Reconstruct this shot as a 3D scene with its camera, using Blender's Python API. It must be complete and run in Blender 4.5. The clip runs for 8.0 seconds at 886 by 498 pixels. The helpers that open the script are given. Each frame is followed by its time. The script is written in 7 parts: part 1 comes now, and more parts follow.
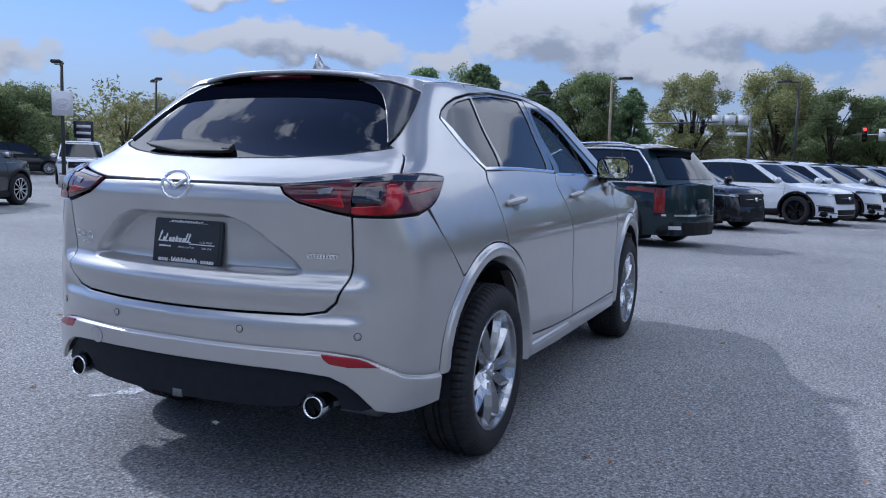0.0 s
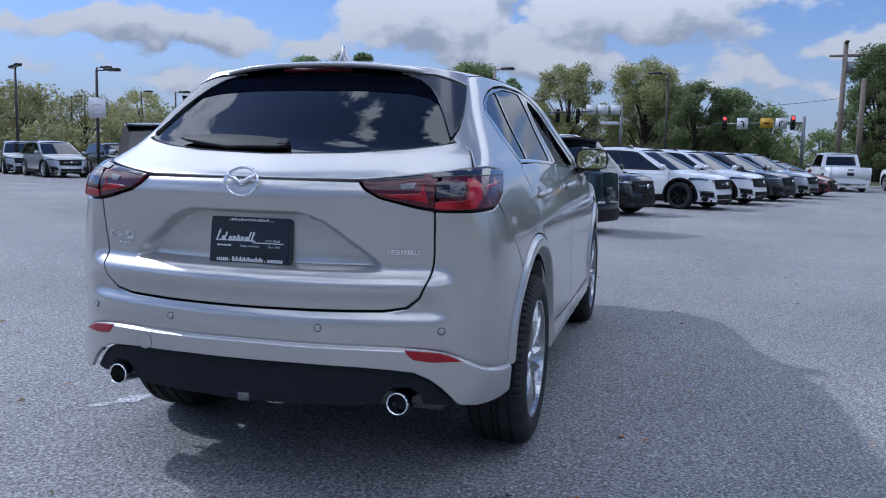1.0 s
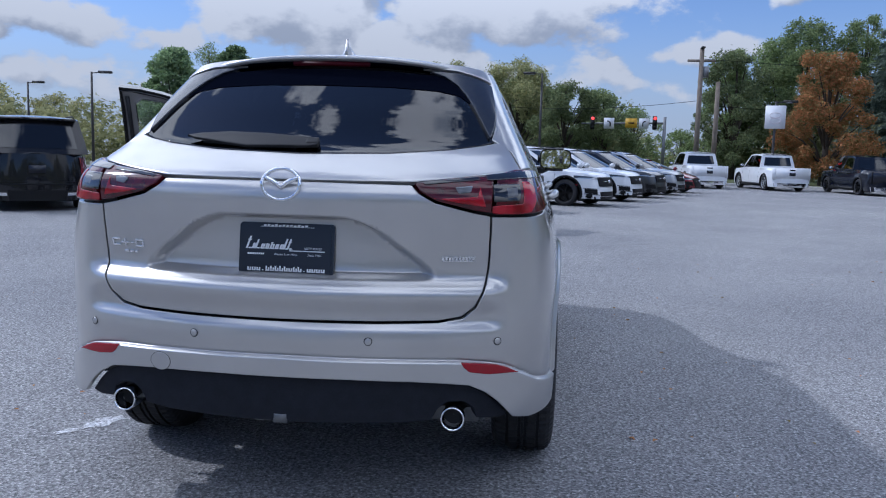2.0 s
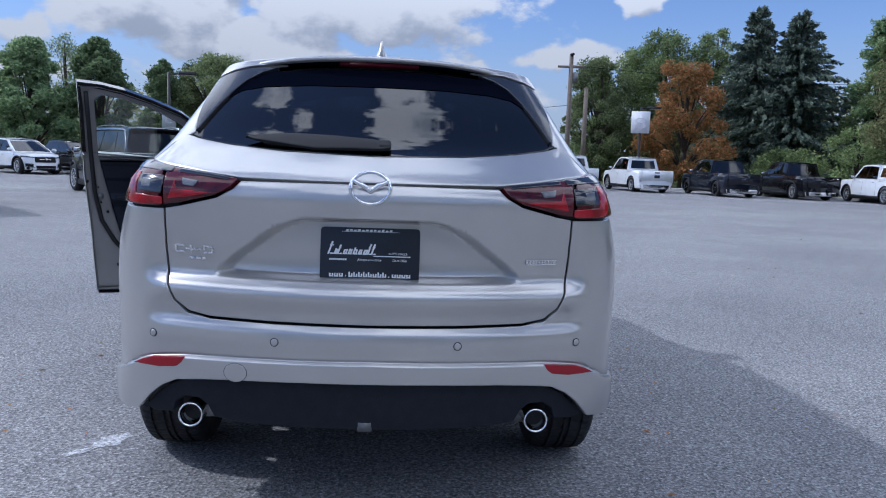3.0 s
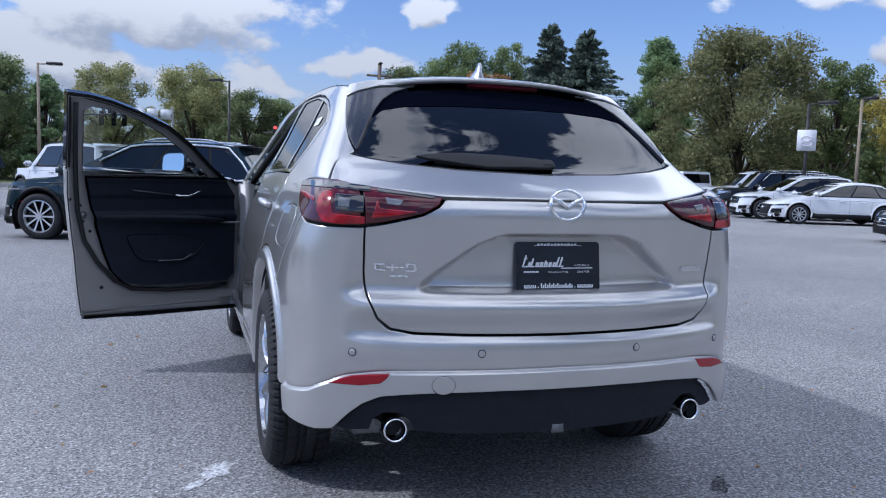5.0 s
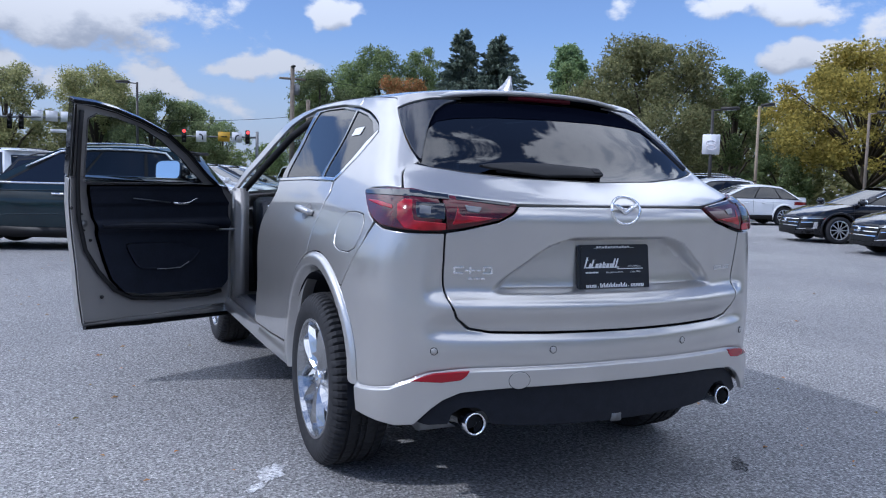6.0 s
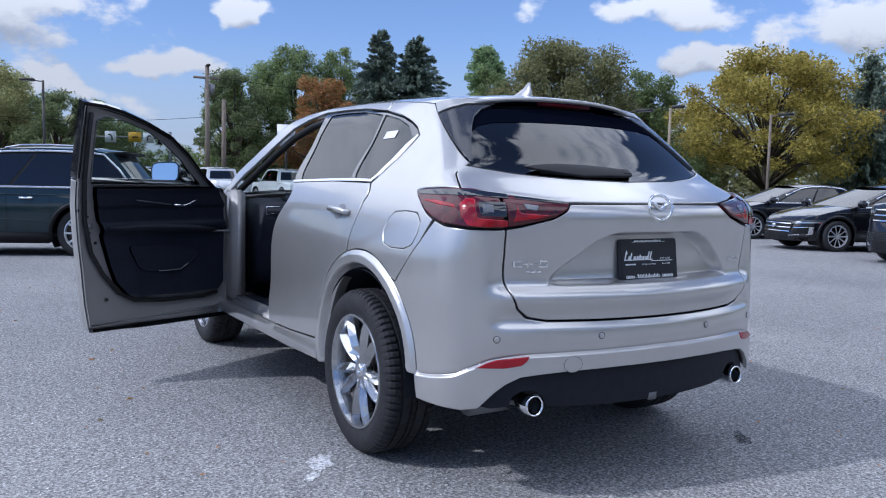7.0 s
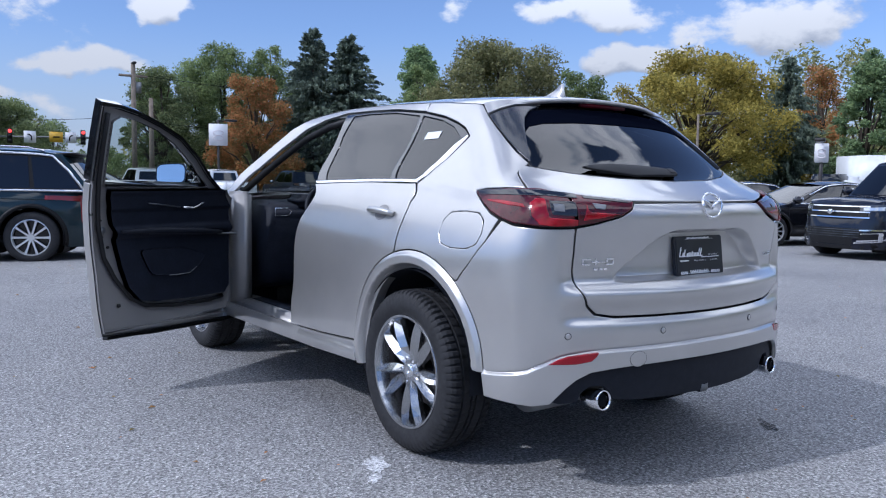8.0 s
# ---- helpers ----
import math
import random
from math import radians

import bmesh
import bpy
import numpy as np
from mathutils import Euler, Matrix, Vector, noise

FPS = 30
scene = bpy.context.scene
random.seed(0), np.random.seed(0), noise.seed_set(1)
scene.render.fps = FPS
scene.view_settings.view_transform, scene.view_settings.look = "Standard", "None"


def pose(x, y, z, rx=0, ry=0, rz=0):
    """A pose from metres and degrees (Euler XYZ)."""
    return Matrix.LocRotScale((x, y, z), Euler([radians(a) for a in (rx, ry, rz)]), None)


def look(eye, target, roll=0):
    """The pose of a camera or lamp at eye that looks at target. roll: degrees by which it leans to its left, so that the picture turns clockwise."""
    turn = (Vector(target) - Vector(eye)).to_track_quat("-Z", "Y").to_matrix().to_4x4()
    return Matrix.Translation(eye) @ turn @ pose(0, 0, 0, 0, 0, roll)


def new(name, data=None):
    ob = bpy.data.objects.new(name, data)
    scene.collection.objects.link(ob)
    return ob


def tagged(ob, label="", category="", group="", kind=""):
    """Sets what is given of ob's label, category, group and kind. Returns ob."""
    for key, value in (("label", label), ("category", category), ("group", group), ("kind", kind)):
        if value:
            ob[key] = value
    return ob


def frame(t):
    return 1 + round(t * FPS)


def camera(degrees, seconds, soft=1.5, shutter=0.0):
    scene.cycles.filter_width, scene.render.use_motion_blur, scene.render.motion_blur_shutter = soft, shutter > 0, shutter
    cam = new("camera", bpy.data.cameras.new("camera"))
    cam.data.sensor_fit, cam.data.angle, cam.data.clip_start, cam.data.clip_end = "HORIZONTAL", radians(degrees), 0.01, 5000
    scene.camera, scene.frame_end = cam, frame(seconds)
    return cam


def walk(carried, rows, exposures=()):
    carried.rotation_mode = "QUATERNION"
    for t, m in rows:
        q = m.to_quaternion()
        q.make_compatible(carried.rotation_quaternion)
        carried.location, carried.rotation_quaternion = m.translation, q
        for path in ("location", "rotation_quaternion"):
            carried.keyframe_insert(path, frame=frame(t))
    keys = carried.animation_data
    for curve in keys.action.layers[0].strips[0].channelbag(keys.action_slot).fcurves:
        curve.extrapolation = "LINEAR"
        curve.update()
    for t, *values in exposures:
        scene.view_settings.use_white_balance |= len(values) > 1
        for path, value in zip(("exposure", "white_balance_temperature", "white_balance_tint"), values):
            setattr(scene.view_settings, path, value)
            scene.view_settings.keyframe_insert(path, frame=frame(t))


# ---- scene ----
cam = camera(58.0, 8.0, soft=1.1)
PATH = [
    (0, (2.046, -2.073, 1.234), (1.224, -0.262, 1.018), 1.6),
    (0.5, (1.727, -2.215, 1.223), (1.045, -0.348, 1.0), 1.2),
    (1, (1.401, -2.336, 1.235), (0.871, -0.422, 1.0), 1.2),
    (1.5, (1.09, -2.317, 1.239), (0.715, -0.367, 0.999), 1.3),
    (3, (0.085, -2.346, 1.227), (0.201, -0.362, 1.003), 2.1),
    (3.5, (-0.295, -2.419, 1.23), (-0.033, -0.448, 1.016), 2.1),
    (4, (-0.619, -2.387, 1.215), (-0.226, -0.436, 1.009), 2.0),
    (4.5, (-0.922, -2.326, 1.219), (-0.417, -0.402, 1.021), 1.9),
    (6, (-1.788, -2.225, 1.226), (-0.961, -0.412, 1.051), 1.5),
    (6.5, (-2.109, -2.231, 1.227), (-1.182, -0.467, 1.056), 1.4),
    (7, (-2.351, -2.159, 1.215), (-1.333, -0.446, 1.046), 1.2),
    (7.5, (-2.542, -1.986, 1.217), (-1.443, -0.323, 1.049), 1.0),
    (8, (-2.812, -1.892, 1.211), (-1.645, -0.277, 1.043), 0.8),
]
walk(cam, [(t, look(eye, target, roll)) for t, eye, target, roll in PATH], exposures=[(0, -0.06, 5250, 14), (4, 0.12, 5330, 14), (8, 0.23, 5440, 14)])

# ---- sky, sun, exposure ----
SUN_DIR = Vector((-1.13, 0.23, 1.04)).normalized()
sun_data = bpy.data.lights.new("sun", "SUN")
sun_data.energy, sun_data.angle, sun_data.color = 1.95, radians(1.0), (1.0, 0.95, 0.88)
sun_lamp = new("sun", sun_data)
sun_lamp.matrix_world = look((-30, 5, 40), Vector((-30, 5, 40)) - SUN_DIR)


CLOUD_SHIFT = (3.4, 1.7, 0.35)
# cumulus banks: azimuth and elevation of the middle, half breadth and half height (degrees), strength
BANKS = [
    (-58, 5.0, 12, 2.6, .8), (-30, 4.6, 16, 1.5, .72), (3, 5.2, 12, 1.6, .72), (-8, 6.6, 9, 2.0, .9), (-40, 11.4, 6.5, 1.3, .9), (-33, 7.8, 11, 1.9, 1.1), (-17, 8.6, 9, 2.6, 1.1), (-10, 10.6, 4, 1.8, .9), (0, 9.2, 11, 3.4, 1.1), (8, 11.0, 6, 2.2, .7),
    (16.5, 11.4, 3.4, 1.7, 1.0), (11, 7.6, 4, 1.4, .8), (30, 5.5, 4, 1.3, .6), (44, 12.4, 9, 1.5, .8), (48, 9.0, 3.5, 1.6, 1.0), (57, 10.6, 8, 2.4, .9), (70, 8.0, 8, 3.0, 1.0),
]


def build_sky():
    world = bpy.data.worlds.new("sky")
    scene.world = world
    world.use_nodes = True
    nt = world.node_tree
    nt.nodes.clear()
    N, L = nt.nodes.new, nt.links.new

    def math_node(op, a, b=None, c=None):
        n = N("ShaderNodeMath")
        n.operation = op
        for i, v in enumerate((a, b, c)):
            if v is None:
                continue
            if isinstance(v, (int, float)):
                n.inputs[i].default_value = v
            else:
                L(v, n.inputs[i])
        return n.outputs[0]

    def between(v, lo, hi, to_lo=0.0, to_hi=1.0):
        n = N("ShaderNodeMapRange")
        n.interpolation_type = "SMOOTHSTEP"
        L(v, n.inputs["Value"])
        n.inputs["From Min"].default_value, n.inputs["From Max"].default_value = lo, hi
        n.inputs["To Min"].default_value, n.inputs["To Max"].default_value = to_lo, to_hi
        return n.outputs[0]

    out, bg = N("ShaderNodeOutputWorld"), N("ShaderNodeBackground")
    sky = N("ShaderNodeTexSky")
    sky.sky_type, sky.sun_disc = "NISHITA", False
    sky.sun_elevation = math.asin(SUN_DIR.z)
    sky.sun_rotation = math.atan2(SUN_DIR.x, SUN_DIR.y)
    sky.altitude, sky.air_density, sky.dust_density, sky.ozone_density = 50, 1.0, 0.25, 1.8
    way = N("ShaderNodeTexCoord").outputs["Generated"]
    sep = N("ShaderNodeSeparateXYZ")
    L(way, sep.inputs[0])
    azimuth = math_node("DEGREES", math_node("ARCTAN2", sep.outputs["X"], sep.outputs["Y"]))
    height = math_node("DEGREES", math_node("ARCSINE", sep.outputs["Z"]))
    # the banks' outlines wander
    stir = N("ShaderNodeTexNoise"); stir.inputs["Scale"].default_value, stir.inputs["Detail"].default_value = 9.0, 3.0
    L(way, stir.inputs["Vector"])
    split = N("ShaderNodeSeparateXYZ")
    L(stir.outputs["Color"], split.inputs[0])
    bank_az = math_node("MULTIPLY_ADD", math_node("SUBTRACT", split.outputs["X"], .5), 18.0, azimuth)
    bank_el = math_node("MULTIPLY_ADD", math_node("SUBTRACT", split.outputs["Y"], .5), 6.5, height)

    def banks(lift):
        total = None
        for az, el, wide, tall, amount in BANKS:
            u = math_node("MULTIPLY", math_node("SUBTRACT", bank_az, float(az)), 1 / wide)
            v = math_node("MULTIPLY", math_node("SUBTRACT", bank_el, el - lift), 1 / tall)
            d = math_node("MULTIPLY_ADD", u, u, math_node("MULTIPLY", v, v))
            g = math_node("MULTIPLY", math_node("EXPONENT", math_node("MULTIPLY", d, -1.0)), float(amount))
            total = g if total is None else math_node("MAXIMUM", total, g)
        return total

    # beyond the banks the sky goes on with scattered cumulus
    above = between(height, 13.5, 19.0)
    aside = math_node("MAXIMUM", between(azimuth, 70.0, 85.0), between(azimuth, -85.0, -66.0, 1.0, 0.0))
    open_sky = math_node("MAXIMUM", above, aside)

    def cloud(offset, lift):
        flat = N("ShaderNodeVectorMath"); flat.operation = "MULTIPLY"; flat.inputs[1].default_value = (1.0, 1.0, 1.7)
        L(way, flat.inputs[0])
        shift = N("ShaderNodeVectorMath"); shift.operation = "ADD"; shift.inputs[1].default_value = offset
        L(flat.outputs[0], shift.inputs[0])
        big = N("ShaderNodeTexNoise"); big.inputs["Scale"].default_value = 2.4; big.inputs["Detail"].default_value = 1.5
        fine = N("ShaderNodeTexNoise"); fine.inputs["Scale"].default_value = 10.0; fine.inputs["Detail"].default_value = 9.0
        fine.inputs["Roughness"].default_value = 0.58
        L(shift.outputs[0], big.inputs["Vector"]); L(shift.outputs[0], fine.inputs["Vector"])
        wide = N("ShaderNodeMix"); wide.data_type = "FLOAT"
        L(open_sky, wide.inputs["Factor"]); L(math_node("MULTIPLY", banks(lift), .75), wide.inputs["A"])
        L(between(big.outputs["Fac"], .41, .67), wide.inputs["B"])
        return math_node("MULTIPLY_ADD", math_node("SUBTRACT", fine.outputs["Fac"], .5), 1.45, wide.outputs["Result"])

    here = cloud(CLOUD_SHIFT, 0.0)
    sunward = cloud((CLOUD_SHIFT[0] - 0.02, CLOUD_SHIFT[1], CLOUD_SHIFT[2] + 0.034), 1.1)
    mask = between(here, .33, .53)
    # bright on the side of the sun, grey where the cloud is deep
    tone = between(math_node("SUBTRACT", here, sunward), -.34, .10)
    shade = N("ShaderNodeMix"); shade.data_type = "RGBA"
    shade.inputs["A"].default_value = (4.7, 4.95, 5.4, 1)
    shade.inputs["B"].default_value = (8.2, 8.1, 7.9, 1)
    L(tone, shade.inputs["Factor"])
    # low clouds dimmed; unseen clouds overhead brightened to lift the light in shadows
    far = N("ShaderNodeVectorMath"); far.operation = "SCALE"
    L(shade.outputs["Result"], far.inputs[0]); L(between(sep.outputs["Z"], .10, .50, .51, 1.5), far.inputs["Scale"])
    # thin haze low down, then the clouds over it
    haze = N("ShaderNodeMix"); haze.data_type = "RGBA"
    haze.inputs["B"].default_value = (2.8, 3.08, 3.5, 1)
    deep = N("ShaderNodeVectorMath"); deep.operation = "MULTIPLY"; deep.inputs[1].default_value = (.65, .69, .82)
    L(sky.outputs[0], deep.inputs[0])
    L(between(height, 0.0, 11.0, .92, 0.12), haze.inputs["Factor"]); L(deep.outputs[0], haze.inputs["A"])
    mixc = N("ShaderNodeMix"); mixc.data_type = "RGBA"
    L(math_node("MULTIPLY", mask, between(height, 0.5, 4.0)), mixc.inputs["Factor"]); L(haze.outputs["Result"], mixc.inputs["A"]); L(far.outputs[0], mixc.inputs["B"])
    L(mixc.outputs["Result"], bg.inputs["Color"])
    bg.inputs["Strength"].default_value = 0.135
    L(bg.outputs[0], out.inputs["Surface"])


build_sky()

# ---- materials ----
MATS = {}


def principled(name, color, rough=0.5, metal=0.0, coat=0.0, spec=0.5, emit=0.0, trans=0.0, ior=1.45, coat_rough=0.03):
    m = bpy.data.materials.new(name)
    m.use_nodes = True
    b = m.node_tree.nodes["Principled BSDF"]
    b.inputs["Base Color"].default_value = (*color, 1)
    b.inputs["Roughness"].default_value = rough
    b.inputs["Metallic"].default_value = metal
    b.inputs["Coat Weight"].default_value = coat
    b.inputs["Coat Roughness"].default_value = coat_rough
    b.inputs["Specular IOR Level"].default_value = spec
    b.inputs["Transmission Weight"].default_value = trans
    b.inputs["IOR"].default_value = ior
    if emit:
        b.inputs["Emission Color"].default_value = (*color, 1)
        b.inputs["Emission Strength"].default_value = emit
    return m


def noise_node(m, scale, detail=4.0, rough=0.55, coord="Object", stretch=None):
    nt = m.node_tree
    tc = nt.nodes.new("ShaderNodeTexCoord")
    n = nt.nodes.new("ShaderNodeTexNoise")
    n.inputs["Scale"].default_value, n.inputs["Detail"].default_value, n.inputs["Roughness"].default_value = scale, detail, rough
    src = tc.outputs[coord]
    if stretch:
        mp = nt.nodes.new("ShaderNodeMapping")
        mp.inputs["Scale"].default_value = stretch
        nt.links.new(src, mp.inputs["Vector"])
        src = mp.outputs["Vector"]
    nt.links.new(src, n.inputs["Vector"])
    return n


def ramp_node(m, fac, stops):
    r = m.node_tree.nodes.new("ShaderNodeValToRGB")
    e = r.color_ramp.elements
    while len(e) < len(stops):
        e.new(0.5)
    for el, (p, c) in zip(e, stops):
        el.position, el.color = p, (*c, 1)
    m.node_tree.links.new(fac, r.inputs[0])
    return r


def bump_node(m, height, strength, distance):
    b = m.node_tree.nodes.new("ShaderNodeBump")
    b.inputs["Strength"].default_value, b.inputs["Distance"].default_value = strength, distance
    m.node_tree.links.new(height, b.inputs["Height"])
    m.node_tree.links.new(b.outputs[0], m.node_tree.nodes["Principled BSDF"].inputs["Normal"])
    return b


def varied(name, color, rough, scale, spread=0.25, bump=0.0, dist=0.002, **kw):
    """A surface with grain and stains at two scales."""
    m = principled(name, color, rough, **kw)
    nt = m.node_tree
    a, b = noise_node(m, scale, 6), noise_node(m, scale * 0.13, 3)
    mix = nt.nodes.new("ShaderNodeMath")
    mix.operation = "MULTIPLY_ADD"
    mix.inputs[1].default_value = 0.5
    half = nt.nodes.new("ShaderNodeMath")
    half.operation = "MULTIPLY"
    half.inputs[1].default_value = 0.5
    nt.links.new(a.outputs["Fac"], mix.inputs[0]); nt.links.new(b.outputs["Fac"], half.inputs[0]); nt.links.new(half.outputs[0], mix.inputs[2])
    lo, hi = [c * (1 - spread) for c in color], [min(1, c * (1 + spread)) for c in color]
    r = ramp_node(m, mix.outputs[0], [(0.35, lo), (0.65, hi)])
    nt.links.new(r.outputs[0], nt.nodes["Principled BSDF"].inputs["Base Color"])
    if bump:
        bump_node(m, a.outputs["Fac"], bump, dist)
    return m


def car_paint(name, color, metal=0.55, rough=0.32, spec=0.5):
    """Metallic clear-coated paint with a trace of road dust."""
    m = principled(name, color, rough, metal, coat=1.0, spec=spec)
    nt = m.node_tree
    b = nt.nodes["Principled BSDF"]
    dust = noise_node(m, 3.0, 5)
    r = ramp_node(m, dust.outputs["Fac"], [(0.3, [c * 0.95 for c in color]), (0.7, [min(1, c * 1.05) for c in color])])
    nt.links.new(r.outputs[0], b.inputs["Base Color"])
    mr = nt.nodes.new("ShaderNodeMapRange")
    mr.inputs["To Min"].default_value, mr.inputs["To Max"].default_value = 0.015, 0.07
    nt.links.new(dust.outputs["Fac"], mr.inputs["Value"])
    nt.links.new(mr.outputs[0], b.inputs["Coat Roughness"])
    return m


def tinted_glass(name, tint, rough=0.0):
    """A glass sheet: light passes tinted, and the surface mirrors by Fresnel."""
    m = bpy.data.materials.new(name)
    m.use_nodes = True
    nt = m.node_tree
    nt.nodes.clear()
    out = nt.nodes.new("ShaderNodeOutputMaterial")
    tr, gl, mix, fr = (nt.nodes.new("ShaderNode" + k) for k in ("BsdfTransparent", "BsdfGlossy", "MixShader", "Fresnel"))
    tr.inputs["Color"].default_value = (*tint, 1)
    gl.inputs["Roughness"].default_value = rough
    fr.inputs["IOR"].default_value = 1.82
    nt.links.new(fr.outputs[0], mix.inputs[0]); nt.links.new(tr.outputs[0], mix.inputs[1]); nt.links.new(gl.outputs[0], mix.inputs[2])
    nt.links.new(mix.outputs[0], out.inputs["Surface"])
    return m


M_PAINT = car_paint("silver_paint", (0.51, 0.497, 0.48), 0.70, 0.29)
# darker, less metallic silver for inner door faces, sills, pillars and handle cups
M_PAINT_DARKER = principled("darker_silver_paint", (0.26, 0.25, 0.245), 0.4, 0.3, coat=0.4)
M_BLACK = varied("black_plastic", (0.014, 0.016, 0.022), 0.6, 220, 0.2, bump=0.15, dist=0.0005, spec=0.2)
M_GLOSSBLACK = principled("gloss_black", (0.006, 0.007, 0.009), 0.06, coat=1.0)
M_FIN = principled("dark_grey_trim", (0.016, 0.019, 0.027), 0.22, spec=0.5, coat=0.5)
M_BORDER = principled("black_border", (0.003, 0.004, 0.009), 0.8, spec=0.0)
M_RUBBER = varied("tyre_rubber", (0.026, 0.026, 0.028), 0.7, 60, 0.3, bump=0.1, dist=0.0006, spec=0.3)
M_SEAL = principled("rubber_seal", (0.008, 0.008, 0.009), 0.6)
M_CHROME = principled("chrome", (0.82, 0.83, 0.85), 0.06, 1.0)
M_ALLOY = principled("machined_alloy", (0.50, 0.505, 0.515), 0.24, 1.0)
M_ALLOY_DARK = principled("shadow_alloy", (0.10, 0.105, 0.115), 0.3, 0.8)
M_GLASS_DARK = tinted_glass("privacy_glass", (0.008, 0.012, 0.019))


def plain_glass(name, tint, gloss=0.14):
    """A clear pane seen from both sides: an even share of mirror over tinted light."""
    m = bpy.data.materials.new(name)
    m.use_nodes = True
    nt = m.node_tree
    nt.nodes.clear()
    out = nt.nodes.new("ShaderNodeOutputMaterial")
    tr, gl, mix = (nt.nodes.new("ShaderNode" + k) for k in ("BsdfTransparent", "BsdfGlossy", "MixShader"))
    tr.inputs["Color"].default_value = (*tint, 1)
    gl.inputs["Roughness"].default_value = 0.0
    mix.inputs[0].default_value = gloss
    nt.links.new(tr.outputs[0], mix.inputs[1]); nt.links.new(gl.outputs[0], mix.inputs[2])
    nt.links.new(mix.outputs[0], out.inputs["Surface"])
    return m


M_GLASS = plain_glass("clear_glass", (0.72, 0.78, 0.76))
M_RED = principled("red_lens", (0.30, 0.005, 0.014), 0.15, coat=0.4, spec=0.3)
M_RED_DEEP = principled("deep_red_lens", (0.05, 0.003, 0.008), 0.4, spec=0.1)
M_SMOKE = principled("smoked_lens", (0.010, 0.010, 0.012), 0.08, 0.0, coat=1.0)
M_LENS = principled("clear_lens", (0.62, 0.66, 0.70), 0.1, 0.6, coat=1.0)
M_WHITE = principled("white_print", (0.8, 0.8, 0.8), 0.5)
M_CABIN = varied("black_cabin_trim", (0.011, 0.014, 0.023), 0.6, 90, 0.25, bump=0.2, dist=0.0008, spec=0.2)
M_LEATHER = varied("black_leather", (0.011, 0.013, 0.020), 0.5, 130, 0.25, bump=0.25, dist=0.0008, spec=0.25)
M_STEEL = varied("galvanised_steel", (0.20, 0.205, 0.21), 0.45, 9, 0.2, metal=0.6)
M_BRAKE = principled("brake_iron", (0.16, 0.15, 0.15), 0.4, 0.9)

# ---- mesh helpers ----
def part(name, bm, material, parent=None, label="", smooth=True):
    """Links a bmesh as one mesh object, as a part of parent where one is given."""
    me = bpy.data.meshes.new(name)
    bm.normal_update()
    bm.to_mesh(me)
    bm.free()
    for m in material if isinstance(material, (list, tuple)) else [material]:
        me.materials.append(m)
    if smooth:
        me.polygons.foreach_set("use_smooth", [True] * len(me.polygons))
    ob = new(name, me)
    if parent is not None:
        ob.parent = parent
    if label:
        ob["label"] = label
    return ob


def thing(name, at, label, category, group="", turn=0.0):
    ob = new(name)
    ob.matrix_world = pose(*at, 0, 0, turn)
    return tagged(ob, label, category, group)


def add_box(bm, lo, hi, bevel=0.0, m=None):
    c = [(a + b) / 2 for a, b in zip(lo, hi)]
    d = [abs(b - a) for a, b in zip(lo, hi)]
    r = bmesh.ops.create_cube(bm, size=1, matrix=(m or Matrix()) @ Matrix.Translation(c) @ Matrix.Diagonal((*d, 1)))
    if bevel:
        es = list({e for v in r["verts"] for e in v.link_edges})
        bmesh.ops.bevel(bm, geom=es, offset=bevel, segments=2, affect="EDGES", clamp_overlap=True)
    return bm


def box(lo, hi, bevel=0.0, m=None):
    return add_box(bmesh.new(), lo, hi, bevel, m)


def add_tube(bm, a, b, r0, r1=None, seg=12, caps=True):
    a, b = Vector(a), Vector(b)
    d = b - a
    m = Matrix.Translation((a + b) / 2) @ d.to_track_quat("Z", "Y").to_matrix().to_4x4()
    bmesh.ops.create_cone(bm, cap_ends=caps, segments=seg, radius1=r0, radius2=r0 if r1 is None else r1, depth=d.length, matrix=m)
    return bm


def tube(a, b, r0, r1=None, seg=12, caps=True):
    return add_tube(bmesh.new(), a, b, r0, r1, seg, caps)


def add_pipe(bm, pts, r, seg=8, closed=False):
    """A tube of round section along a line of points."""
    pts = [Vector(p) for p in pts]
    n = len(pts)
    rings, up = [], None
    for i, p in enumerate(pts):
        a = pts[(i - 1) % n] if closed or i else p
        b = pts[(i + 1) % n] if closed or i < n - 1 else p
        d = (b - a).normalized()
        if up is None:
            up = d.orthogonal().normalized()
        up = (up - d * up.dot(d)).normalized()
        side = d.cross(up)
        rr = r[i] if isinstance(r, (list, tuple)) else r
        rings.append([bm.verts.new(p + rr * (math.cos(q) * up + math.sin(q) * side)) for q in (2 * math.pi * k / seg for k in range(seg))])
    for i in range(n if closed else n - 1):
        u, v = rings[i], rings[(i + 1) % n]
        for k in range(seg):
            bm.faces.new((u[k], u[(k + 1) % seg], v[(k + 1) % seg], v[k]))
    if not closed:
        bm.faces.new(list(reversed(rings[0])))
        bm.faces.new(rings[-1])
    return bm


def add_lathe(bm, profile, seg=48, axis="X", closed=False):
    """Turns a line of (along, radius) round an axis."""
    rings = []
    for k in range(seg):
        q = 2 * math.pi * k / seg
        c, s = math.cos(q), math.sin(q)
        ring = []
        for a, r in profile:
            ring.append(bm.verts.new((a, r * c, r * s) if axis == "X" else (r * c, r * s, a) if axis == "Z" else (r * s, a, r * c)))
        rings.append(ring)
    n = len(profile)
    for k in range(seg):
        u, v = rings[k], rings[(k + 1) % seg]
        for i in range(n if closed else n - 1):
            j = (i + 1) % n
            bm.faces.new((u[i], u[j], v[j], v[i]))
    return bm


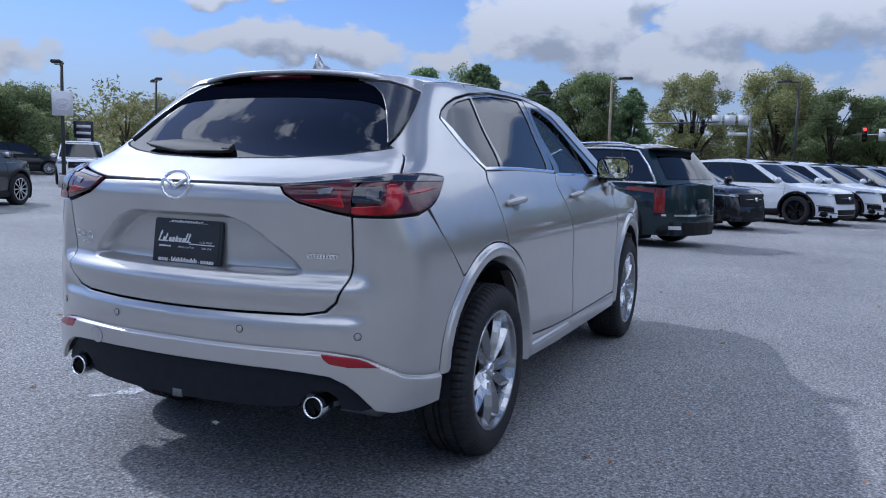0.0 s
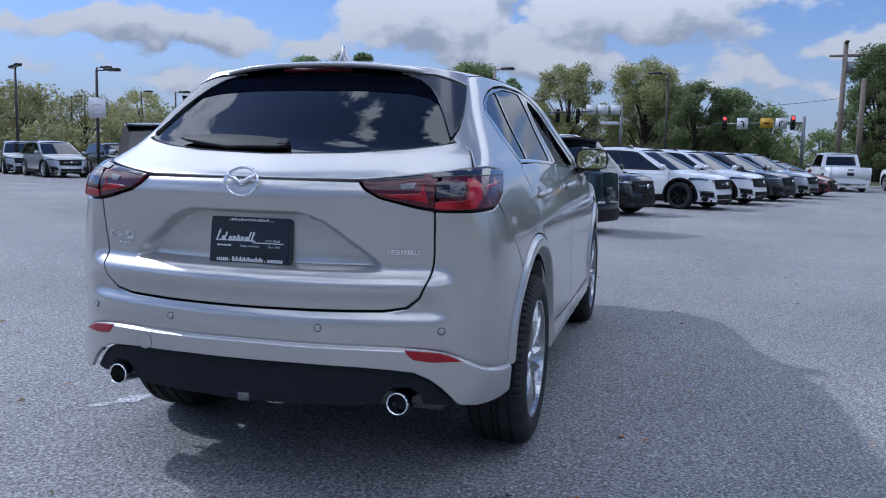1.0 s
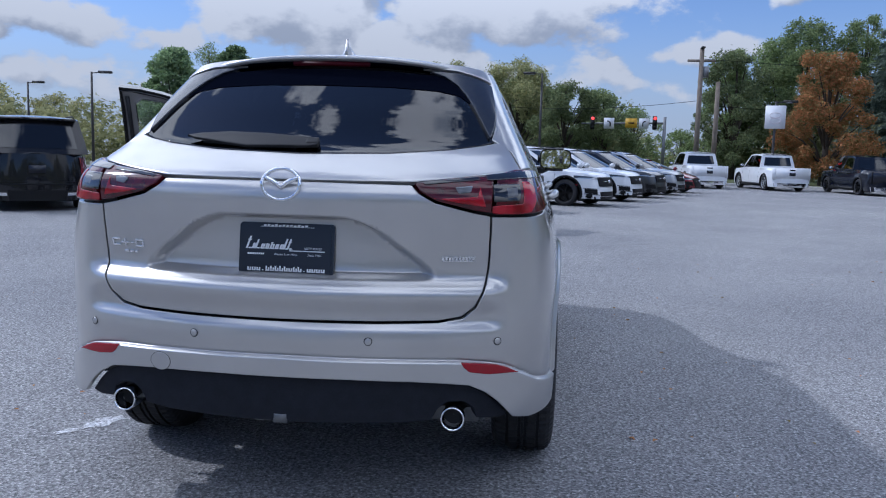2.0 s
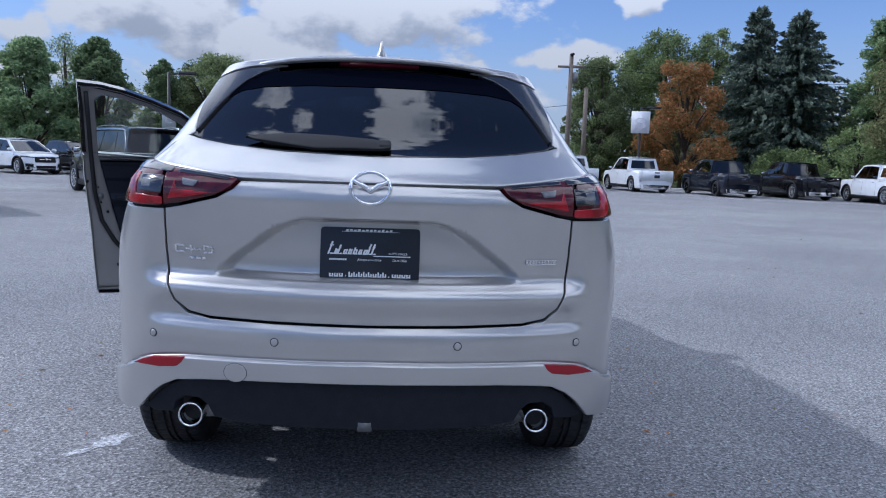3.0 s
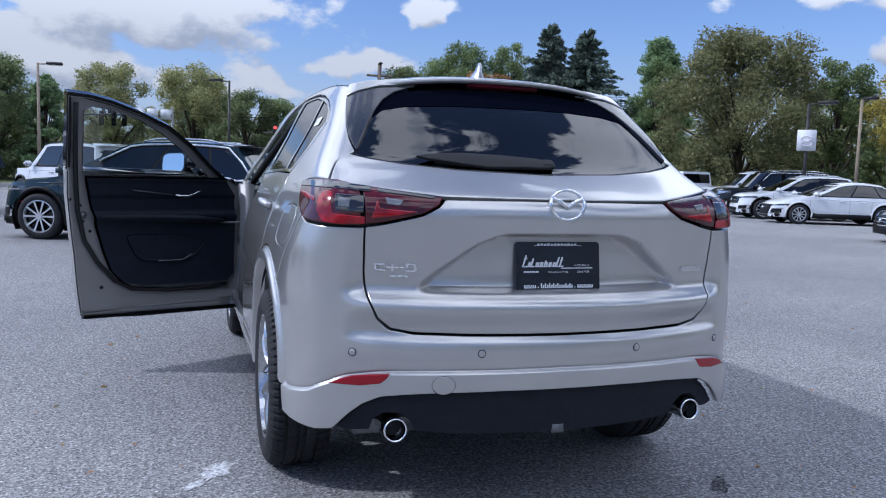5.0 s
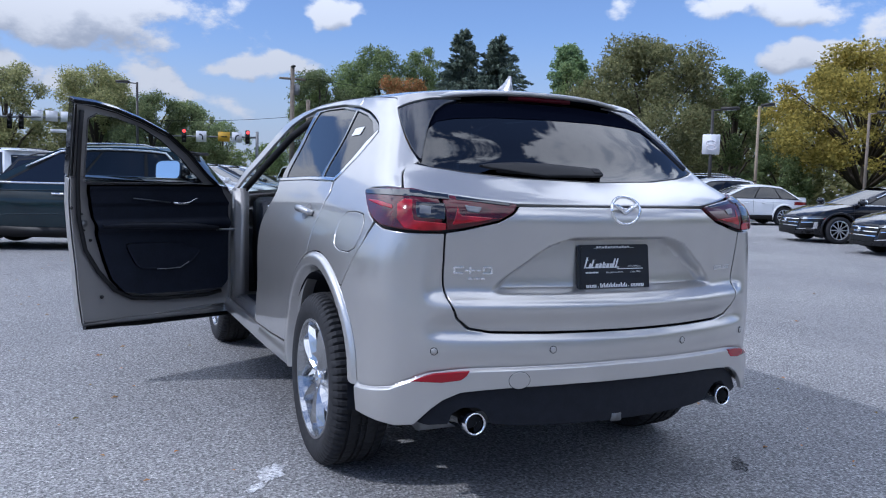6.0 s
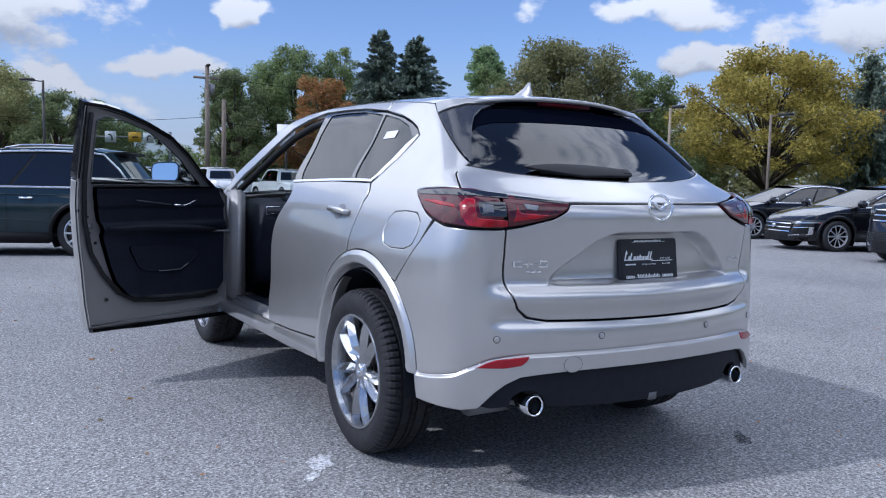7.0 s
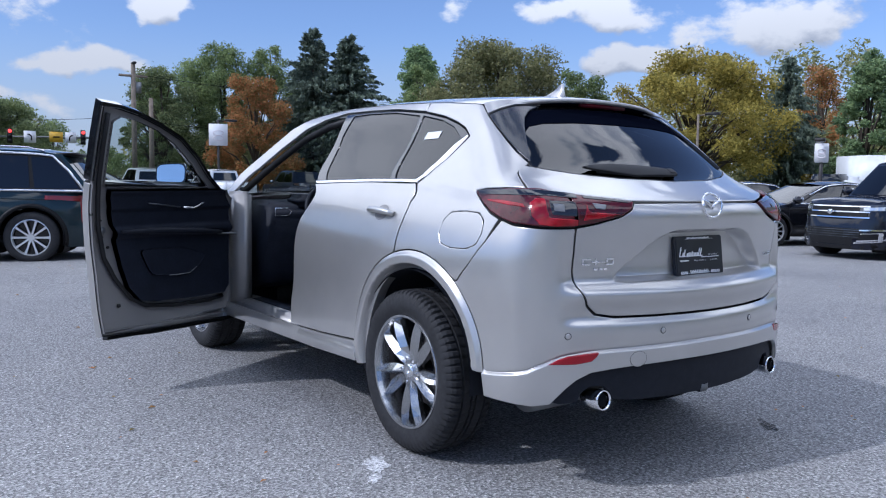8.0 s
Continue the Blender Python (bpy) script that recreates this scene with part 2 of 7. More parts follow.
def lathe(profile, seg=48, axis="X", closed=False):
    return add_lathe(bmesh.new(), profile, seg, axis, closed)


def add_prism(bm, outline, lo, hi, to3d, bevel=0.0):
    """A flat outline of (a, b), given depth from lo to hi; to3d turns (a, b, depth) into a place."""
    f = [bm.verts.new(to3d(a, b, lo)) for a, b in outline]
    g = [bm.verts.new(to3d(a, b, hi)) for a, b in outline]
    n = len(outline)
    made = [bm.faces.new(f), bm.faces.new(list(reversed(g)))]
    for i in range(n):
        made.append(bm.faces.new((f[(i + 1) % n], f[i], g[i], g[(i + 1) % n])))
    bmesh.ops.recalc_face_normals(bm, faces=made)
    if bevel:
        es = list({e for v in f + g for e in v.link_edges})
        bmesh.ops.bevel(bm, geom=es, offset=bevel, segments=2, affect="EDGES", clamp_overlap=True)
    return bm


def prism(outline, lo, hi, to3d, bevel=0.0):
    return add_prism(bmesh.new(), outline, lo, hi, to3d, bevel)


def from_data(name, verts, faces, material, parent=None, label="", normals=None, smooth=True):
    me = bpy.data.meshes.new(name)
    me.from_pydata([tuple(v) for v in verts], [], [tuple(f) for f in faces])
    for m in material if isinstance(material, (list, tuple)) else [material]:
        me.materials.append(m)
    me.polygons.foreach_set("use_smooth", [smooth] * len(me.polygons))
    if normals is not None:
        me.normals_split_custom_set_from_vertices([tuple(n) for n in normals])
    ob = new(name, me)
    if parent is not None:
        ob.parent = parent
    if label:
        ob["label"] = label
    return ob


def grid_faces(nu, nv):
    return [(i * nv + j, (i + 1) * nv + j, (i + 1) * nv + j + 1, i * nv + j + 1) for i in range(nu - 1) for j in range(nv - 1)]

# ---- ground ----
def ground_z(x, y):
    """The car park falls away gently round the crossover's place."""
    r = math.hypot(x, y - 2)
    return float(-0.14 * ease(5.0, 16.0, r) - 0.08 * ease(20.0, 45.0, r))


def ease(a, b, v):
    t = np.clip((v - a) / (b - a), 0, 1)
    return t * t * (3 - 2 * t)


def build_ground():
    m = bpy.data.materials.new("asphalt")
    m.use_nodes = True
    nt = m.node_tree
    b = nt.nodes["Principled BSDF"]
    b.inputs["Roughness"].default_value = 0.85
    b.inputs["Specular IOR Level"].default_value = 0.35
    grit = noise_node(m, 66.0, 5, 0.75)
    chip = nt.nodes.new("ShaderNodeTexVoronoi")
    chip.inputs["Scale"].default_value = 105.0
    nt.links.new(nt.nodes.new("ShaderNodeTexCoord").outputs["Object"], chip.inputs["Vector"])
    patch_n = noise_node(m, 0.35, 6, 0.6)
    wear = noise_node(m, 0.05, 4, 0.6)
    c1 = ramp_node(m, grit.outputs["Fac"], [(0.31, (0.075, 0.075, 0.078)), (0.46, (0.225, 0.223, 0.221)), (0.56, (0.315, 0.312, 0.308)), (0.68, (0.68, 0.67, 0.66))])
    c2 = ramp_node(m, patch_n.outputs["Fac"], [(0.3, (0.80, 0.80, 0.82)), (0.7, (1.14, 1.13, 1.12))])
    c3 = ramp_node(m, wear.outputs["Fac"], [(0.35, (0.84, 0.84, 0.86)), (0.65, (1.12, 1.12, 1.10))])
    c4 = ramp_node(m, chip.outputs["Color"], [(0.12, (0.50, 0.50, 0.50)), (0.88, (1.50, 1.50, 1.49))])
    last = c1.outputs[0]
    for c in (c2, c3, c4):
        x = nt.nodes.new("ShaderNodeMix")
        x.data_type, x.blend_type = "RGBA", "MULTIPLY"
        x.inputs["Factor"].default_value = 1.0
        nt.links.new(last, x.inputs["A"]); nt.links.new(c.outputs[0], x.inputs["B"])
        last = x.outputs["Result"]
    nt.links.new(last, b.inputs["Base Color"])
    high = nt.nodes.new("ShaderNodeMath"); high.operation = "MULTIPLY_ADD"; high.inputs[1].default_value = 0.6
    nt.links.new(grit.outputs["Fac"], high.inputs[0]); nt.links.new(chip.outputs["Distance"], high.inputs[2])
    bump_node(m, high.outputs[0], 0.5, 0.006)
    bm = bmesh.new()
    n, R = 64, 1500.0
    rings = []
    for r in (0.0, 3, 5, 7, 9, 11, 13, 16, 20, 25, 30, 36, 45, 60, 120, 300, R):
        if r == 0:
            rings.append([bm.verts.new((0, 2, 0))])
            continue
        rings.append([bm.verts.new((r * math.cos(2 * math.pi * k / n), 2 + r * math.sin(2 * math.pi * k / n), ground_z(0, 2 + r))) for k in range(n)])
    for k in range(n):
        bm.faces.new((rings[0][0], rings[1][k], rings[1][(k + 1) % n]))
        for a, c in zip(rings[1:], rings[2:]):
            bm.faces.new((a[k], c[k], c[(k + 1) % n], a[(k + 1) % n]))
    ob = part("ground", bm, m)
    tagged(ob, "worn grey asphalt of a car park with coarse grit", "ground", kind="structure")


build_ground()

# ---- the silver crossover: its outer skin as a function ----
def curve(pts, soft=0.0):
    """A smooth curve through (x, y) points that does not overshoot; soft rounds its knots over that length."""
    xs, ys = np.array([p[0] for p in pts], float), np.array([p[1] for p in pts], float)
    d = np.diff(ys) / np.diff(xs)
    m = np.concatenate([[d[0]], np.where(d[:-1] * d[1:] > 0, 2 * d[:-1] * d[1:] / (d[:-1] + d[1:] + 1e-12), 0), [d[-1]]])

    def f(v):
        v = np.clip(v, xs[0], xs[-1])
        i = np.clip(np.searchsorted(xs, v) - 1, 0, len(xs) - 2)
        h = xs[i + 1] - xs[i]
        t = (v - xs[i]) / h
        return (2 * t**3 - 3 * t**2 + 1) * ys[i] + (t**3 - 2 * t**2 + t) * h * m[i] + (3 * t**2 - 2 * t**3) * ys[i + 1] + (t**3 - t**2) * h * m[i + 1]
    if not soft:
        return f
    gx = np.linspace(xs[0], xs[-1], 3000)
    step = gx[1] - gx[0]
    k = max(1, int(3 * soft / step))
    g = f(gx)
    lo, hi = 2 * g[0] - g[1:k + 1][::-1], 2 * g[-1] - g[-k - 1:-1][::-1]
    w = np.exp(-.5 * (np.arange(-k, k + 1) * step / soft) ** 2)
    table = np.convolve(np.concatenate([lo, g, hi]), w / w.sum(), "valid")
    return lambda v: np.interp(v, gx, table)


CORNER = 0.86
# half width by height, its taper along the car, the rear end's place by height, the corner's softness
HALF = curve([(.2, .84), (.32, .895), (.45, .905), (.62, .902), (.8, .908), (.92, .90), (1.02, .872), (1.1, .842), (1.19, .80), (1.3, .739), (1.42, .677), (1.52, .630), (1.6, .584), (1.66, .52)], .03)
TAPER = curve([(0, .955), (.4, .965), (.8, .985), (1.3, 1.0), (3.4, 1.0), (3.9, .985), (4.3, .93), (4.62, .78)], .10)
REAR = curve([(.2, .2), (.34, .115), (.42, .105), (.51, .102), (.60, .098), (.64, .094), (.675, .098), (.70, .116), (.72, .114), (.785, .093), (.80, .097), (.838, .136), (.86, .139), (.95, .128), (1.04, .117), (1.085, .114), (1.112, .119), (1.135, .134), (1.157, .162), (1.18, .208), (1.21, .275), (1.24, .342), (1.28, .405), (1.40, .55), (1.52, .705), (1.66, .88)], .006)
REAR_EVEN = curve([(.2, .2), (.34, .115), (.42, .105), (.51, .102), (.64, .094), (.75, .098), (.86, .108), (1.0, .112), (1.085, .114), (1.112, .119), (1.135, .134), (1.157, .162), (1.18, .208), (1.21, .275), (1.24, .342), (1.28, .405), (1.40, .55), (1.52, .705), (1.66, .88)], .006)
SOFT = curve([(.2, .07), (.6, .075), (1.0, .06), (1.2, .05), (1.66, .06)], .06)
GROOVE = curve([(0, .587), (.54, .578), (.70, .560), (.78, .530), (.86, .498), (1.05, .474), (1.3, .466)])


def recess_half(z):
    """Half width of the hollow for the number plate: flared feet, then rounded shoulders."""
    return .483 - .185 * ease(.83, 1.03, z) - .10 * np.clip((z - .965) / .07, 0, 1) ** 2.2


def skin(s, z):
    """The outer skin: s runs from the rear's middle round the corner and forward (right +, left -), z is the height."""
    s, z = np.asarray(s, float), np.asarray(z, float)
    q, k = np.abs(s), SOFT(z)
    ys = k * np.logaddexp(0, (q - CORNER) / k)
    u = (q - ys) / CORNER
    even, made = REAR_EVEN(z), REAR(z)
    rear = even
    Y = rear + ys
    for _ in range(3):
        X = HALF(z) * TAPER(Y) * u
        rear = even + (made - even) * ease(.735, .645, X)
        Y = rear + 0.28 * X * X + ys
    half = recess_half(z)
    sunk = ease(half + .014, half - .042, X) * ease(.83, .85, z) * ease(1.034, 1.016, z)
    Y = Y + sunk * np.interp(z, [.83, .85, 1.02], [.03, .045, .072])
    return np.stack([X * np.where(s < 0, -1, 1), Y, z * np.ones_like(X)], -1)


def skin_normal(s, z, e=1e-3):
    a = skin(s + e, z) - skin(s - e, z)
    b = skin(s, np.asarray(z) + e) - skin(s, np.asarray(z) - e)
    n = np.cross(a, b)
    return n / (np.linalg.norm(n, axis=-1, keepdims=True) + 1e-12)


def solve_s(axis, value, z):
    """Where on the skin, at height z, x (axis 0) or y (axis 1) takes a value; numbers or arrays."""
    value, z = np.asarray(value, float), np.asarray(z, float)
    lo, hi = (np.zeros_like(value), value * 0 + 3.0) if axis == 0 else (value * 0 + 0.4, value * 0 + 6.5)
    for _ in range(26):
        mid = (lo + hi) / 2
        under = skin(mid, z)[..., axis] < value
        lo, hi = np.where(under, mid, lo), np.where(under, hi, mid)
    mid = (lo + hi) / 2
    return float(mid) if mid.ndim == 0 else mid


def at_x(*pts):
    z = np.array([p[1] for p in pts], float)
    return list(zip(solve_s(0, np.array([p[0] for p in pts], float), z).tolist(), z.tolist()))


def at_y(*pts):
    z = np.array([p[1] for p in pts], float)
    return list(zip(solve_s(1, np.array([p[0] for p in pts], float), z).tolist(), z.tolist()))


def flip(pts):
    return [(-s, z) for s, z in reversed(pts)]


def both(right):
    """A closed outline across the middle, from its right half (bottom middle round to top middle)."""
    return right + [(-s, z) for s, z in reversed(right) if s > 1e-6]


def dense(poly, step=0.025, radius=0.006):
    """Rounds the corners a little and fills long edges with points."""
    n, out = len(poly), []
    for i in range(n):
        a, p, b = Vector(poly[i - 1]), Vector(poly[i]), Vector(poly[(i + 1) % n])
        u, v = a - p, b - p
        if u.length < 1e-6 or v.length < 1e-6:
            continue
        bend = u.normalized().dot(v.normalized())
        r = min(radius, 0.35 * u.length, 0.35 * v.length)
        if bend > -0.985 and r > 5e-4:
            p0, p1 = p + u.normalized() * r, p + v.normalized() * r
            out += [(1 - t) ** 2 * p0 + 2 * t * (1 - t) * p + t * t * p1 for t in (0, .33, .67, 1)]
        else:
            out.append(p)
    full = []
    for i, p in enumerate(out):
        q = out[(i + 1) % len(out)]
        k = max(1, int((q - p).length / step))
        full += [p.lerp(q, j / k) for j in range(k)]
    return np.array([(p.x, p.y) for p in full])


def area2(poly):
    x, y = poly[:, 0], poly[:, 1]
    return float(np.sum(x * np.roll(y, -1) - np.roll(x, -1) * y))


def inset(poly, d):
    a, b = np.roll(poly, 1, 0), np.roll(poly, -1, 0)
    t1, t2 = poly - a, b - poly
    t1 /= np.linalg.norm(t1, axis=1, keepdims=True) + 1e-9
    t2 /= np.linalg.norm(t2, axis=1, keepdims=True) + 1e-9
    n = np.stack([-(t1 + t2)[:, 1], (t1 + t2)[:, 0]], 1)
    n /= np.linalg.norm(n, axis=1, keepdims=True) + 1e-9
    c = np.clip(n[:, 0] * -t1[:, 1] + n[:, 1] * t1[:, 0], 0.5, 1)
    return poly + n * (d / c)[:, None]


def inside(p, poly):
    x, y = p[:, 0:1], p[:, 1:2]
    a, b = poly, np.roll(poly, -1, 0)
    cross = ((a[:, 1] > y) != (b[:, 1] > y)) & (x < (b[:, 0] - a[:, 0]) * (y - a[:, 1]) / (b[:, 1] - a[:, 1] + 1e-12) + a[:, 0])
    return cross.sum(1) % 2 == 1


def near(p, poly):
    """Distance of each point to an outline."""
    a = poly[None]
    d = (np.roll(poly, -1, 0) - poly)[None]
    best = []
    for k in range(0, len(p), 1500):
        v = p[k:k + 1500, None] - a
        t = np.clip((v * d).sum(2) / ((d * d).sum(2) + 1e-12), 0, 1)
        best.append(np.sqrt(((v - t[..., None] * d) ** 2).sum(2)).min(1))
    return np.concatenate(best) if best else np.zeros(0)


def sheet(name, outline, material, parent, off=0.0, gap=0.002, step=0.03, holes=(), flange=0.016, edge=0.004, label="", base=None, radius=0.006, lines=()):
    """A panel of the skin inside an outline in (s, z), with rounded edges and a flange turned inwards.
    off: how far it stands proud, a number or a function of (s, z). base: another skin function with its normal."""
    from mathutils.geometry import delaunay_2d_cdt
    surf, norm = base or (skin, skin_normal)
    offset = off if callable(off) else (lambda s, z: np.full(np.shape(s), off))
    loops = []
    for i, line in enumerate([outline, *holes]):
        p = dense(line, min(0.025, step), radius)
        if (area2(p) < 0) != (i > 0):
            p = p[::-1]
        loops.append(inset(p, gap))
    pts, edges, rims = [], [], []
    for p in loops:
        for ring in (p, inset(p, edge)) if edge else (p,):
            k = len(pts)
            pts += list(ring)
            edges += [(k + i, k + (i + 1) % len(ring)) for i in range(len(ring))]
            if ring is p:
                rims.append((k, len(p)))
    lo, hi = loops[0].min(0), loops[0].max(0)
    g = np.stack(np.meshgrid(np.arange(lo[0] + step / 2, hi[0], step), np.arange(lo[1] + step / 2, hi[1], step)), -1).reshape(-1, 2)
    g = g[inside(g, loops[0])]
    for h in loops[1:]:
        g = g[~inside(g, h)]
    for p in loops:
        if len(g):
            g = g[near(g, p) > max(edge * 1.6, step * 0.45)]
    for line in lines:
        line = np.array(line)
        line = line[inside(line, loops[0])]
        line = line[near(line, loops[0]) > edge + 0.003]
        if len(line) and len(g):
            g = g[np.min(np.linalg.norm(g[:, None] - line[None], axis=2), axis=1) > 0.006]
        pts += list(line)
    pts += list(g)
    V, _, F, orig, _, _ = delaunay_2d_cdt([Vector(p) for p in pts], edges, [], 0, 1e-6)
    V = np.array([(v.x, v.y) for v in V])
    tri = np.array([f for f in F if len(f) == 3])
    mid = V[tri].mean(1)
    keep = inside(mid, loops[0])
    for h in loops[1:]:
        keep &= ~inside(mid, h)
    tri = tri[keep]
    rim_of = {}
    for i, o in enumerate(orig):
        for j in o:
            rim_of[j] = i
    P, Nn = surf(V[:, 0], V[:, 1]), norm(V[:, 0], V[:, 1])
    o = offset(V[:, 0], V[:, 1])
    if callable(off):
        e = 2e-3
        P0 = lambda s, z: surf(s, z) + norm(s, z) * offset(s, z)[:, None]
        a = P0(V[:, 0] + e, V[:, 1]) - P0(V[:, 0] - e, V[:, 1])
        b = P0(V[:, 0], V[:, 1] + e) - P0(V[:, 0], V[:, 1] - e)
        Nn2 = np.cross(a, b)
        Nn2 /= np.linalg.norm(Nn2, axis=1, keepdims=True) + 1e-12
    else:
        Nn2 = Nn.copy()
    P = P + Nn * o[:, None]
    verts, normals, faces = [list(p) for p in P], [n for n in Nn2], [tuple(t) for t in tri]
    for k, n in rims:
        ids = [rim_of[k + i] for i in range(n)]
        c = P[ids]
        along = np.roll(c, -1, 0) - np.roll(c, 1, 0)
        out = np.cross(along, Nn[ids])
        out /= np.linalg.norm(out, axis=1, keepdims=True) + 1e-9
        if edge:
            for i, v in enumerate(ids):
                verts[v] = list(P[v] - Nn[v] * edge * 0.5)
                q = Nn2[v] + 0.9 * out[i]
                normals[v] = q / np.linalg.norm(q)
        if flange:
            start = len(verts)
            for i, v in enumerate(ids):
                verts.append(list(P[v] - Nn[v] * flange))
                normals.append(out[i])
            rim2 = len(verts)
            for i, v in enumerate(ids):
                verts.append(list(np.array(verts[v])))
                normals.append(out[i])
            for i in range(n):
                j = (i + 1) % n
                faces.append((rim2 + j, rim2 + i, start + i, start + j))
    return from_data(name, verts, faces, material, parent, label, normals)


def strip(line, width):
    """An outline that follows a line of (s, z) at a width, for trims."""
    p = np.array(line)
    t = np.gradient(p, axis=0)
    t /= np.linalg.norm(t, axis=1, keepdims=True) + 1e-9
    n = np.stack([-t[:, 1], t[:, 0]], 1) * width / 2
    return [tuple(a) for a in p + n] + [tuple(a) for a in (p - n)[::-1]]


def arc(cy, cz, r, a0, a1, n=28):
    """Points (y, z) on a circle, angles in degrees from forward."""
    return [(cy + r * math.cos(radians(a0 + (a1 - a0) * i / n)), cz + r * math.sin(radians(a0 + (a1 - a0) * i / n))) for i in range(n + 1)]


ARCH_R, ARCH_F = (0.995, 0.43), (3.70, 0.43)
AXLE_R, AXLE_F = 1.045, 3.743
RAIL = curve([(.8, 1.545), (1.2, 1.583), (1.7, 1.607), (2.1, 1.612), (2.4, 1.595), (2.62, 1.565), (2.75, 1.53), (3.0, 1.40), (3.3, 1.20), (3.45, 1.08)], .05)
CROWN = curve([(.7, 1.597), (.9, 1.618), (1.3, 1.645), (1.8, 1.66), (2.2, 1.658), (2.5, 1.64), (2.8, 1.60)])


hero = thing("crossover", (0, 0, 0), "warm silver crossover parked with its driver's door wide open", "car")

LAMP_TOP_OUT = at_x((.66, 1.172)) + at_y((.385, 1.187), (.50, 1.188), (.62, 1.182), (.672, 1.175))
LAMP_BOT_OUT = at_y((.655, 1.160), (.60, 1.125), (.55, 1.097), (.48, 1.072), (.41, 1.056)) + at_x((.77, 1.047), (.70, 1.046), (.665, 1.047))
GATE_EDGE = at_x((.577, .7105), (.6185, .747), (.641, .799), (.652, .86), (.656, .95), (.658, 1.042))
SEAM = at_y((.483, 1.072), (.531, .978), (.575, .925), (.612, .88), (.672, .81))
GLASS_BASE = at_x((.001, 1.229), (.30, 1.237), (.49, 1.253), (.60, 1.270), (.66, 1.288))


FIN_OUT = [(.878, 1.498), (.858, 1.44), (.831, 1.385), (.796, 1.335), (.756, 1.291)]
FIN_IN = [(.748, 1.296), (.738, 1.345), (.722, 1.40), (.700, 1.445), (.668, 1.487), (.61, 1.522), (.53, 1.543)]


def arch_relief(s, z, sgn=1):
    """The flared lip round a wheel opening."""
    P = skin(s, z)
    y = P[..., 1]
    c = np.where(y < 2.4, ARCH_R[0], ARCH_F[0])
    r = np.hypot(y - c, z - ARCH_R[1])
    return 0.014 * ease(.480, .456, r) * ease(.405, .43, r) - 0.03 * ease(.43, .405, r)


def arch_lines(c):
    """Rings of points that let the flare turn smoothly."""
    return [at_y(*arc(*c, r, -10, 175, 90)) for r in (.473, .468, .463, .458, .453, .436, .430, .424, .418, .412)]


def bumper_relief(s, z):
    g = GROOVE(np.abs(s))
    return 0.015 * ease(g + .002, g - .010, z) - 0.006 * ease(g + .008, g + .002, z) * ease(g - .002, g + .002, z)


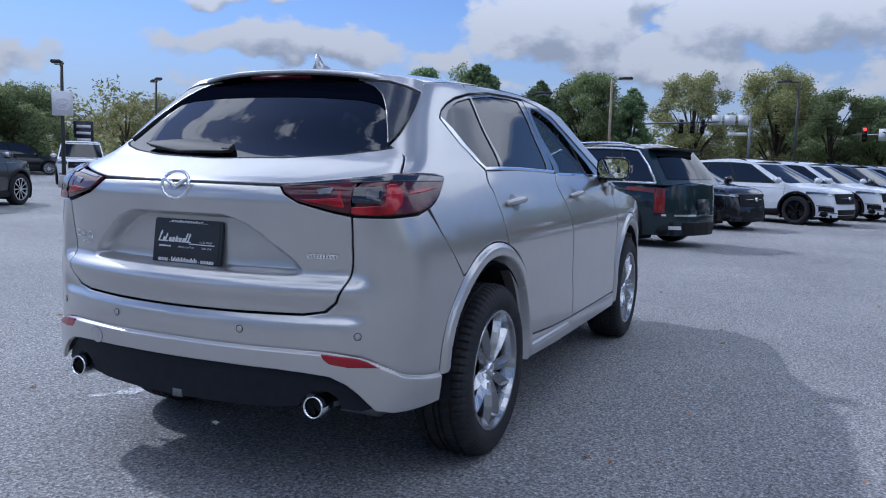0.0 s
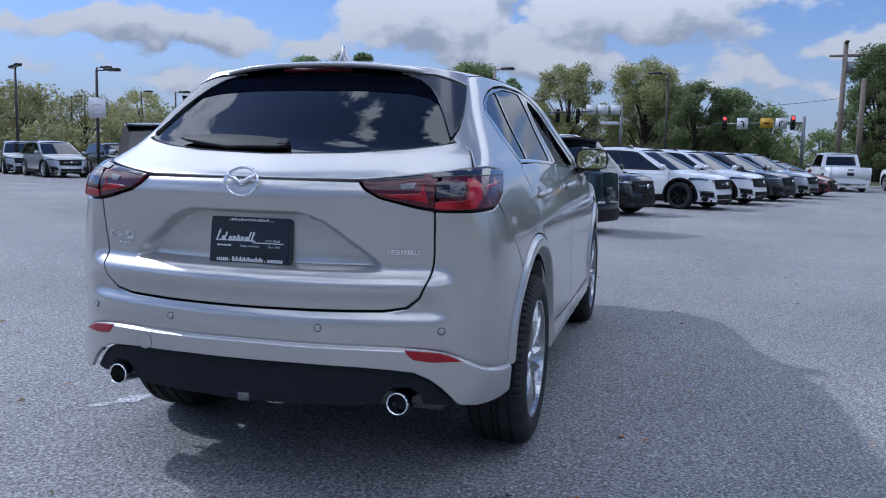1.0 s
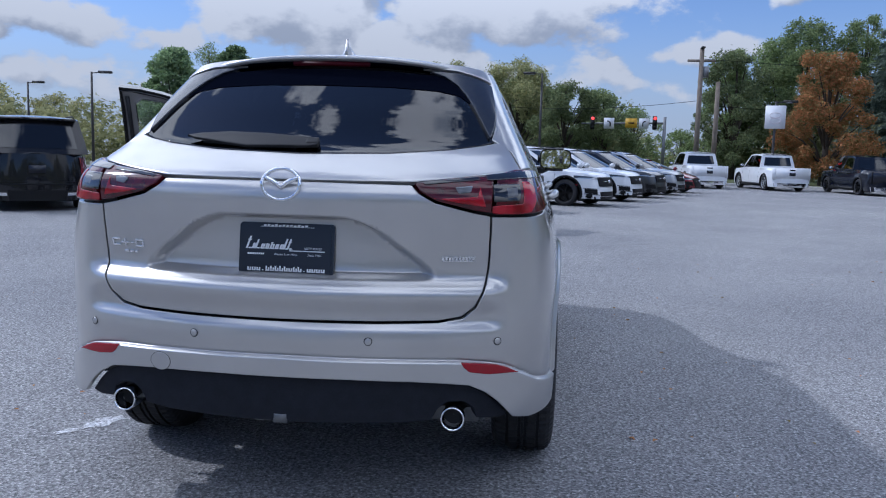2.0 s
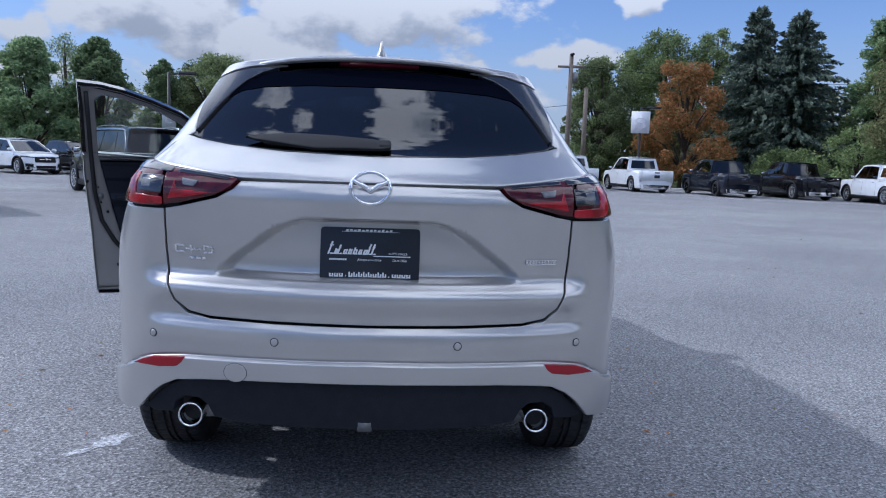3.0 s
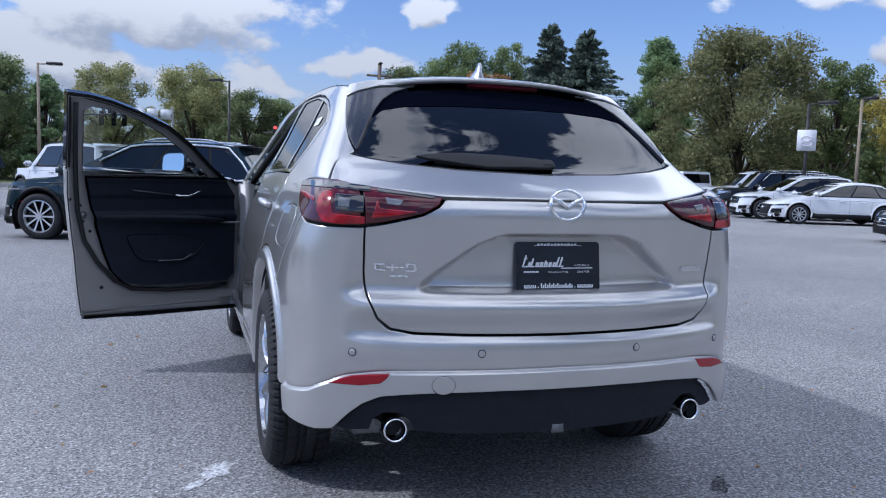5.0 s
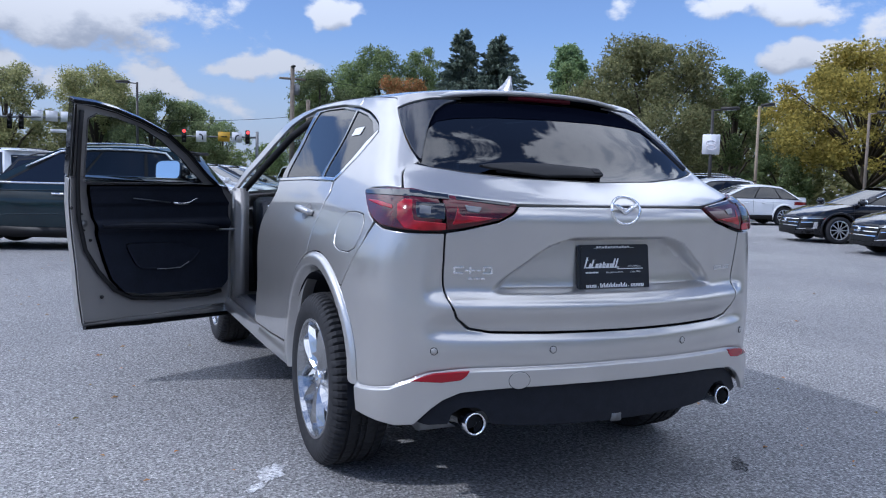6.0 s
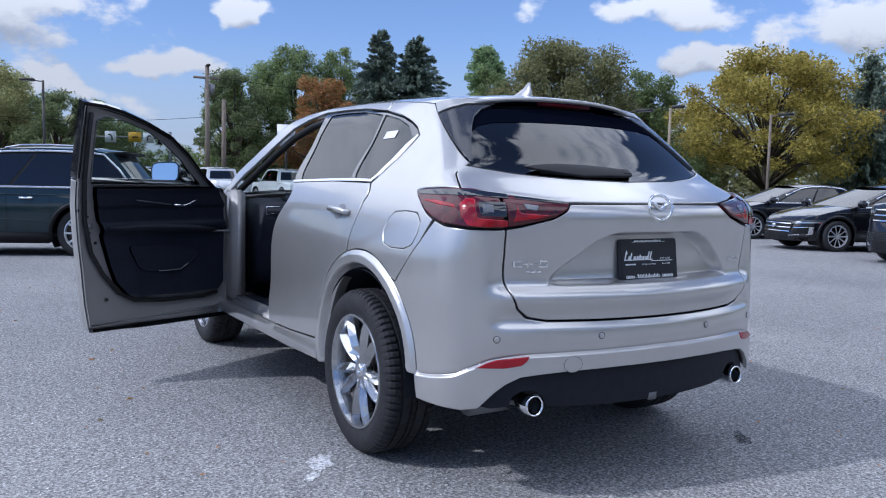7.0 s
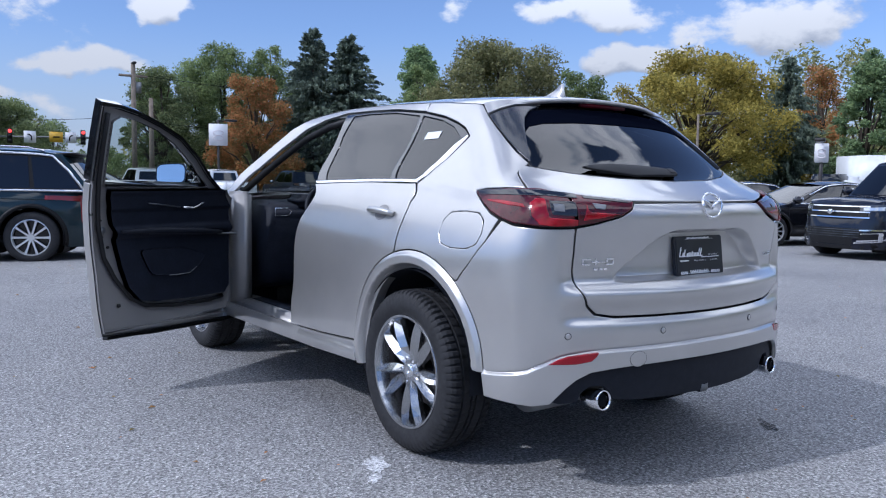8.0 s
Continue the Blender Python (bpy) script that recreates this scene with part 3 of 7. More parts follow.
def build_rear():
    # tailgate, below and above its seam
    lower = [(0.0, .700)] + at_x((.30, .701), (.50, .704), (.572, .716), (.615, .75), (.638, .80), (.649, .86), (.653, .95), (.655, 1.042), (.60, 1.052), (.481, 1.083), (.43, 1.112), (.405, 1.1385), (.16, 1.1405)) + [(0.0, 1.1405)]
    recess = [[(q, z) for q in np.arange(-.52, .521, .010)] for z in (1.037, 1.031, 1.027, 1.023, 1.019, 1.013, .853, .848, .844, .840, .836, .832, .827)]
    zz = np.arange(.828, 1.032, .008)
    for d in (.014, .006, -.002, -.010, -.018, -.026, -.034):
        side = at_x(*[(float(recess_half(z)) + d, z) for z in zz])
        recess += [side, flip(side)]
    sheet("tailgate_panel", both(lower), M_PAINT, hero, step=0.012, lines=recess, gap=0.0015)
    upper = [(0.0, 1.1445)] + at_x((.16, 1.1445), (.41, 1.146), (.52, 1.158), (.645, 1.174), (.742, 1.189), (.703, 1.25), (.667, 1.287)) + list(reversed(GLASS_BASE[:-1]))
    sheet("tailgate_shelf", both(upper), M_PAINT, hero, step=0.014)
    # rear window with its black band, and the dark fins at its sides
    top = at_x((.56, 1.50), (.40, 1.535), (.20, 1.55), (.001, 1.553))
    pane = GLASS_BASE[:-1] + at_x((.655, 1.288), (.630, 1.36), (.60, 1.42)) + top
    window = sheet("rear_window", both(pane), M_GLASS_DARK, hero, off=-0.004, step=0.02, flange=0.006, edge=0.002, gap=0.0015)
    band = at_x((.001, 1.480), (.25, 1.478), (.42, 1.468), (.50, 1.452), (.555, 1.415), (.595, 1.35), (.622, 1.30), (.645, 1.292), (.622, 1.36), (.595, 1.42)) + top
    sheet("black_border", both(band), M_BORDER, window, off=-0.002, step=0.02, flange=0, edge=0)
    for sgn in (1, -1):
        fin = FIN_IN + [(.60, 1.5465), (.69, 1.542), (.79, 1.522)] + FIN_OUT
        sheet("window_fin", fin if sgn > 0 else flip(fin), M_FIN, hero, off=0.008, step=0.02, label="dark grey satin fin beside the rear window")
        side = [(.880, 1.502), (.79, 1.526), (.69, 1.546), (.58, 1.552), (.50, 1.556), (.50, 1.585), (.62, 1.580), (.76, 1.570), (.886, 1.556)]
        sheet("spoiler_side", side if sgn > 0 else flip(side), M_PAINT, hero, off=0.010, step=0.014, label="silver side of the roof spoiler")
    # bumper cover
    b = [(0.0, .6965)] + at_x((.30, .697), (.50, .700)) + GATE_EDGE[:-1] + at_x((.658, 1.041), (.77, 1.041)) + at_y((.41, 1.050), (.475, 1.067)) + [(s + .0058, z) for s, z in SEAM[1:]]
    b += at_y(*arc(*ARCH_R, .484, 128, 176, 10)) + at_y((.50, .378)) + at_x((.845, .374), (.79, .368), (.740, .377), (.690, .436), (.653, .468), (.60, .494), (.52, .503), (.42, .510), (.2, .516)) + [(0.0, .517)]
    ss = np.arange(-1.25, 1.2501, 0.012)
    crease = [[(q, float(GROOVE(abs(q))) + d) for q in ss] for d in (.009, .003, -.0015, -.006, -.011)]
    bump = sheet("rear_bumper", both(b), M_PAINT, hero, off=bumper_relief, step=0.016, lines=crease)
    # dark skid panel under the bumper
    d = [(0.0, .515)] + at_x((.2, .514), (.42, .508), (.52, .501), (.60, .492), (.653, .466), (.690, .434), (.738, .377), (.70, .366), (.632, .372), (.622, .41), (.59, .432), (.54, .432), (.51, .41), (.49, .372), (.40, .362), (.2, .358)) + [(0.0, .357)]
    sheet("skid_panel", both(list(reversed(d))), M_BLACK, hero, off=-0.012, step=0.02, flange=0.05, label="black textured plastic lower valance")
    for sgn in (1, -1):
        r = at_x((.757, .530), (.722, .551), (.686, .564), (.62, .571), (.570, .575), (.580, .555), (.600, .538), (.66, .529))
        sheet("reflector", r if sgn > 0 else flip(r), M_RED, hero, off=lambda s, z: bumper_relief(s, z) * 0 + 0.017, step=0.012, flange=0.01, label="red reflector set in the bumper")
    # parking sensors and the towing-eye cover
    for x, z in ((.69, .637), (.286, .641), (-.286, .641), (-.69, .637)):
        s = solve_s(0, abs(x), z) * (1 if x > 0 else -1)
        p, n = Vector(skin(s, z)), Vector(skin_normal(np.array([s]), np.array([z]))[0])
        m = Matrix.Translation(p + n * 0.001) @ n.to_track_quat("Z", "Y").to_matrix().to_4x4()
        bm = lathe([(-.004, .0115), (.001, .0115), (.0025, .0095), (.0025, .001)], 20, "Z")
        bm.transform(m)
        eye = part("parking_sensor", bm, M_PAINT, bump, "round silver parking sensor")
        bm = lathe([(0, .0115), (.0018, .0125), (0, .0138)], 20, "Z"); bm.transform(m)
        part("sensor_ring", bm, M_BLACK, bump)
    s = -solve_s(0, .405, .538)
    cap = [(s + .036 * math.cos(a), .538 + .03 * math.sin(a)) for a in (2 * math.pi * k / 28 for k in range(28))]
    rim = [(s + .0376 * math.cos(a), .538 + .0314 * math.sin(a)) for a in (2 * math.pi * k / 28 for k in range(28))]
    sheet("cover_gap", rim, M_SEAL, bump, off=lambda s, z: bumper_relief(s, z) + 0.0006, step=0.012, flange=0, edge=0, gap=0)
    sheet("towing_eye_cover", cap, M_PAINT, bump, off=lambda s, z: bumper_relief(s, z) + 0.0022, step=0.012, flange=0.003, edge=0.002, gap=0)


build_rear()


def build_quarter(sgn):
    o = (lambda p: p) if sgn > 0 else flip
    q = at_y((1.118, 1.205), (1.085, 1.228), (1.055, 1.25), (.975, 1.315), (.885, 1.413), (.935, 1.450), (1.01, 1.480), (1.12, 1.512), (1.30, 1.545))
    q += at_y((1.30, float(RAIL(1.3)))) + at_y(*[(y, float(RAIL(y))) for y in (1.15, 1.0, .92)]) + [(.893, 1.553)] + [(s + .003, z) for s, z in FIN_OUT]
    q += at_x((.705, 1.250), (.744, 1.192)) + at_y((.50, 1.192), (.62, 1.186), (.680, 1.176), (.66, 1.155), (.603, 1.12), (.553, 1.092), (.492, 1.070))
    q += at_y((.537, .978), (.58, .925), (.618, .88), (.68, .812)) + list(at_y(*arc(*ARCH_R, .484, 126, 74, 12)))
    q += at_y((1.126, .99), (1.108, 1.117))
    holes = []
    fuel = [(-solve_s(1, y, z), z) for y, z in ((.83, 1.0), (.825, 1.05), (.79, 1.085), (.70, 1.092), (.615, 1.088), (.575, 1.06), (.567, 1.01), (.585, .965), (.64, .945), (.74, .943), (.805, .957))]
    if sgn < 0:
        holes = [fuel]
    panel = sheet("quarter_panel", o(q), M_PAINT, hero, step=0.02, holes=holes)
    if sgn < 0:
        sheet("fuel_door", fuel, M_PAINT, panel, gap=0.0005, edge=0.002, step=0.02, radius=0.02)
    # flared lip round the rear wheel opening
    lip = at_y(*arc(*ARCH_R, .4815, -12, 176, 40)) + at_y(*arc(*ARCH_R, .402, 174, -14, 36))
    sheet("wheel_arch_flare", o(lip), M_PAINT, hero, off=arch_relief, step=0.012, flange=0.05, gap=0.001, lines=[o(q) for q in arch_lines(ARCH_R)])


def door_outline(front):
    if not front:
        return at_y((2.198, .408), (2.195, .55), (2.150, .80), (2.128, 1.0), (2.110, 1.192), (1.9, 1.199), (1.55, 1.207), (1.122, 1.203), (1.112, 1.117), (1.130, .99), (1.136, .905)) + at_y(*arc(*ARCH_R, .484, 72, 1, 14)) + at_y((1.82, .418))
    return at_y((3.205, .408), (3.225, .55), (3.235, .9), (3.215, 1.10), (3.17, 1.165), (2.8, 1.178), (2.118, 1.192), (2.136, 1.0), (2.158, .80), (2.203, .55), (2.206, .408))


def build_side(sgn):
    o = (lambda p: p) if sgn > 0 else flip
    # side windows: black surround, two panes, bright trim
    rim = at_y((2.10, 1.197), (1.55, 1.212), (1.12, 1.212), (1.062, 1.245), (.98, 1.312), (.892, 1.413), (.94, 1.446), (1.01, 1.474), (1.12, 1.507), (1.3, 1.541), (1.583, 1.570), (1.87, 1.580), (2.118, 1.582), (2.118, 1.4))
    pane1 = at_y((1.995, 1.207), (1.36, 1.217), (1.345, 1.40), (1.345, 1.528), (1.583, 1.557), (1.87, 1.567), (2.02, 1.565), (2.05, 1.45))
    pane2 = at_y((1.31, 1.22), (1.17, 1.222), (1.10, 1.25), (1.01, 1.325), (.945, 1.405), (1.03, 1.460), (1.14, 1.495), (1.31, 1.525))
    surround = sheet("window_surround", o(rim), M_GLOSSBLACK, hero, off=-0.005, step=0.03, holes=[o(pane1), o(pane2)], label="gloss black window frame")
    sheet("side_window", o(pane1), M_GLASS_DARK, hero, off=-0.010, step=0.05, flange=0, edge=0)
    quarter = sheet("quarter_window", o(pane2), M_GLASS_DARK, hero, off=-0.010, step=0.05, flange=0, edge=0)
    if sgn < 0:
        paper = at_y((1.225, 1.445), (1.235, 1.407), (1.115, 1.410), (1.105, 1.448))
        sheet("window_sticker", flip(paper), M_WHITE, quarter, off=-0.007, step=0.05, flange=0, edge=0, label="small white paper sticker")
    belt = at_y((2.10, 1.199), (1.9, 1.204), (1.55, 1.212), (1.25, 1.214), (1.12, 1.212))
    sheet("bright_trim", o(strip(belt, 0.014)), M_CHROME, hero, off=0.002, step=0.03, flange=0.006, edge=0.002, gap=0)
    tri = at_y((1.12, 1.206), (1.062, 1.239), (.978, 1.308), (.889, 1.409), (.90, 1.418), (.965, 1.375), (1.03, 1.305), (1.10, 1.240), (1.14, 1.219))
    sheet("bright_trim", o(tri), M_CHROME, hero, off=0.002, step=0.03, flange=0.006, edge=0.002, gap=0)
    # rear door skin, with the handle
    door = sheet("rear_door", o(door_outline(False)), M_PAINT, hero, step=0.022)
    add_handle(door, sgn, 1.305, 1.064)
    # sill
    sill = at_y((3.21, .402), (2.2, .405), (1.82, .415), (1.474, .434), (1.462, .335), (1.9, .322), (3.21, .315))
    sheet("sill_cover", o(sill), M_PAINT, hero, off=lambda s, z: 0.012 * ease(.40, .385, z), step=0.03)
    flap = at_y((1.462, .35), (1.445, .215), (1.35, .215), (1.37, .36))
    sheet("mud_flap", o(flap), M_BLACK, hero, off=-0.02, step=0.05, flange=0.10)
    # rail over the windows and down the windscreen pillar
    top = [(y, float(RAIL(y))) for y in (3.42, 3.3, 3.0, 2.75, 2.62, 2.4, 2.1, 1.7, 1.3)]
    low = [(1.3, 1.546), (1.583, 1.575), (1.87, 1.585), (2.12, 1.587), (2.35, 1.560), (2.55, 1.512), (2.8, 1.395), (3.0, 1.278), (3.17, 1.168)]
    sheet("roof_rail_panel", o(at_y(*(low + [(3.30, 1.10)] + top))), M_PAINT, hero, step=0.03)
    # front wing and its arch flare
    wing = at_y((3.212, .43)) + at_y(*arc(*ARCH_F, .484, 180, 8, 22)) + at_y((4.32, .55), (4.38, .80), (4.40, .90), (4.1, .985), (3.8, 1.035), (3.5, 1.07), (3.30, 1.105), (3.22, 1.11), (3.241, .9), (3.231, .55))
    sheet("front_wing", o(wing), M_PAINT, hero, step=0.03)
    lip = at_y(*arc(*ARCH_F, .4815, -8, 192, 40)) + at_y(*arc(*ARCH_F, .402, 192, -10, 36))
    sheet("wheel_arch_flare", o(lip), M_PAINT, hero, off=arch_relief, step=0.014, flange=0.05, gap=0.001, lines=[o(q) for q in arch_lines(ARCH_F)])


def add_handle(door, sgn, y, z):
    """A pull handle that stands off the door skin."""
    s = solve_s(1, y, z) * sgn
    p, n = Vector(skin(s, z)), Vector(skin_normal(np.array([s]), np.array([z]))[0])
    bm = bmesh.new()
    pts, rad = [], []
    for i in range(11):
        t = -1 + i / 5
        pts.append(p + Vector((0, t * 0.108, 0.004 * t)) + n * (0.036 - 0.030 * abs(t) ** 3))
        rad.append(0.016 - 0.004 * abs(t) ** 2)
    add_pipe(bm, pts, rad, 10)
    ob = part("door_handle", bm, M_PAINT, door)
    # flat ellipse, not hollow: darker silver puts the cup's shade into the colour
    cup = [(s + 0.055 * math.cos(a), z + 0.036 * math.sin(a)) for a in (2 * math.pi * k / 24 for k in range(24))]
    sheet("handle_cup", cup, M_PAINT_DARKER, door, off=lambda s_, z_: 0.0015 + 0 * s_, step=0.02, flange=0, edge=0, gap=0)
    return ob


for sgn in (1, -1):
    build_quarter(sgn)
    build_side(sgn)


def build_roof():
    ys = np.linspace(.86, 2.66, 40)
    us = np.linspace(-1, 1, 41)
    V, Nn = [], []
    for y in ys:
        zr, zc = float(RAIL(y)), float(CROWN(y))
        x = float(skin(solve_s(1, y, zr), zr)[0]) - 0.002
        for u in us:
            V.append((u * x, y, zr + (zc - zr) * (1 - abs(u) ** 2.4)))
    ob = from_data("roof_panel", V, [tuple(reversed(f)) for f in grid_faces(len(ys), len(us))], M_PAINT, hero)
    # spoiler over the rear window
    ts = np.linspace(0, 1, 10)
    rows = []
    top, under = [], []
    for u in us:
        x0 = float(skin(solve_s(1, .88, float(RAIL(.88))), float(RAIL(.88)))[0])
        edge_y = 0.722 + 0.14 * abs(u) ** 2.6
        line = []
        for t in ts:
            y = .90 + (edge_y - .90) * t
            zr, zc = float(RAIL(max(y, .8))), float(CROWN(y))
            x = u * (x0 - 0.004 - 0.012 * t)
            line.append((x, y, zr + (zc - zr) * (1 - abs(u) ** 2.4) - 0.006 * t ** 4 + 0.002))
        x, y, z = line[-1]
        line += [(x, y + .001, z - .010), (x, y + .010, z - .018), (x * .985, y + .05, z - .026), (x * .97, y + .10, z - .030)]
        rows.append(line)
    n = len(rows[0])
    V = [p for line in rows for p in line]
    F = grid_faces(len(rows), n)
    ob = from_data("roof_spoiler", V, F, [M_PAINT, M_BORDER], hero, "silver roof spoiler with a black underside")
    for p in ob.data.polygons:
        j = p.vertices[0] % n
        p.material_index = 1 if j >= len(ts) + 1 else 0
    # high brake lamp under the spoiler's edge
    bm = bmesh.new()
    add_box(bm, (-.15, .735, 1.559), (.15, .755, 1.576), .003)
    part("high_brake_lamp", bm, M_RED_DEEP, ob, "dark red high brake lamp")
    # shark-fin aerial
    prof = [(0.985, 1.622), (1.0, 1.66), (1.005, 1.698), (1.018, 1.70), (1.06, 1.672), (1.12, 1.65), (1.19, 1.640)]
    bm = bmesh.new()
    rings = []
    for y, z in prof:
        b = float(CROWN(y)) - .004
        w = 0.030 if y < 1.15 else 0.018
        rings.append([bm.verts.new(p) for p in ((-w, y + .02, b), (-.009, y, (b + z) / 2 + .004), (-.003, y, z), (.003, y, z), (.009, y, (b + z) / 2 + .004), (w, y + .02, b))])
    for a, b in zip(rings, rings[1:]):
        for k in range(5):
            bm.faces.new((a[k], a[k + 1], b[k + 1], b[k]))
    bm.faces.new(rings[0]); bm.faces.new(list(reversed(rings[-1])))
    bmesh.ops.recalc_face_normals(bm, faces=bm.faces)
    part("aerial_fin", bm, M_PAINT, hero)


build_roof()

# ---- the crossover: lamps, wheels, door, cabin ----
def build_lamps(sgn):
    """Tail lamp on the quarter and its tapering half on the tailgate; outlines run along the skin."""
    o = (lambda p: p) if sgn > 0 else flip
    outer = at_x((.664, 1.170)) + at_y((.385, 1.186), (.50, 1.187), (.62, 1.181), (.674, 1.174)) + LAMP_BOT_OUT
    lamp = sheet("tail_lamp", o(outer), M_LAMP_BODY, hero, off=lambda s, z: 0.011 + 0 * s, step=0.016, flange=0.02, label="dark red tail lamp with a smoked centre")
    top = [(.690, 1.165), (.83, 1.179), (1.0, 1.182), (1.155, 1.176), (1.15, 1.156), (1.0, 1.157), (.83, 1.153), (.694, 1.145)]
    sheet("smoked_strip", o(top), M_GLOSSBLACK, lamp, off=0.0130, step=0.014, flange=0, edge=0.002)
    ring = [(.690, 1.078), (.683, 1.052), (.77, 1.047), (.835, 1.053), (.883, 1.085), (.904, 1.130), (.868, 1.150), (.829, 1.147), (.825, 1.116), (.806, 1.084)]
    sheet("red_lens", o(ring), M_RED_LENS, lamp, off=0.0132, step=0.010, flange=0, edge=0.003)
    streak = [(.915, 1.112), (1.02, 1.121), (1.12, 1.133), (1.128, 1.142), (1.05, 1.142), (.93, 1.130)]
    sheet("red_lens", o(streak), M_RED_LENS, lamp, off=0.0132, step=0.010, flange=0, edge=0.003)
    well = [(.712, 1.138), (.818, 1.141), (.815, 1.116), (.800, 1.090), (.698, 1.086)]
    sheet("smoked_well", o(well), M_SMOKE, lamp, off=0.0125, step=0.012, flange=0, edge=0.002)
    sheet("reversing_lens", o([(.755, 1.128), (.805, 1.131), (.797, 1.102), (.75, 1.10)]), M_CLEAR_LENS, lamp, off=0.0135, step=0.010, flange=0, edge=0.003)
    inner = at_x((.655, 1.052), (.657, 1.169), (.52, 1.154), (.41, 1.1395), (.432, 1.114), (.482, 1.088), (.60, 1.060))
    lamp2 = sheet("tailgate_lamp", o(inner), M_LAMP_BODY, hero, off=0.010, step=0.016, flange=0.02, label="dark red inner tail lamp on the tailgate")
    sheet("smoked_strip", o([(.470, 1.141), (.57, 1.151), (.672, 1.161), (.672, 1.146), (.57, 1.138), (.480, 1.130)]), M_GLOSSBLACK, lamp2, off=0.0120, step=0.014, flange=0, edge=0.002)
    sheet("red_lens", o([(.500, 1.096), (.575, 1.100), (.650, 1.104), (.668, 1.134), (.672, 1.070), (.598, 1.080)]), M_RED_LENS, lamp2, off=0.0122, step=0.010, flange=0, edge=0.003)
    sheet("indicator_lens", o([(.578, 1.128), (.645, 1.134), (.632, 1.112), (.588, 1.108)]), M_CLEAR_LENS, lamp2, off=0.0128, step=0.010, flange=0, edge=0.003)


def lens_material(name, color, rough=0.12):
    """A moulded lamp lens with fine optic ribs under a glossy face."""
    m = principled(name, color, rough, coat=0.6, spec=0.3)
    nt = m.node_tree
    w = nt.nodes.new("ShaderNodeTexWave")
    w.inputs["Scale"].default_value, w.inputs["Distortion"].default_value = 55.0, 0.4
    w.bands_direction = "Z"
    nt.links.new(nt.nodes.new("ShaderNodeTexCoord").outputs["Object"], w.inputs["Vector"])
    bump_node(m, w.outputs["Fac"], 0.06, 0.0015)
    n = noise_node(m, 14, 2)
    r = ramp_node(m, n.outputs["Fac"], [(0.35, [c * 0.45 for c in color]), (0.6, color)])
    nt.links.new(r.outputs[0], nt.nodes["Principled BSDF"].inputs["Base Color"])
    return m


M_RED_LENS = lens_material("red_lamp_lens", (0.40, 0.005, 0.016))
M_LAMP_BODY = lens_material("dark_lamp_lens", (0.085, 0.005, 0.011))
M_CLEAR_LENS = lens_material("clear_lamp_lens", (0.22, 0.23, 0.25))
for sgn in (1, -1):
    build_lamps(sgn)


def spoke_mesh(bm, ang, x_face):
    """One faceted wheel spoke, bright ridge outside, tapering to the hub."""
    def at(r, t, x):
        q = ang + t
        return bm.verts.new((x, r * math.cos(q), r * math.sin(q)))
    rows = []
    for r, half, lean, x in ((.030, .012, 0.0, x_face - .030), (.062, .016, .01, x_face - .016), (.11, .025, .03, x_face - .006), (.16, .026, .05, x_face - .002), (.205, .022, .07, x_face - .004), (.236, .012, .08, x_face - .010), (.248, .008, .08, x_face - .016)):
        rows.append([at(r, lean - half / r, x - .046), at(r, lean - half / r, x - .020), at(r, lean + .28 * half / r, x + .004), at(r, lean + half / r, x - .026), at(r, lean + half / r, x - .050)])
    for a, b in zip(rows, rows[1:]):
        for k in range(4):
            bm.faces.new((a[k], b[k], b[k + 1], a[k + 1]))
    bm.faces.new(rows[-1])


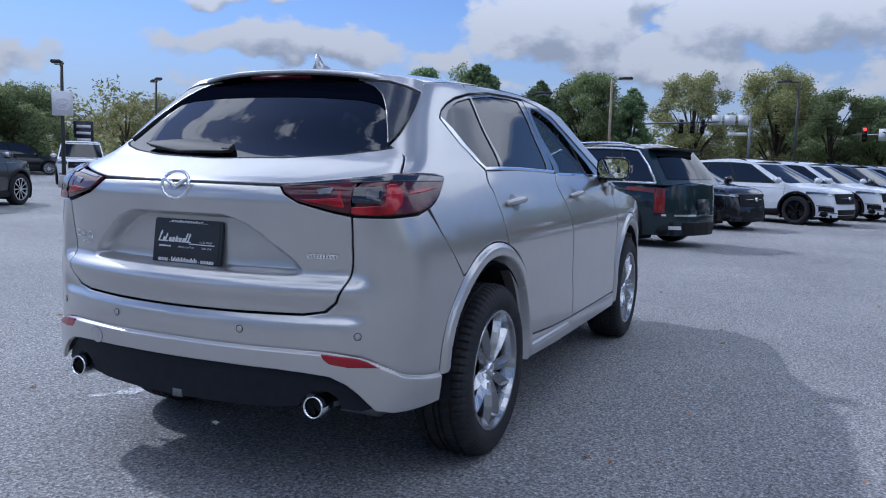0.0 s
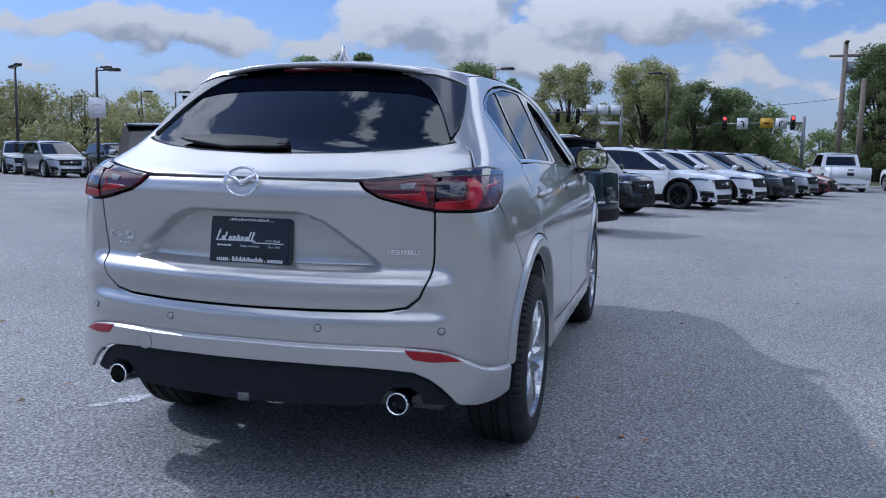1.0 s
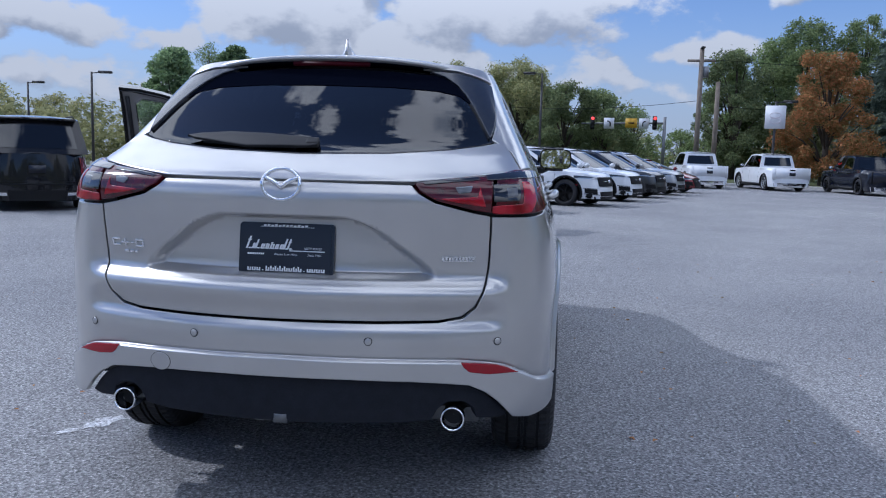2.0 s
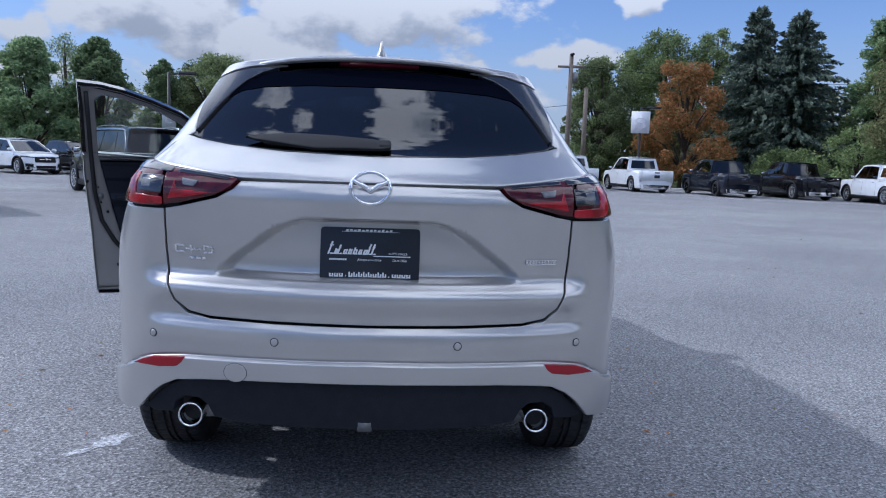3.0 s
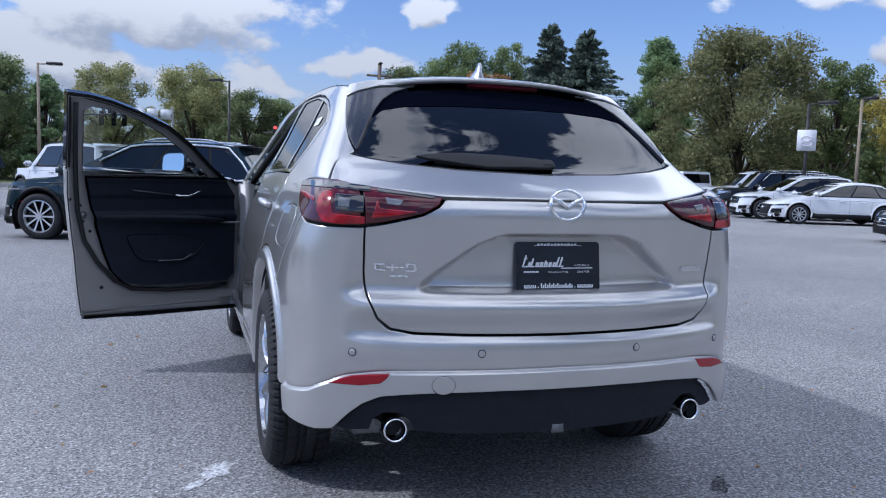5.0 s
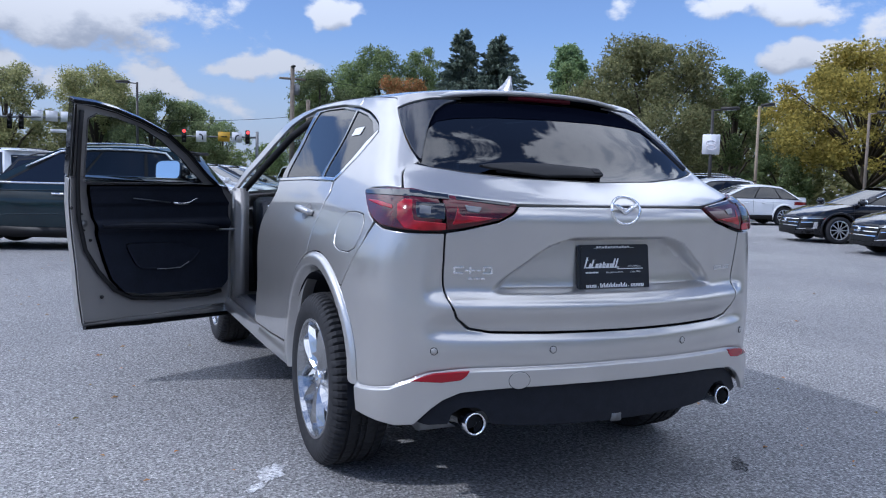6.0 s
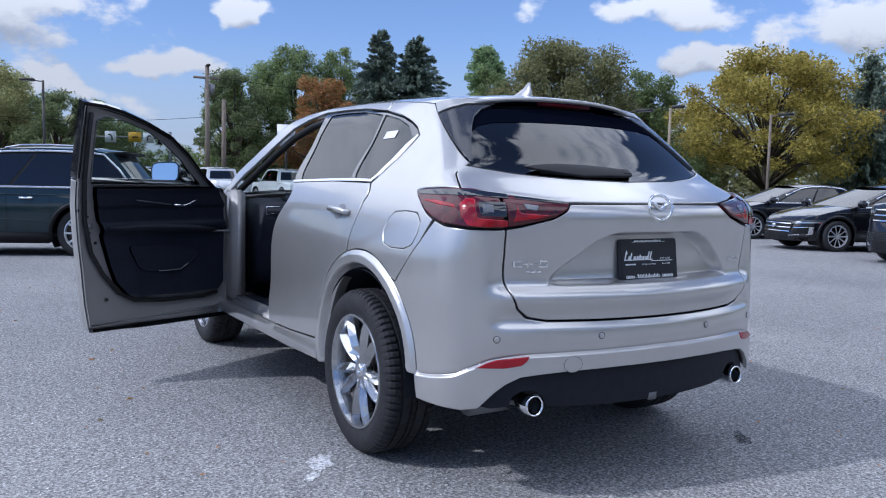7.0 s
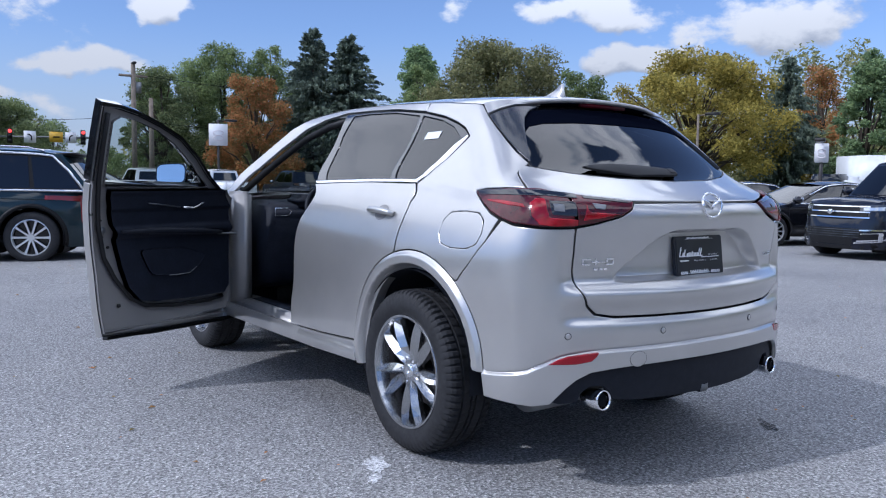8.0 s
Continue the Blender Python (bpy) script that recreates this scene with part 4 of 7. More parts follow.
def build_wheel(parent, at, sgn, radius=.365, rim=.248, width=.225, name="wheel", dark=False, spokes=10):
    """A wheel standing at its hub's middle; the outer face looks along +x for sgn 1."""
    w2 = width / 2
    bm = bmesh.new()
    add_lathe(bm, [(w2 - .005, rim + .010), (w2 + .002, rim + .006), (w2 + .001, rim - .004), (w2 - .02, rim - .012), (w2 - .06, rim - .022), (-w2 + .03, rim - .022), (-w2, rim + .008)], 64)
    x_face = w2 - .006
    add_lathe(bm, [(x_face - .05, .062), (x_face - .028, .060), (x_face - .022, .048), (x_face - .024, .036), (x_face - .024, .001)], 32)
    bmesh.ops.recalc_face_normals(bm, faces=bm.faces)
    hub = part(name, bm, M_ALLOY_DARK if dark else M_ALLOY, parent, "polished alloy wheel with paired spokes" if not dark else "", smooth=False)
    hub.matrix_local = pose(*at, 0, 0, 0 if sgn > 0 else 180)
    for k in range(spokes):
        pair = (.17 if k % 2 else -.17) * (10 / spokes)
        bm = bmesh.new()
        spoke_mesh(bm, 2 * math.pi * k / spokes + pair * 0.42, x_face)
        bmesh.ops.recalc_face_normals(bm, faces=bm.faces)
        part("spoke", bm, M_ALLOY_DARK if dark else M_ALLOY, hub, smooth=False)
    # tyre with circumferential grooves and shoulder notches
    r0, sh = radius, rim + .006
    prof = [(w2 - .004, sh), (w2 + .008, sh + .02), (w2 + .012, sh + .05), (w2 + .006, r0 - .035), (w2 - .006, r0 - .014), (w2 - .020, r0 - .004)]
    half = [(w2 - .046, r0), (w2 - .047, r0 - .010), (w2 - .059, r0 - .010), (w2 - .060, r0), (.019, r0), (.018, r0 - .010), (.006, r0 - .010), (.005, r0)]
    prof += half + [(-x, r) for x, r in reversed(half)] + [(-x, r) for x, r in reversed(prof[:6])]
    bm = bmesh.new()
    seg = 288
    add_lathe(bm, prof, seg)
    n = len(prof)
    bm.verts.ensure_lookup_table()
    for k in range(seg):
        for i in range(4, n - 4):
            v = bm.verts[k * n + i]
            deep = .010 if (k % 4 == 0 and (i < 7 or i >= n - 7)) else .006 if (k % 6 == 3 and 9 < i < n - 10) else 0
            if deep:
                q = 1 - deep / radius
                v.co.y *= q; v.co.z *= q
    bmesh.ops.recalc_face_normals(bm, faces=bm.faces)
    tyre = part("tyre", bm, M_RUBBER, hub, "black radial tyre", smooth=True)
    tyre.data.set_sharp_from_angle(angle=radians(24))
    bm = lathe([(x_face - .026, .001), (x_face - .014, .012), (x_face - .013, .026), (x_face - .020, .032), (x_face - .03, .032)], 28)
    part("hub_cap", bm, M_CHROME, hub)
    bm = lathe([(-.01, .05), (-.01, .165), (-.035, .165), (-.035, .05)], 40)
    part("brake_disc", bm, M_BRAKE, hub)
    for k in range(5):
        q = 2 * math.pi * (k + .5) / 5
        part("wheel_nut", tube((x_face - .035, .057 * math.cos(q), .057 * math.sin(q)), (x_face - .018, .057 * math.cos(q), .057 * math.sin(q)), .010, .009, 6), M_CHROME, hub)
    return hub


for y in (AXLE_R, AXLE_F):
    for sgn in (1, -1):
        build_wheel(hero, (sgn * .781, y, .365), sgn)


def build_rear_fittings():
    # exhaust tips
    for sgn in (1, -1):
        bm = lathe([(0.0, .0325), (-.006, .035), (-.006, .038), (0.0, .0395), (.03, .039), (.16, .037), (.16, .031), (.005, .031)], 32, "Y")
        bm.transform(Matrix.Translation((sgn * .556, .172, .387)) @ pose(0, 0, 0, -4, 0, 0))
        tip = part("exhaust_tip", bm, M_CHROME, hero, "round polished exhaust tip")
        # black disc across the pipe, its colour standing in for the bore's shade
        bm = lathe([(.05, .032), (.052, .001)], 24, "Y"); bm.transform(Matrix.Translation((sgn * .556, .172, .387)))
        part("exhaust_bore", bm, M_SEAL, tip)
        part("exhaust_pipe", tube((sgn * .556, .31, .390), (sgn * .50, .75, .36), .032), M_STEEL, hero)
        part("silencer", add_tube(bmesh.new(), (sgn * .30, .55, .36), (sgn * .62, .55, .36), .10, seg=20), M_STEEL, hero)
    # towing receiver
    bm = box((-.028, .125, .352), (.028, .30, .402), .004)
    tow = part("tow_receiver", bm, M_BLACK, hero, "square black towing receiver")
    bm = box((-.023, .120, .356), (.023, .128, .398), .002); part("receiver_cover", bm, M_STEEL, tow)
    # number-plate frame, leaning with the recess
    top, bot = Vector((0.002, .186, 1.001)), Vector((0.002, .165, .836))
    up = (top - bot).normalized()
    m = Matrix.Translation((top + bot) / 2) @ Matrix((( 1, 0, 0), (0, up.y, -up.z), (0, up.z, up.y))).transposed().to_4x4().transposed()
    back = Vector((0, up.z, -up.y))
    def place(a, b, d):
        return (top + bot) / 2 + Vector((1, 0, 0)) * a + up * b + back * d
    w, h, r = .157, .0835, .012
    rect = []
    for cx, cy, a0 in ((w - r, h - r, 0), (-w + r, h - r, 90), (-w + r, -h + r, 180), (w - r, -h + r, 270)):
        rect += [(cx + r * math.cos(radians(a0 + 18 * k)), cy + r * math.sin(radians(a0 + 18 * k))) for k in range(6)]
    plate = part("plate_frame", prism(rect, 0, .014, place, .0), M_PLATE, hero, "black dealer plate with white lettering", smooth=False)
    inner = [(a * .94, b * .90) for a, b in rect]
    part("plate_insert", prism(inner, -.0015, 0.003, place), M_PLATE, plate, smooth=False)

    def bars(items, name, mat=M_WHITE, slant=0.0):
        bm = bmesh.new()
        for a, b, ww, hh in items:
            q = [(a + slant * -hh / 2, b - hh / 2), (a + ww - slant * hh / 2, b - hh / 2), (a + ww + slant * hh / 2, b + hh / 2), (a + slant * hh / 2, b + hh / 2)]
            add_prism(bm, q, -.0028, -.001, place)
        return part(name, bm, mat, plate, smooth=False)
    # slanted strokes of the script, joined by a thin foot line
    strokes, a = [], -.128
    for tall, wide in ((.040, .012), (.018, .006), (.030, .008), (.016, .009), (.018, .008), (.022, .009), (.016, .008), (.016, .009), (.034, .007), (.034, .009)):
        strokes += [(a, .006 + (tall - .016) * .5, .0058, tall), (a + .002, .006 - .006, wide * 1.1, .0044)]
        if tall < .03:
            strokes += [(a + wide * .8, .006, .0050, min(tall, .016)), (a + .003, .006 + .006, wide * .8, .0042)]
        else:
            strokes += [(a + .001, .006 + (tall - .016) * .85, wide, .0036)]
        a += .0158 if wide > .007 else .0120
    strokes += [(.010, -.006, .118, .0030)]
    bars(strokes, "dealer_script", slant=0.35)
    net = []
    for k in range(17):
        x0 = -.127 + .0152 * k
        if k in (3, 12):
            net.append((x0 + .004, -.0705, .0035, .0035))
            continue
        tall = .0165 if k in (4, 5, 6, 7, 8, 10, 11) else .0115
        base_ = -.0735
        net += [(x0, base_ + tall / 2, .0046, tall), (x0 + .0082, base_ + .0056, .0046, .0112), (x0, base_ + .0025, .0125, .0042)]
    bars(net, "web_address")
    bars([(-.078 + .0125 * k, .0735 + .0015 * (k % 2), .0088, .0055 + .002 * (k % 3 == 0)) for k in range(12)] + [(-.09, .0705, .18, .0012)], "frame_script", slant=0.3)
    bars([(-.128 + .0062 * k, -.018, .0045, .0055) for k in range(9)], "small_address")
    for text, a, b, size in (("AUTO MALLS", .058, -.0005, .0098), ("Always Low Price", -.040, -.0215, .0105), ("Since 1966", .070, -.0215, .0105)):
        lettering(text, place, a, b, size, plate)
    # oval chrome emblem with a winged V
    eye = Vector((0, .122, 1.130))
    bm = bmesh.new()
    ring = []
    for k in range(48):
        q = 2 * math.pi * k / 48
        ring.append(eye + Vector((.061 * math.cos(q), .020 * max(math.sin(q), 0) - .004, .050 * math.sin(q) * (1.0 if math.sin(q) < 0 else .95))))
    add_pipe(bm, ring, .0062, 8, True)
    emblem = part("emblem_ring", bm, M_CHROME, hero, "oval chrome emblem")
    bm = bmesh.new()
    for sg in (1, -1):
        wing = [eye + Vector((sg * x, 0, z)) for x, z in ((.056, .026), (.046, .017), (.028, .009), (.012, -.001), (.0, -.016))]
        add_pipe(bm, wing, [.003, .0070, .0085, .008, .005], 6)
    part("emblem_wing", bm, M_CHROME, emblem)
    # bright model badges as plain bars
    left = [(-.618, .925, .030, .006), (-.618, .905, .030, .006), (-.622, .915, .007, .024), (-.585, .915, .036, .006), (-.570, .915, .007, .026), (-.545, .915, .014, .005), (-.525, .926, .032, .006), (-.525, .905, .032, .006), (-.498, .912, .007, .016), (-.525, .919, .007, .012), (-.572, .886, .018, .008), (-.551, .886, .018, .008), (-.530, .886, .014, .008)]
    right = [(.500, .910, .112, .0035), (.500, .897, .112, .0035)] + [(.504 + .0105 * k, .9035, .007, .009) for k in range(10)]
    for x, z, ww, hh in left + right:
        xm = x + ww / 2
        s = solve_s(0, abs(xm), z) * (1 if xm > 0 else -1)
        p, n = Vector(skin(s, z)), Vector(skin_normal(np.array([s]), np.array([z]))[0])
        t = Vector((0, 0, 1)).cross(n).normalized()
        mm = Matrix.Translation(p + n * .002) @ Matrix((t, n, t.cross(n) * -1)).transposed().to_4x4()
        part("badge_bar", box((-ww / 2, -.002, -hh / 2), (ww / 2, .0035, hh / 2), .0008, mm), M_CHROME, hero, smooth=False)
    # wiper: a long arm cover over the blade, lying on the glass
    cover = [(.070, 1.262), (.066, 1.241), (.03, 1.2385), (-.074, 1.240), (-.227, 1.240), (-.377, 1.250), (-.47, 1.2565), (-.516, 1.266), (-.46, 1.278), (-.33, 1.288), (-.168, 1.287), (-.006, 1.275)]
    def bulge(s_, z_):
        mid = np.interp(s_, [-.5, -.33, -.17, 0, .07], [1.265, 1.270, 1.265, 1.259, 1.251])
        return .005 + .014 * np.clip(1 - ((z_ - mid) / .028) ** 2, 0, 1)
    arm = sheet("rear_wiper", cover, M_SEAL, hero, off=bulge, step=0.008, flange=0.010, edge=0.003, label="black plastic rear wiper")
    sheet("wiper_blade", [(-.02, 1.250), (-.23, 1.252), (-.44, 1.262), (-.44, 1.256), (-.23, 1.245), (-.02, 1.243)], M_SEAL, arm, off=.002, step=.02, flange=.006, edge=0)
    sheet("wiper_mount", [(.066, 1.268), (.066, 1.244), (.015, 1.244), (.015, 1.268)], M_SEAL, arm, off=.021, step=.01, flange=.022, edge=.004, radius=.01)


def lettering(text, place, a, b, size, parent):
    """Words in the built-in font, as flat mesh on a plane."""
    cu = bpy.data.curves.new("lettering", "FONT")
    cu.body, cu.size, cu.resolution_u = text, size, 2
    tmp = bpy.data.objects.new("lettering", cu)
    scene.collection.objects.link(tmp)
    me = bpy.data.meshes.new_from_object(tmp.evaluated_get(bpy.context.evaluated_depsgraph_get()))
    bpy.data.objects.remove(tmp)
    for v in me.vertices:
        v.co = place(a + v.co.x + 0.15 * v.co.y, b + v.co.y, -.0026)
    me.materials.clear()
    me.materials.append(M_WHITE)
    ob = new("lettering", me)
    ob.parent = parent


M_PLATE = principled("black_plate", (0.008, 0.010, 0.018), 0.3, coat=0.3)
build_rear_fittings()


MIRROR_LEFT = (-.930, 2.893, 1.228)


def mirror_parts(door, sgn):
    """A wing mirror on its stalk at the door's front corner."""
    c = Vector((sgn * .925, 2.985, 1.222)) if sgn > 0 else Vector(MIRROR_LEFT)
    bm = bmesh.new()
    bmesh.ops.create_cube(bm, size=1, matrix=Matrix.Translation(c) @ pose(0, 0, 0, 0, 0, -6 if sgn > 0 else 18) @ Matrix.Diagonal((.215, .15, .150, 1)))
    bmesh.ops.bevel(bm, geom=list(bm.edges), offset=.05, segments=5, affect="EDGES")
    for v in bm.verts:
        if v.co.y > c.y:
            v.co.z = c.z + (v.co.z - c.z) * (1 - 2.2 * (v.co.y - c.y))
    shell = part("wing_mirror", bm, M_GLOSSBLACK, door, "gloss black wing mirror")
    bm = bmesh.new()
    add_pipe(bm, [c + Vector((-sgn * .05, 0, -.05)), c + Vector((-sgn * .08, .03, -.068)), c + Vector((-sgn * .13, .05, -.072))], [.03, .028, .03], 10)
    part("mirror_stalk", bm, M_GLOSSBLACK, shell)
    face = Matrix.Translation(c + Vector((0, -.004, 0))) @ pose(0, 0, 0, 0, 0, 4 if sgn > 0 else 18) @ pose(0, 0, 0, -1 if sgn > 0 else -8, 0, 0)
    out = []
    for k in range(40):
        q = 2 * math.pi * k / 40
        f = lambda v: math.copysign(abs(v) ** .45, v)
        out.append((.092 * f(math.cos(q)), .058 * f(math.sin(q))))
    part("mirror_bezel", prism([(a * 1.09, b * 1.12) for a, b in out], -.074, -.060, lambda a, b, d: face @ Vector((a, d, b))), M_GLOSSBLACK, shell, smooth=False)
    part("mirror_glass", prism(out, -.0765, -.072, lambda a, b, d: face @ Vector((a, d, b))), principled("mirror", (0.9, 0.92, 0.95), 0.01, 1.0) if "mirror" not in bpy.data.materials else bpy.data.materials["mirror"], shell, smooth=False)


DOOR_HALF = curve([(.3, .875), (.5, .89), (.8, .885), (1.0, .86), (1.19, .815), (1.3, .775), (1.45, .715), (1.62, .635)])


def door_skin(s, z):
    """The front door's own skin, a little flatter than the body beside it; s is the place along the car."""
    s, z = np.asarray(s, float), np.asarray(z, float)
    return np.stack([np.sign(s) * DOOR_HALF(z), np.abs(s), z * np.ones_like(s)], -1)


def door_normal(s, z, e=1e-3):
    n = np.cross(door_skin(s + e, z) - door_skin(s - e, z), door_skin(s, np.asarray(z) + e) - door_skin(s, np.asarray(z) - e))
    return n / (np.linalg.norm(n, axis=-1, keepdims=True) + 1e-12)


DOOR_BACK = [(2.116, 1.185), (2.124, 1.05), (2.145, .88), (2.165, .68), (2.178, .48), (2.190, .322)]
DOOR_FRONT = [(3.19, .300), (3.218, .55), (3.226, .90), (3.207, 1.10)]
FRAME_BACK = [(2.108, 1.20), (2.099, 1.32), (2.085, 1.475), (2.070, 1.612)]
FRAME_TOP = [(2.204, 1.605), (2.331, 1.583), (2.501, 1.536), (2.685, 1.468), (2.846, 1.365), (3.02, 1.223), (3.12, 1.150)]
WINDOW = [(2.205, 1.17), (2.185, 1.40), (2.172, 1.517), (2.211, 1.545), (2.321, 1.533), (2.49, 1.489), (2.637, 1.420), (2.795, 1.317), (2.922, 1.214), (2.975, 1.170)]
SEAL_LINE = [(2.122, 1.56), (2.140, 1.40), (2.158, 1.22), (2.170, 1.10), (2.185, .95), (2.225, .766), (2.297, .639), (2.394, .521), (2.501, .462), (2.714, .437), (3.018, .431), (3.13, .445)]
TRIM_EDGE = [(2.205, 1.160), (2.244, 1.016), (2.286, .85), (2.327, .697), (2.368, .583), (2.444, .503), (2.561, .478), (2.852, .466), (3.126, .468), (3.175, .52), (3.185, .85), (3.165, 1.05), (3.075, 1.165)]


def build_front_door(sgn):
    """A front door with frame, glass, inner shell, seal and trim; the left one stands open."""
    o = (lambda p: p) if sgn > 0 else flip
    on = at_y if sgn > 0 else (lambda *pts: list(pts))
    back = [(2.118, 1.192), (2.136, 1.0), (2.158, .80), (2.203, .55), (2.206, .408)] if sgn > 0 else DOOR_BACK
    base = None if sgn > 0 else (door_skin, door_normal)
    surf, norm = base or (skin, skin_normal)
    outline = door_outline(True)[:-5] + at_y(*back) if sgn > 0 else on(*DOOR_FRONT, (3.17, 1.150), (2.8, 1.178), *back)
    door = sheet("front_door", o(outline), M_PAINT, hero, step=0.025, flange=0.05, label="" if sgn > 0 else "silver front door standing wide open", base=base)
    add_handle(door, sgn, 2.33, 1.070)
    mirror_parts(door, sgn)
    rim = on((3.17, 1.166)) + list(reversed(on((2.122, 1.30), (2.112, 1.60), (2.20, 1.598), (2.35, 1.570), (2.55, 1.515), (2.8, 1.388), (3.0, 1.272), (3.165, 1.168)))) + on((2.12, 1.194), (2.8, 1.18)) if sgn > 0 else on((3.13, 1.150), (2.8, 1.165), *FRAME_BACK, *FRAME_TOP)
    hole = on(*WINDOW)
    sheet("window_frame", o(rim), M_GLOSSBLACK, door, off=-.004, step=.04, holes=[o(hole)], flange=.050, base=base)
    sheet("door_window", o(hole), M_GLASS, door, off=-.022, step=.08, flange=0, edge=0, gap=-.004, base=base)
    belt = on((2.12, 1.186), (2.5, 1.183), (2.9, 1.176), (3.12, 1.160))
    sheet("bright_trim", o(strip(belt, .014)), M_CHROME, door, off=.002, step=.04, flange=.006, edge=.002, gap=0, base=base)
    bottom = [(y, max(z, .36 if sgn < 0 else .425)) for y, z in DOOR_FRONT]
    shell = on(*bottom, (3.12, 1.150), *[(y - .01, z - .016) for y, z in reversed(FRAME_TOP[:-1])], *[(y + .006, min(z, 1.592)) for y, z in reversed(FRAME_BACK)], *[(y + .006, max(z, .335 if sgn < 0 else .425)) for y, z in back])
    inner = sheet("inner_shell", o(shell), M_PAINT_DARKER, door, off=-.046, step=.03, holes=[o(hole)], flange=.02, edge=0.006, label="bare darker silver inner door shell", base=base)
    if sgn < 0:
        line = on((2.195, .315), (2.4, .310), (2.8, .303), (3.19, .297))
        sheet("bottom_strip", o(strip(line, .022)), M_SEAL, door, off=-.045, step=.05, flange=.04, base=base)
        line = on((2.20, .352), (2.4, .348), (2.8, .341), (3.18, .335))
        sheet("shell_fold", o(strip(line, .010)), M_PAINT_DARKER, door, off=-.062, step=.05, flange=-.012, base=base)
    # black outer edge of the frame, silver run channel, round seal
    edge_line = on(*[(y + .014, z - (.012 if z > 1.55 else 0)) for y, z in FRAME_BACK], *[(y - .004, z - .016) for y, z in FRAME_TOP])
    sheet("frame_edge", o(strip(edge_line, .026)), M_SEAL, door, off=-.050, step=.04, flange=.01, base=base)
    sheet("run_channel", o(strip(on(*WINDOW[1:-1]), .010)), M_SEAL, door, off=-.050, step=.04, flange=0, base=base)
    def inside_of(y, z, d):
        s = np.array([(solve_s(1, y, z) if sgn > 0 else y) * sgn])
        return Vector(surf(s, np.array([z]))[0]) - Vector(norm(s, np.array([z]))[0]) * d
    bm = add_pipe(bmesh.new(), [inside_of(y, z, .064) for y, z in SEAL_LINE], .013, 8)
    part("door_seal", bm, M_SEAL, door, "black rubber door seal")
    def moulding(s, z):
        return -.085 - .030 * ease(.955, .92, z) * ease(.86, .905, z) - .012 * ease(1.03, 1.05, z) - .015 * ease(1.12, 1.15, z)
    panel = sheet("door_trim", o(on(*TRIM_EDGE)), M_CABIN, door, off=moulding, step=.02, flange=-.035, edge=.008, label="black moulded door trim panel", base=base)
    bm = add_pipe(bmesh.new(), [inside_of(y, z, .118) for y, z in ((2.30, .922), (2.5, .918), (2.7, .91), (2.9, .898), (3.08, .882))], [.010, .020, .022, .022, .012], 10)
    part("armrest", bm, M_LEATHER, panel, "black padded armrest")
    bm = add_pipe(bmesh.new(), [inside_of(y, z, .112) for y, z in ((2.747, 1.056), (2.79, 1.049), (2.83, 1.048), (2.862, 1.058), (2.89, 1.075), (2.915, 1.085))], [.005, .008, .008, .006, .005, .003], 8)
    part("release_handle", bm, M_CHROME, panel, "bright door release handle")
    bm = add_pipe(bmesh.new(), [inside_of(y, z, .106) for y, z in ((2.482, 1.084), (2.6, 1.07), (2.729, 1.055))], .0045, 6)
    part("trim_strip", bm, M_ALLOY_DARK, panel)
    pocket = [(2.442, .80), (2.525, .640), (2.812, .620), (2.90, .66), (2.974, .736), (2.80, .79)]
    sheet("map_pocket", o(on(*pocket)), M_CABIN, panel, off=-.094, step=.03, flange=-.012, edge=.008, radius=.05, base=base)
    bm = add_pipe(bmesh.new(), [inside_of(y, z, .122) for y, z in ((2.64, .633), (2.70, .630), (2.80, .632), (2.86, .665))], .003, 6)
    part("speaker_trim", bm, M_STEEL, panel)
    for y, z, r in ((2.142, 1.016, .010), (2.26, .823, .009), (2.32, .484, .011), (2.205, .98, .006), (2.222, .885, .006)):
        part("door_plug", tube(inside_of(y, z, .052), inside_of(y, z, .061), r, r * .8, 12), M_SEAL, inner)
    p = inside_of(2.212, .926, .056)
    part("door_latch", box((p.x - .012, p.y - .016, p.z - .018), (p.x + .012, p.y + .024, p.z + .018), .005), M_STEEL, inner)
    if sgn < 0:
        hinge = Vector((-.868, 3.24, .5))
        door.matrix_local = Matrix.Translation(hinge) @ Matrix.Rotation(radians(-63.4), 4, "Z") @ Matrix.Rotation(radians(-2.5), 4, "Y") @ Matrix.Translation(-hinge)
    return door


for sgn in (1, -1):
    build_front_door(sgn)


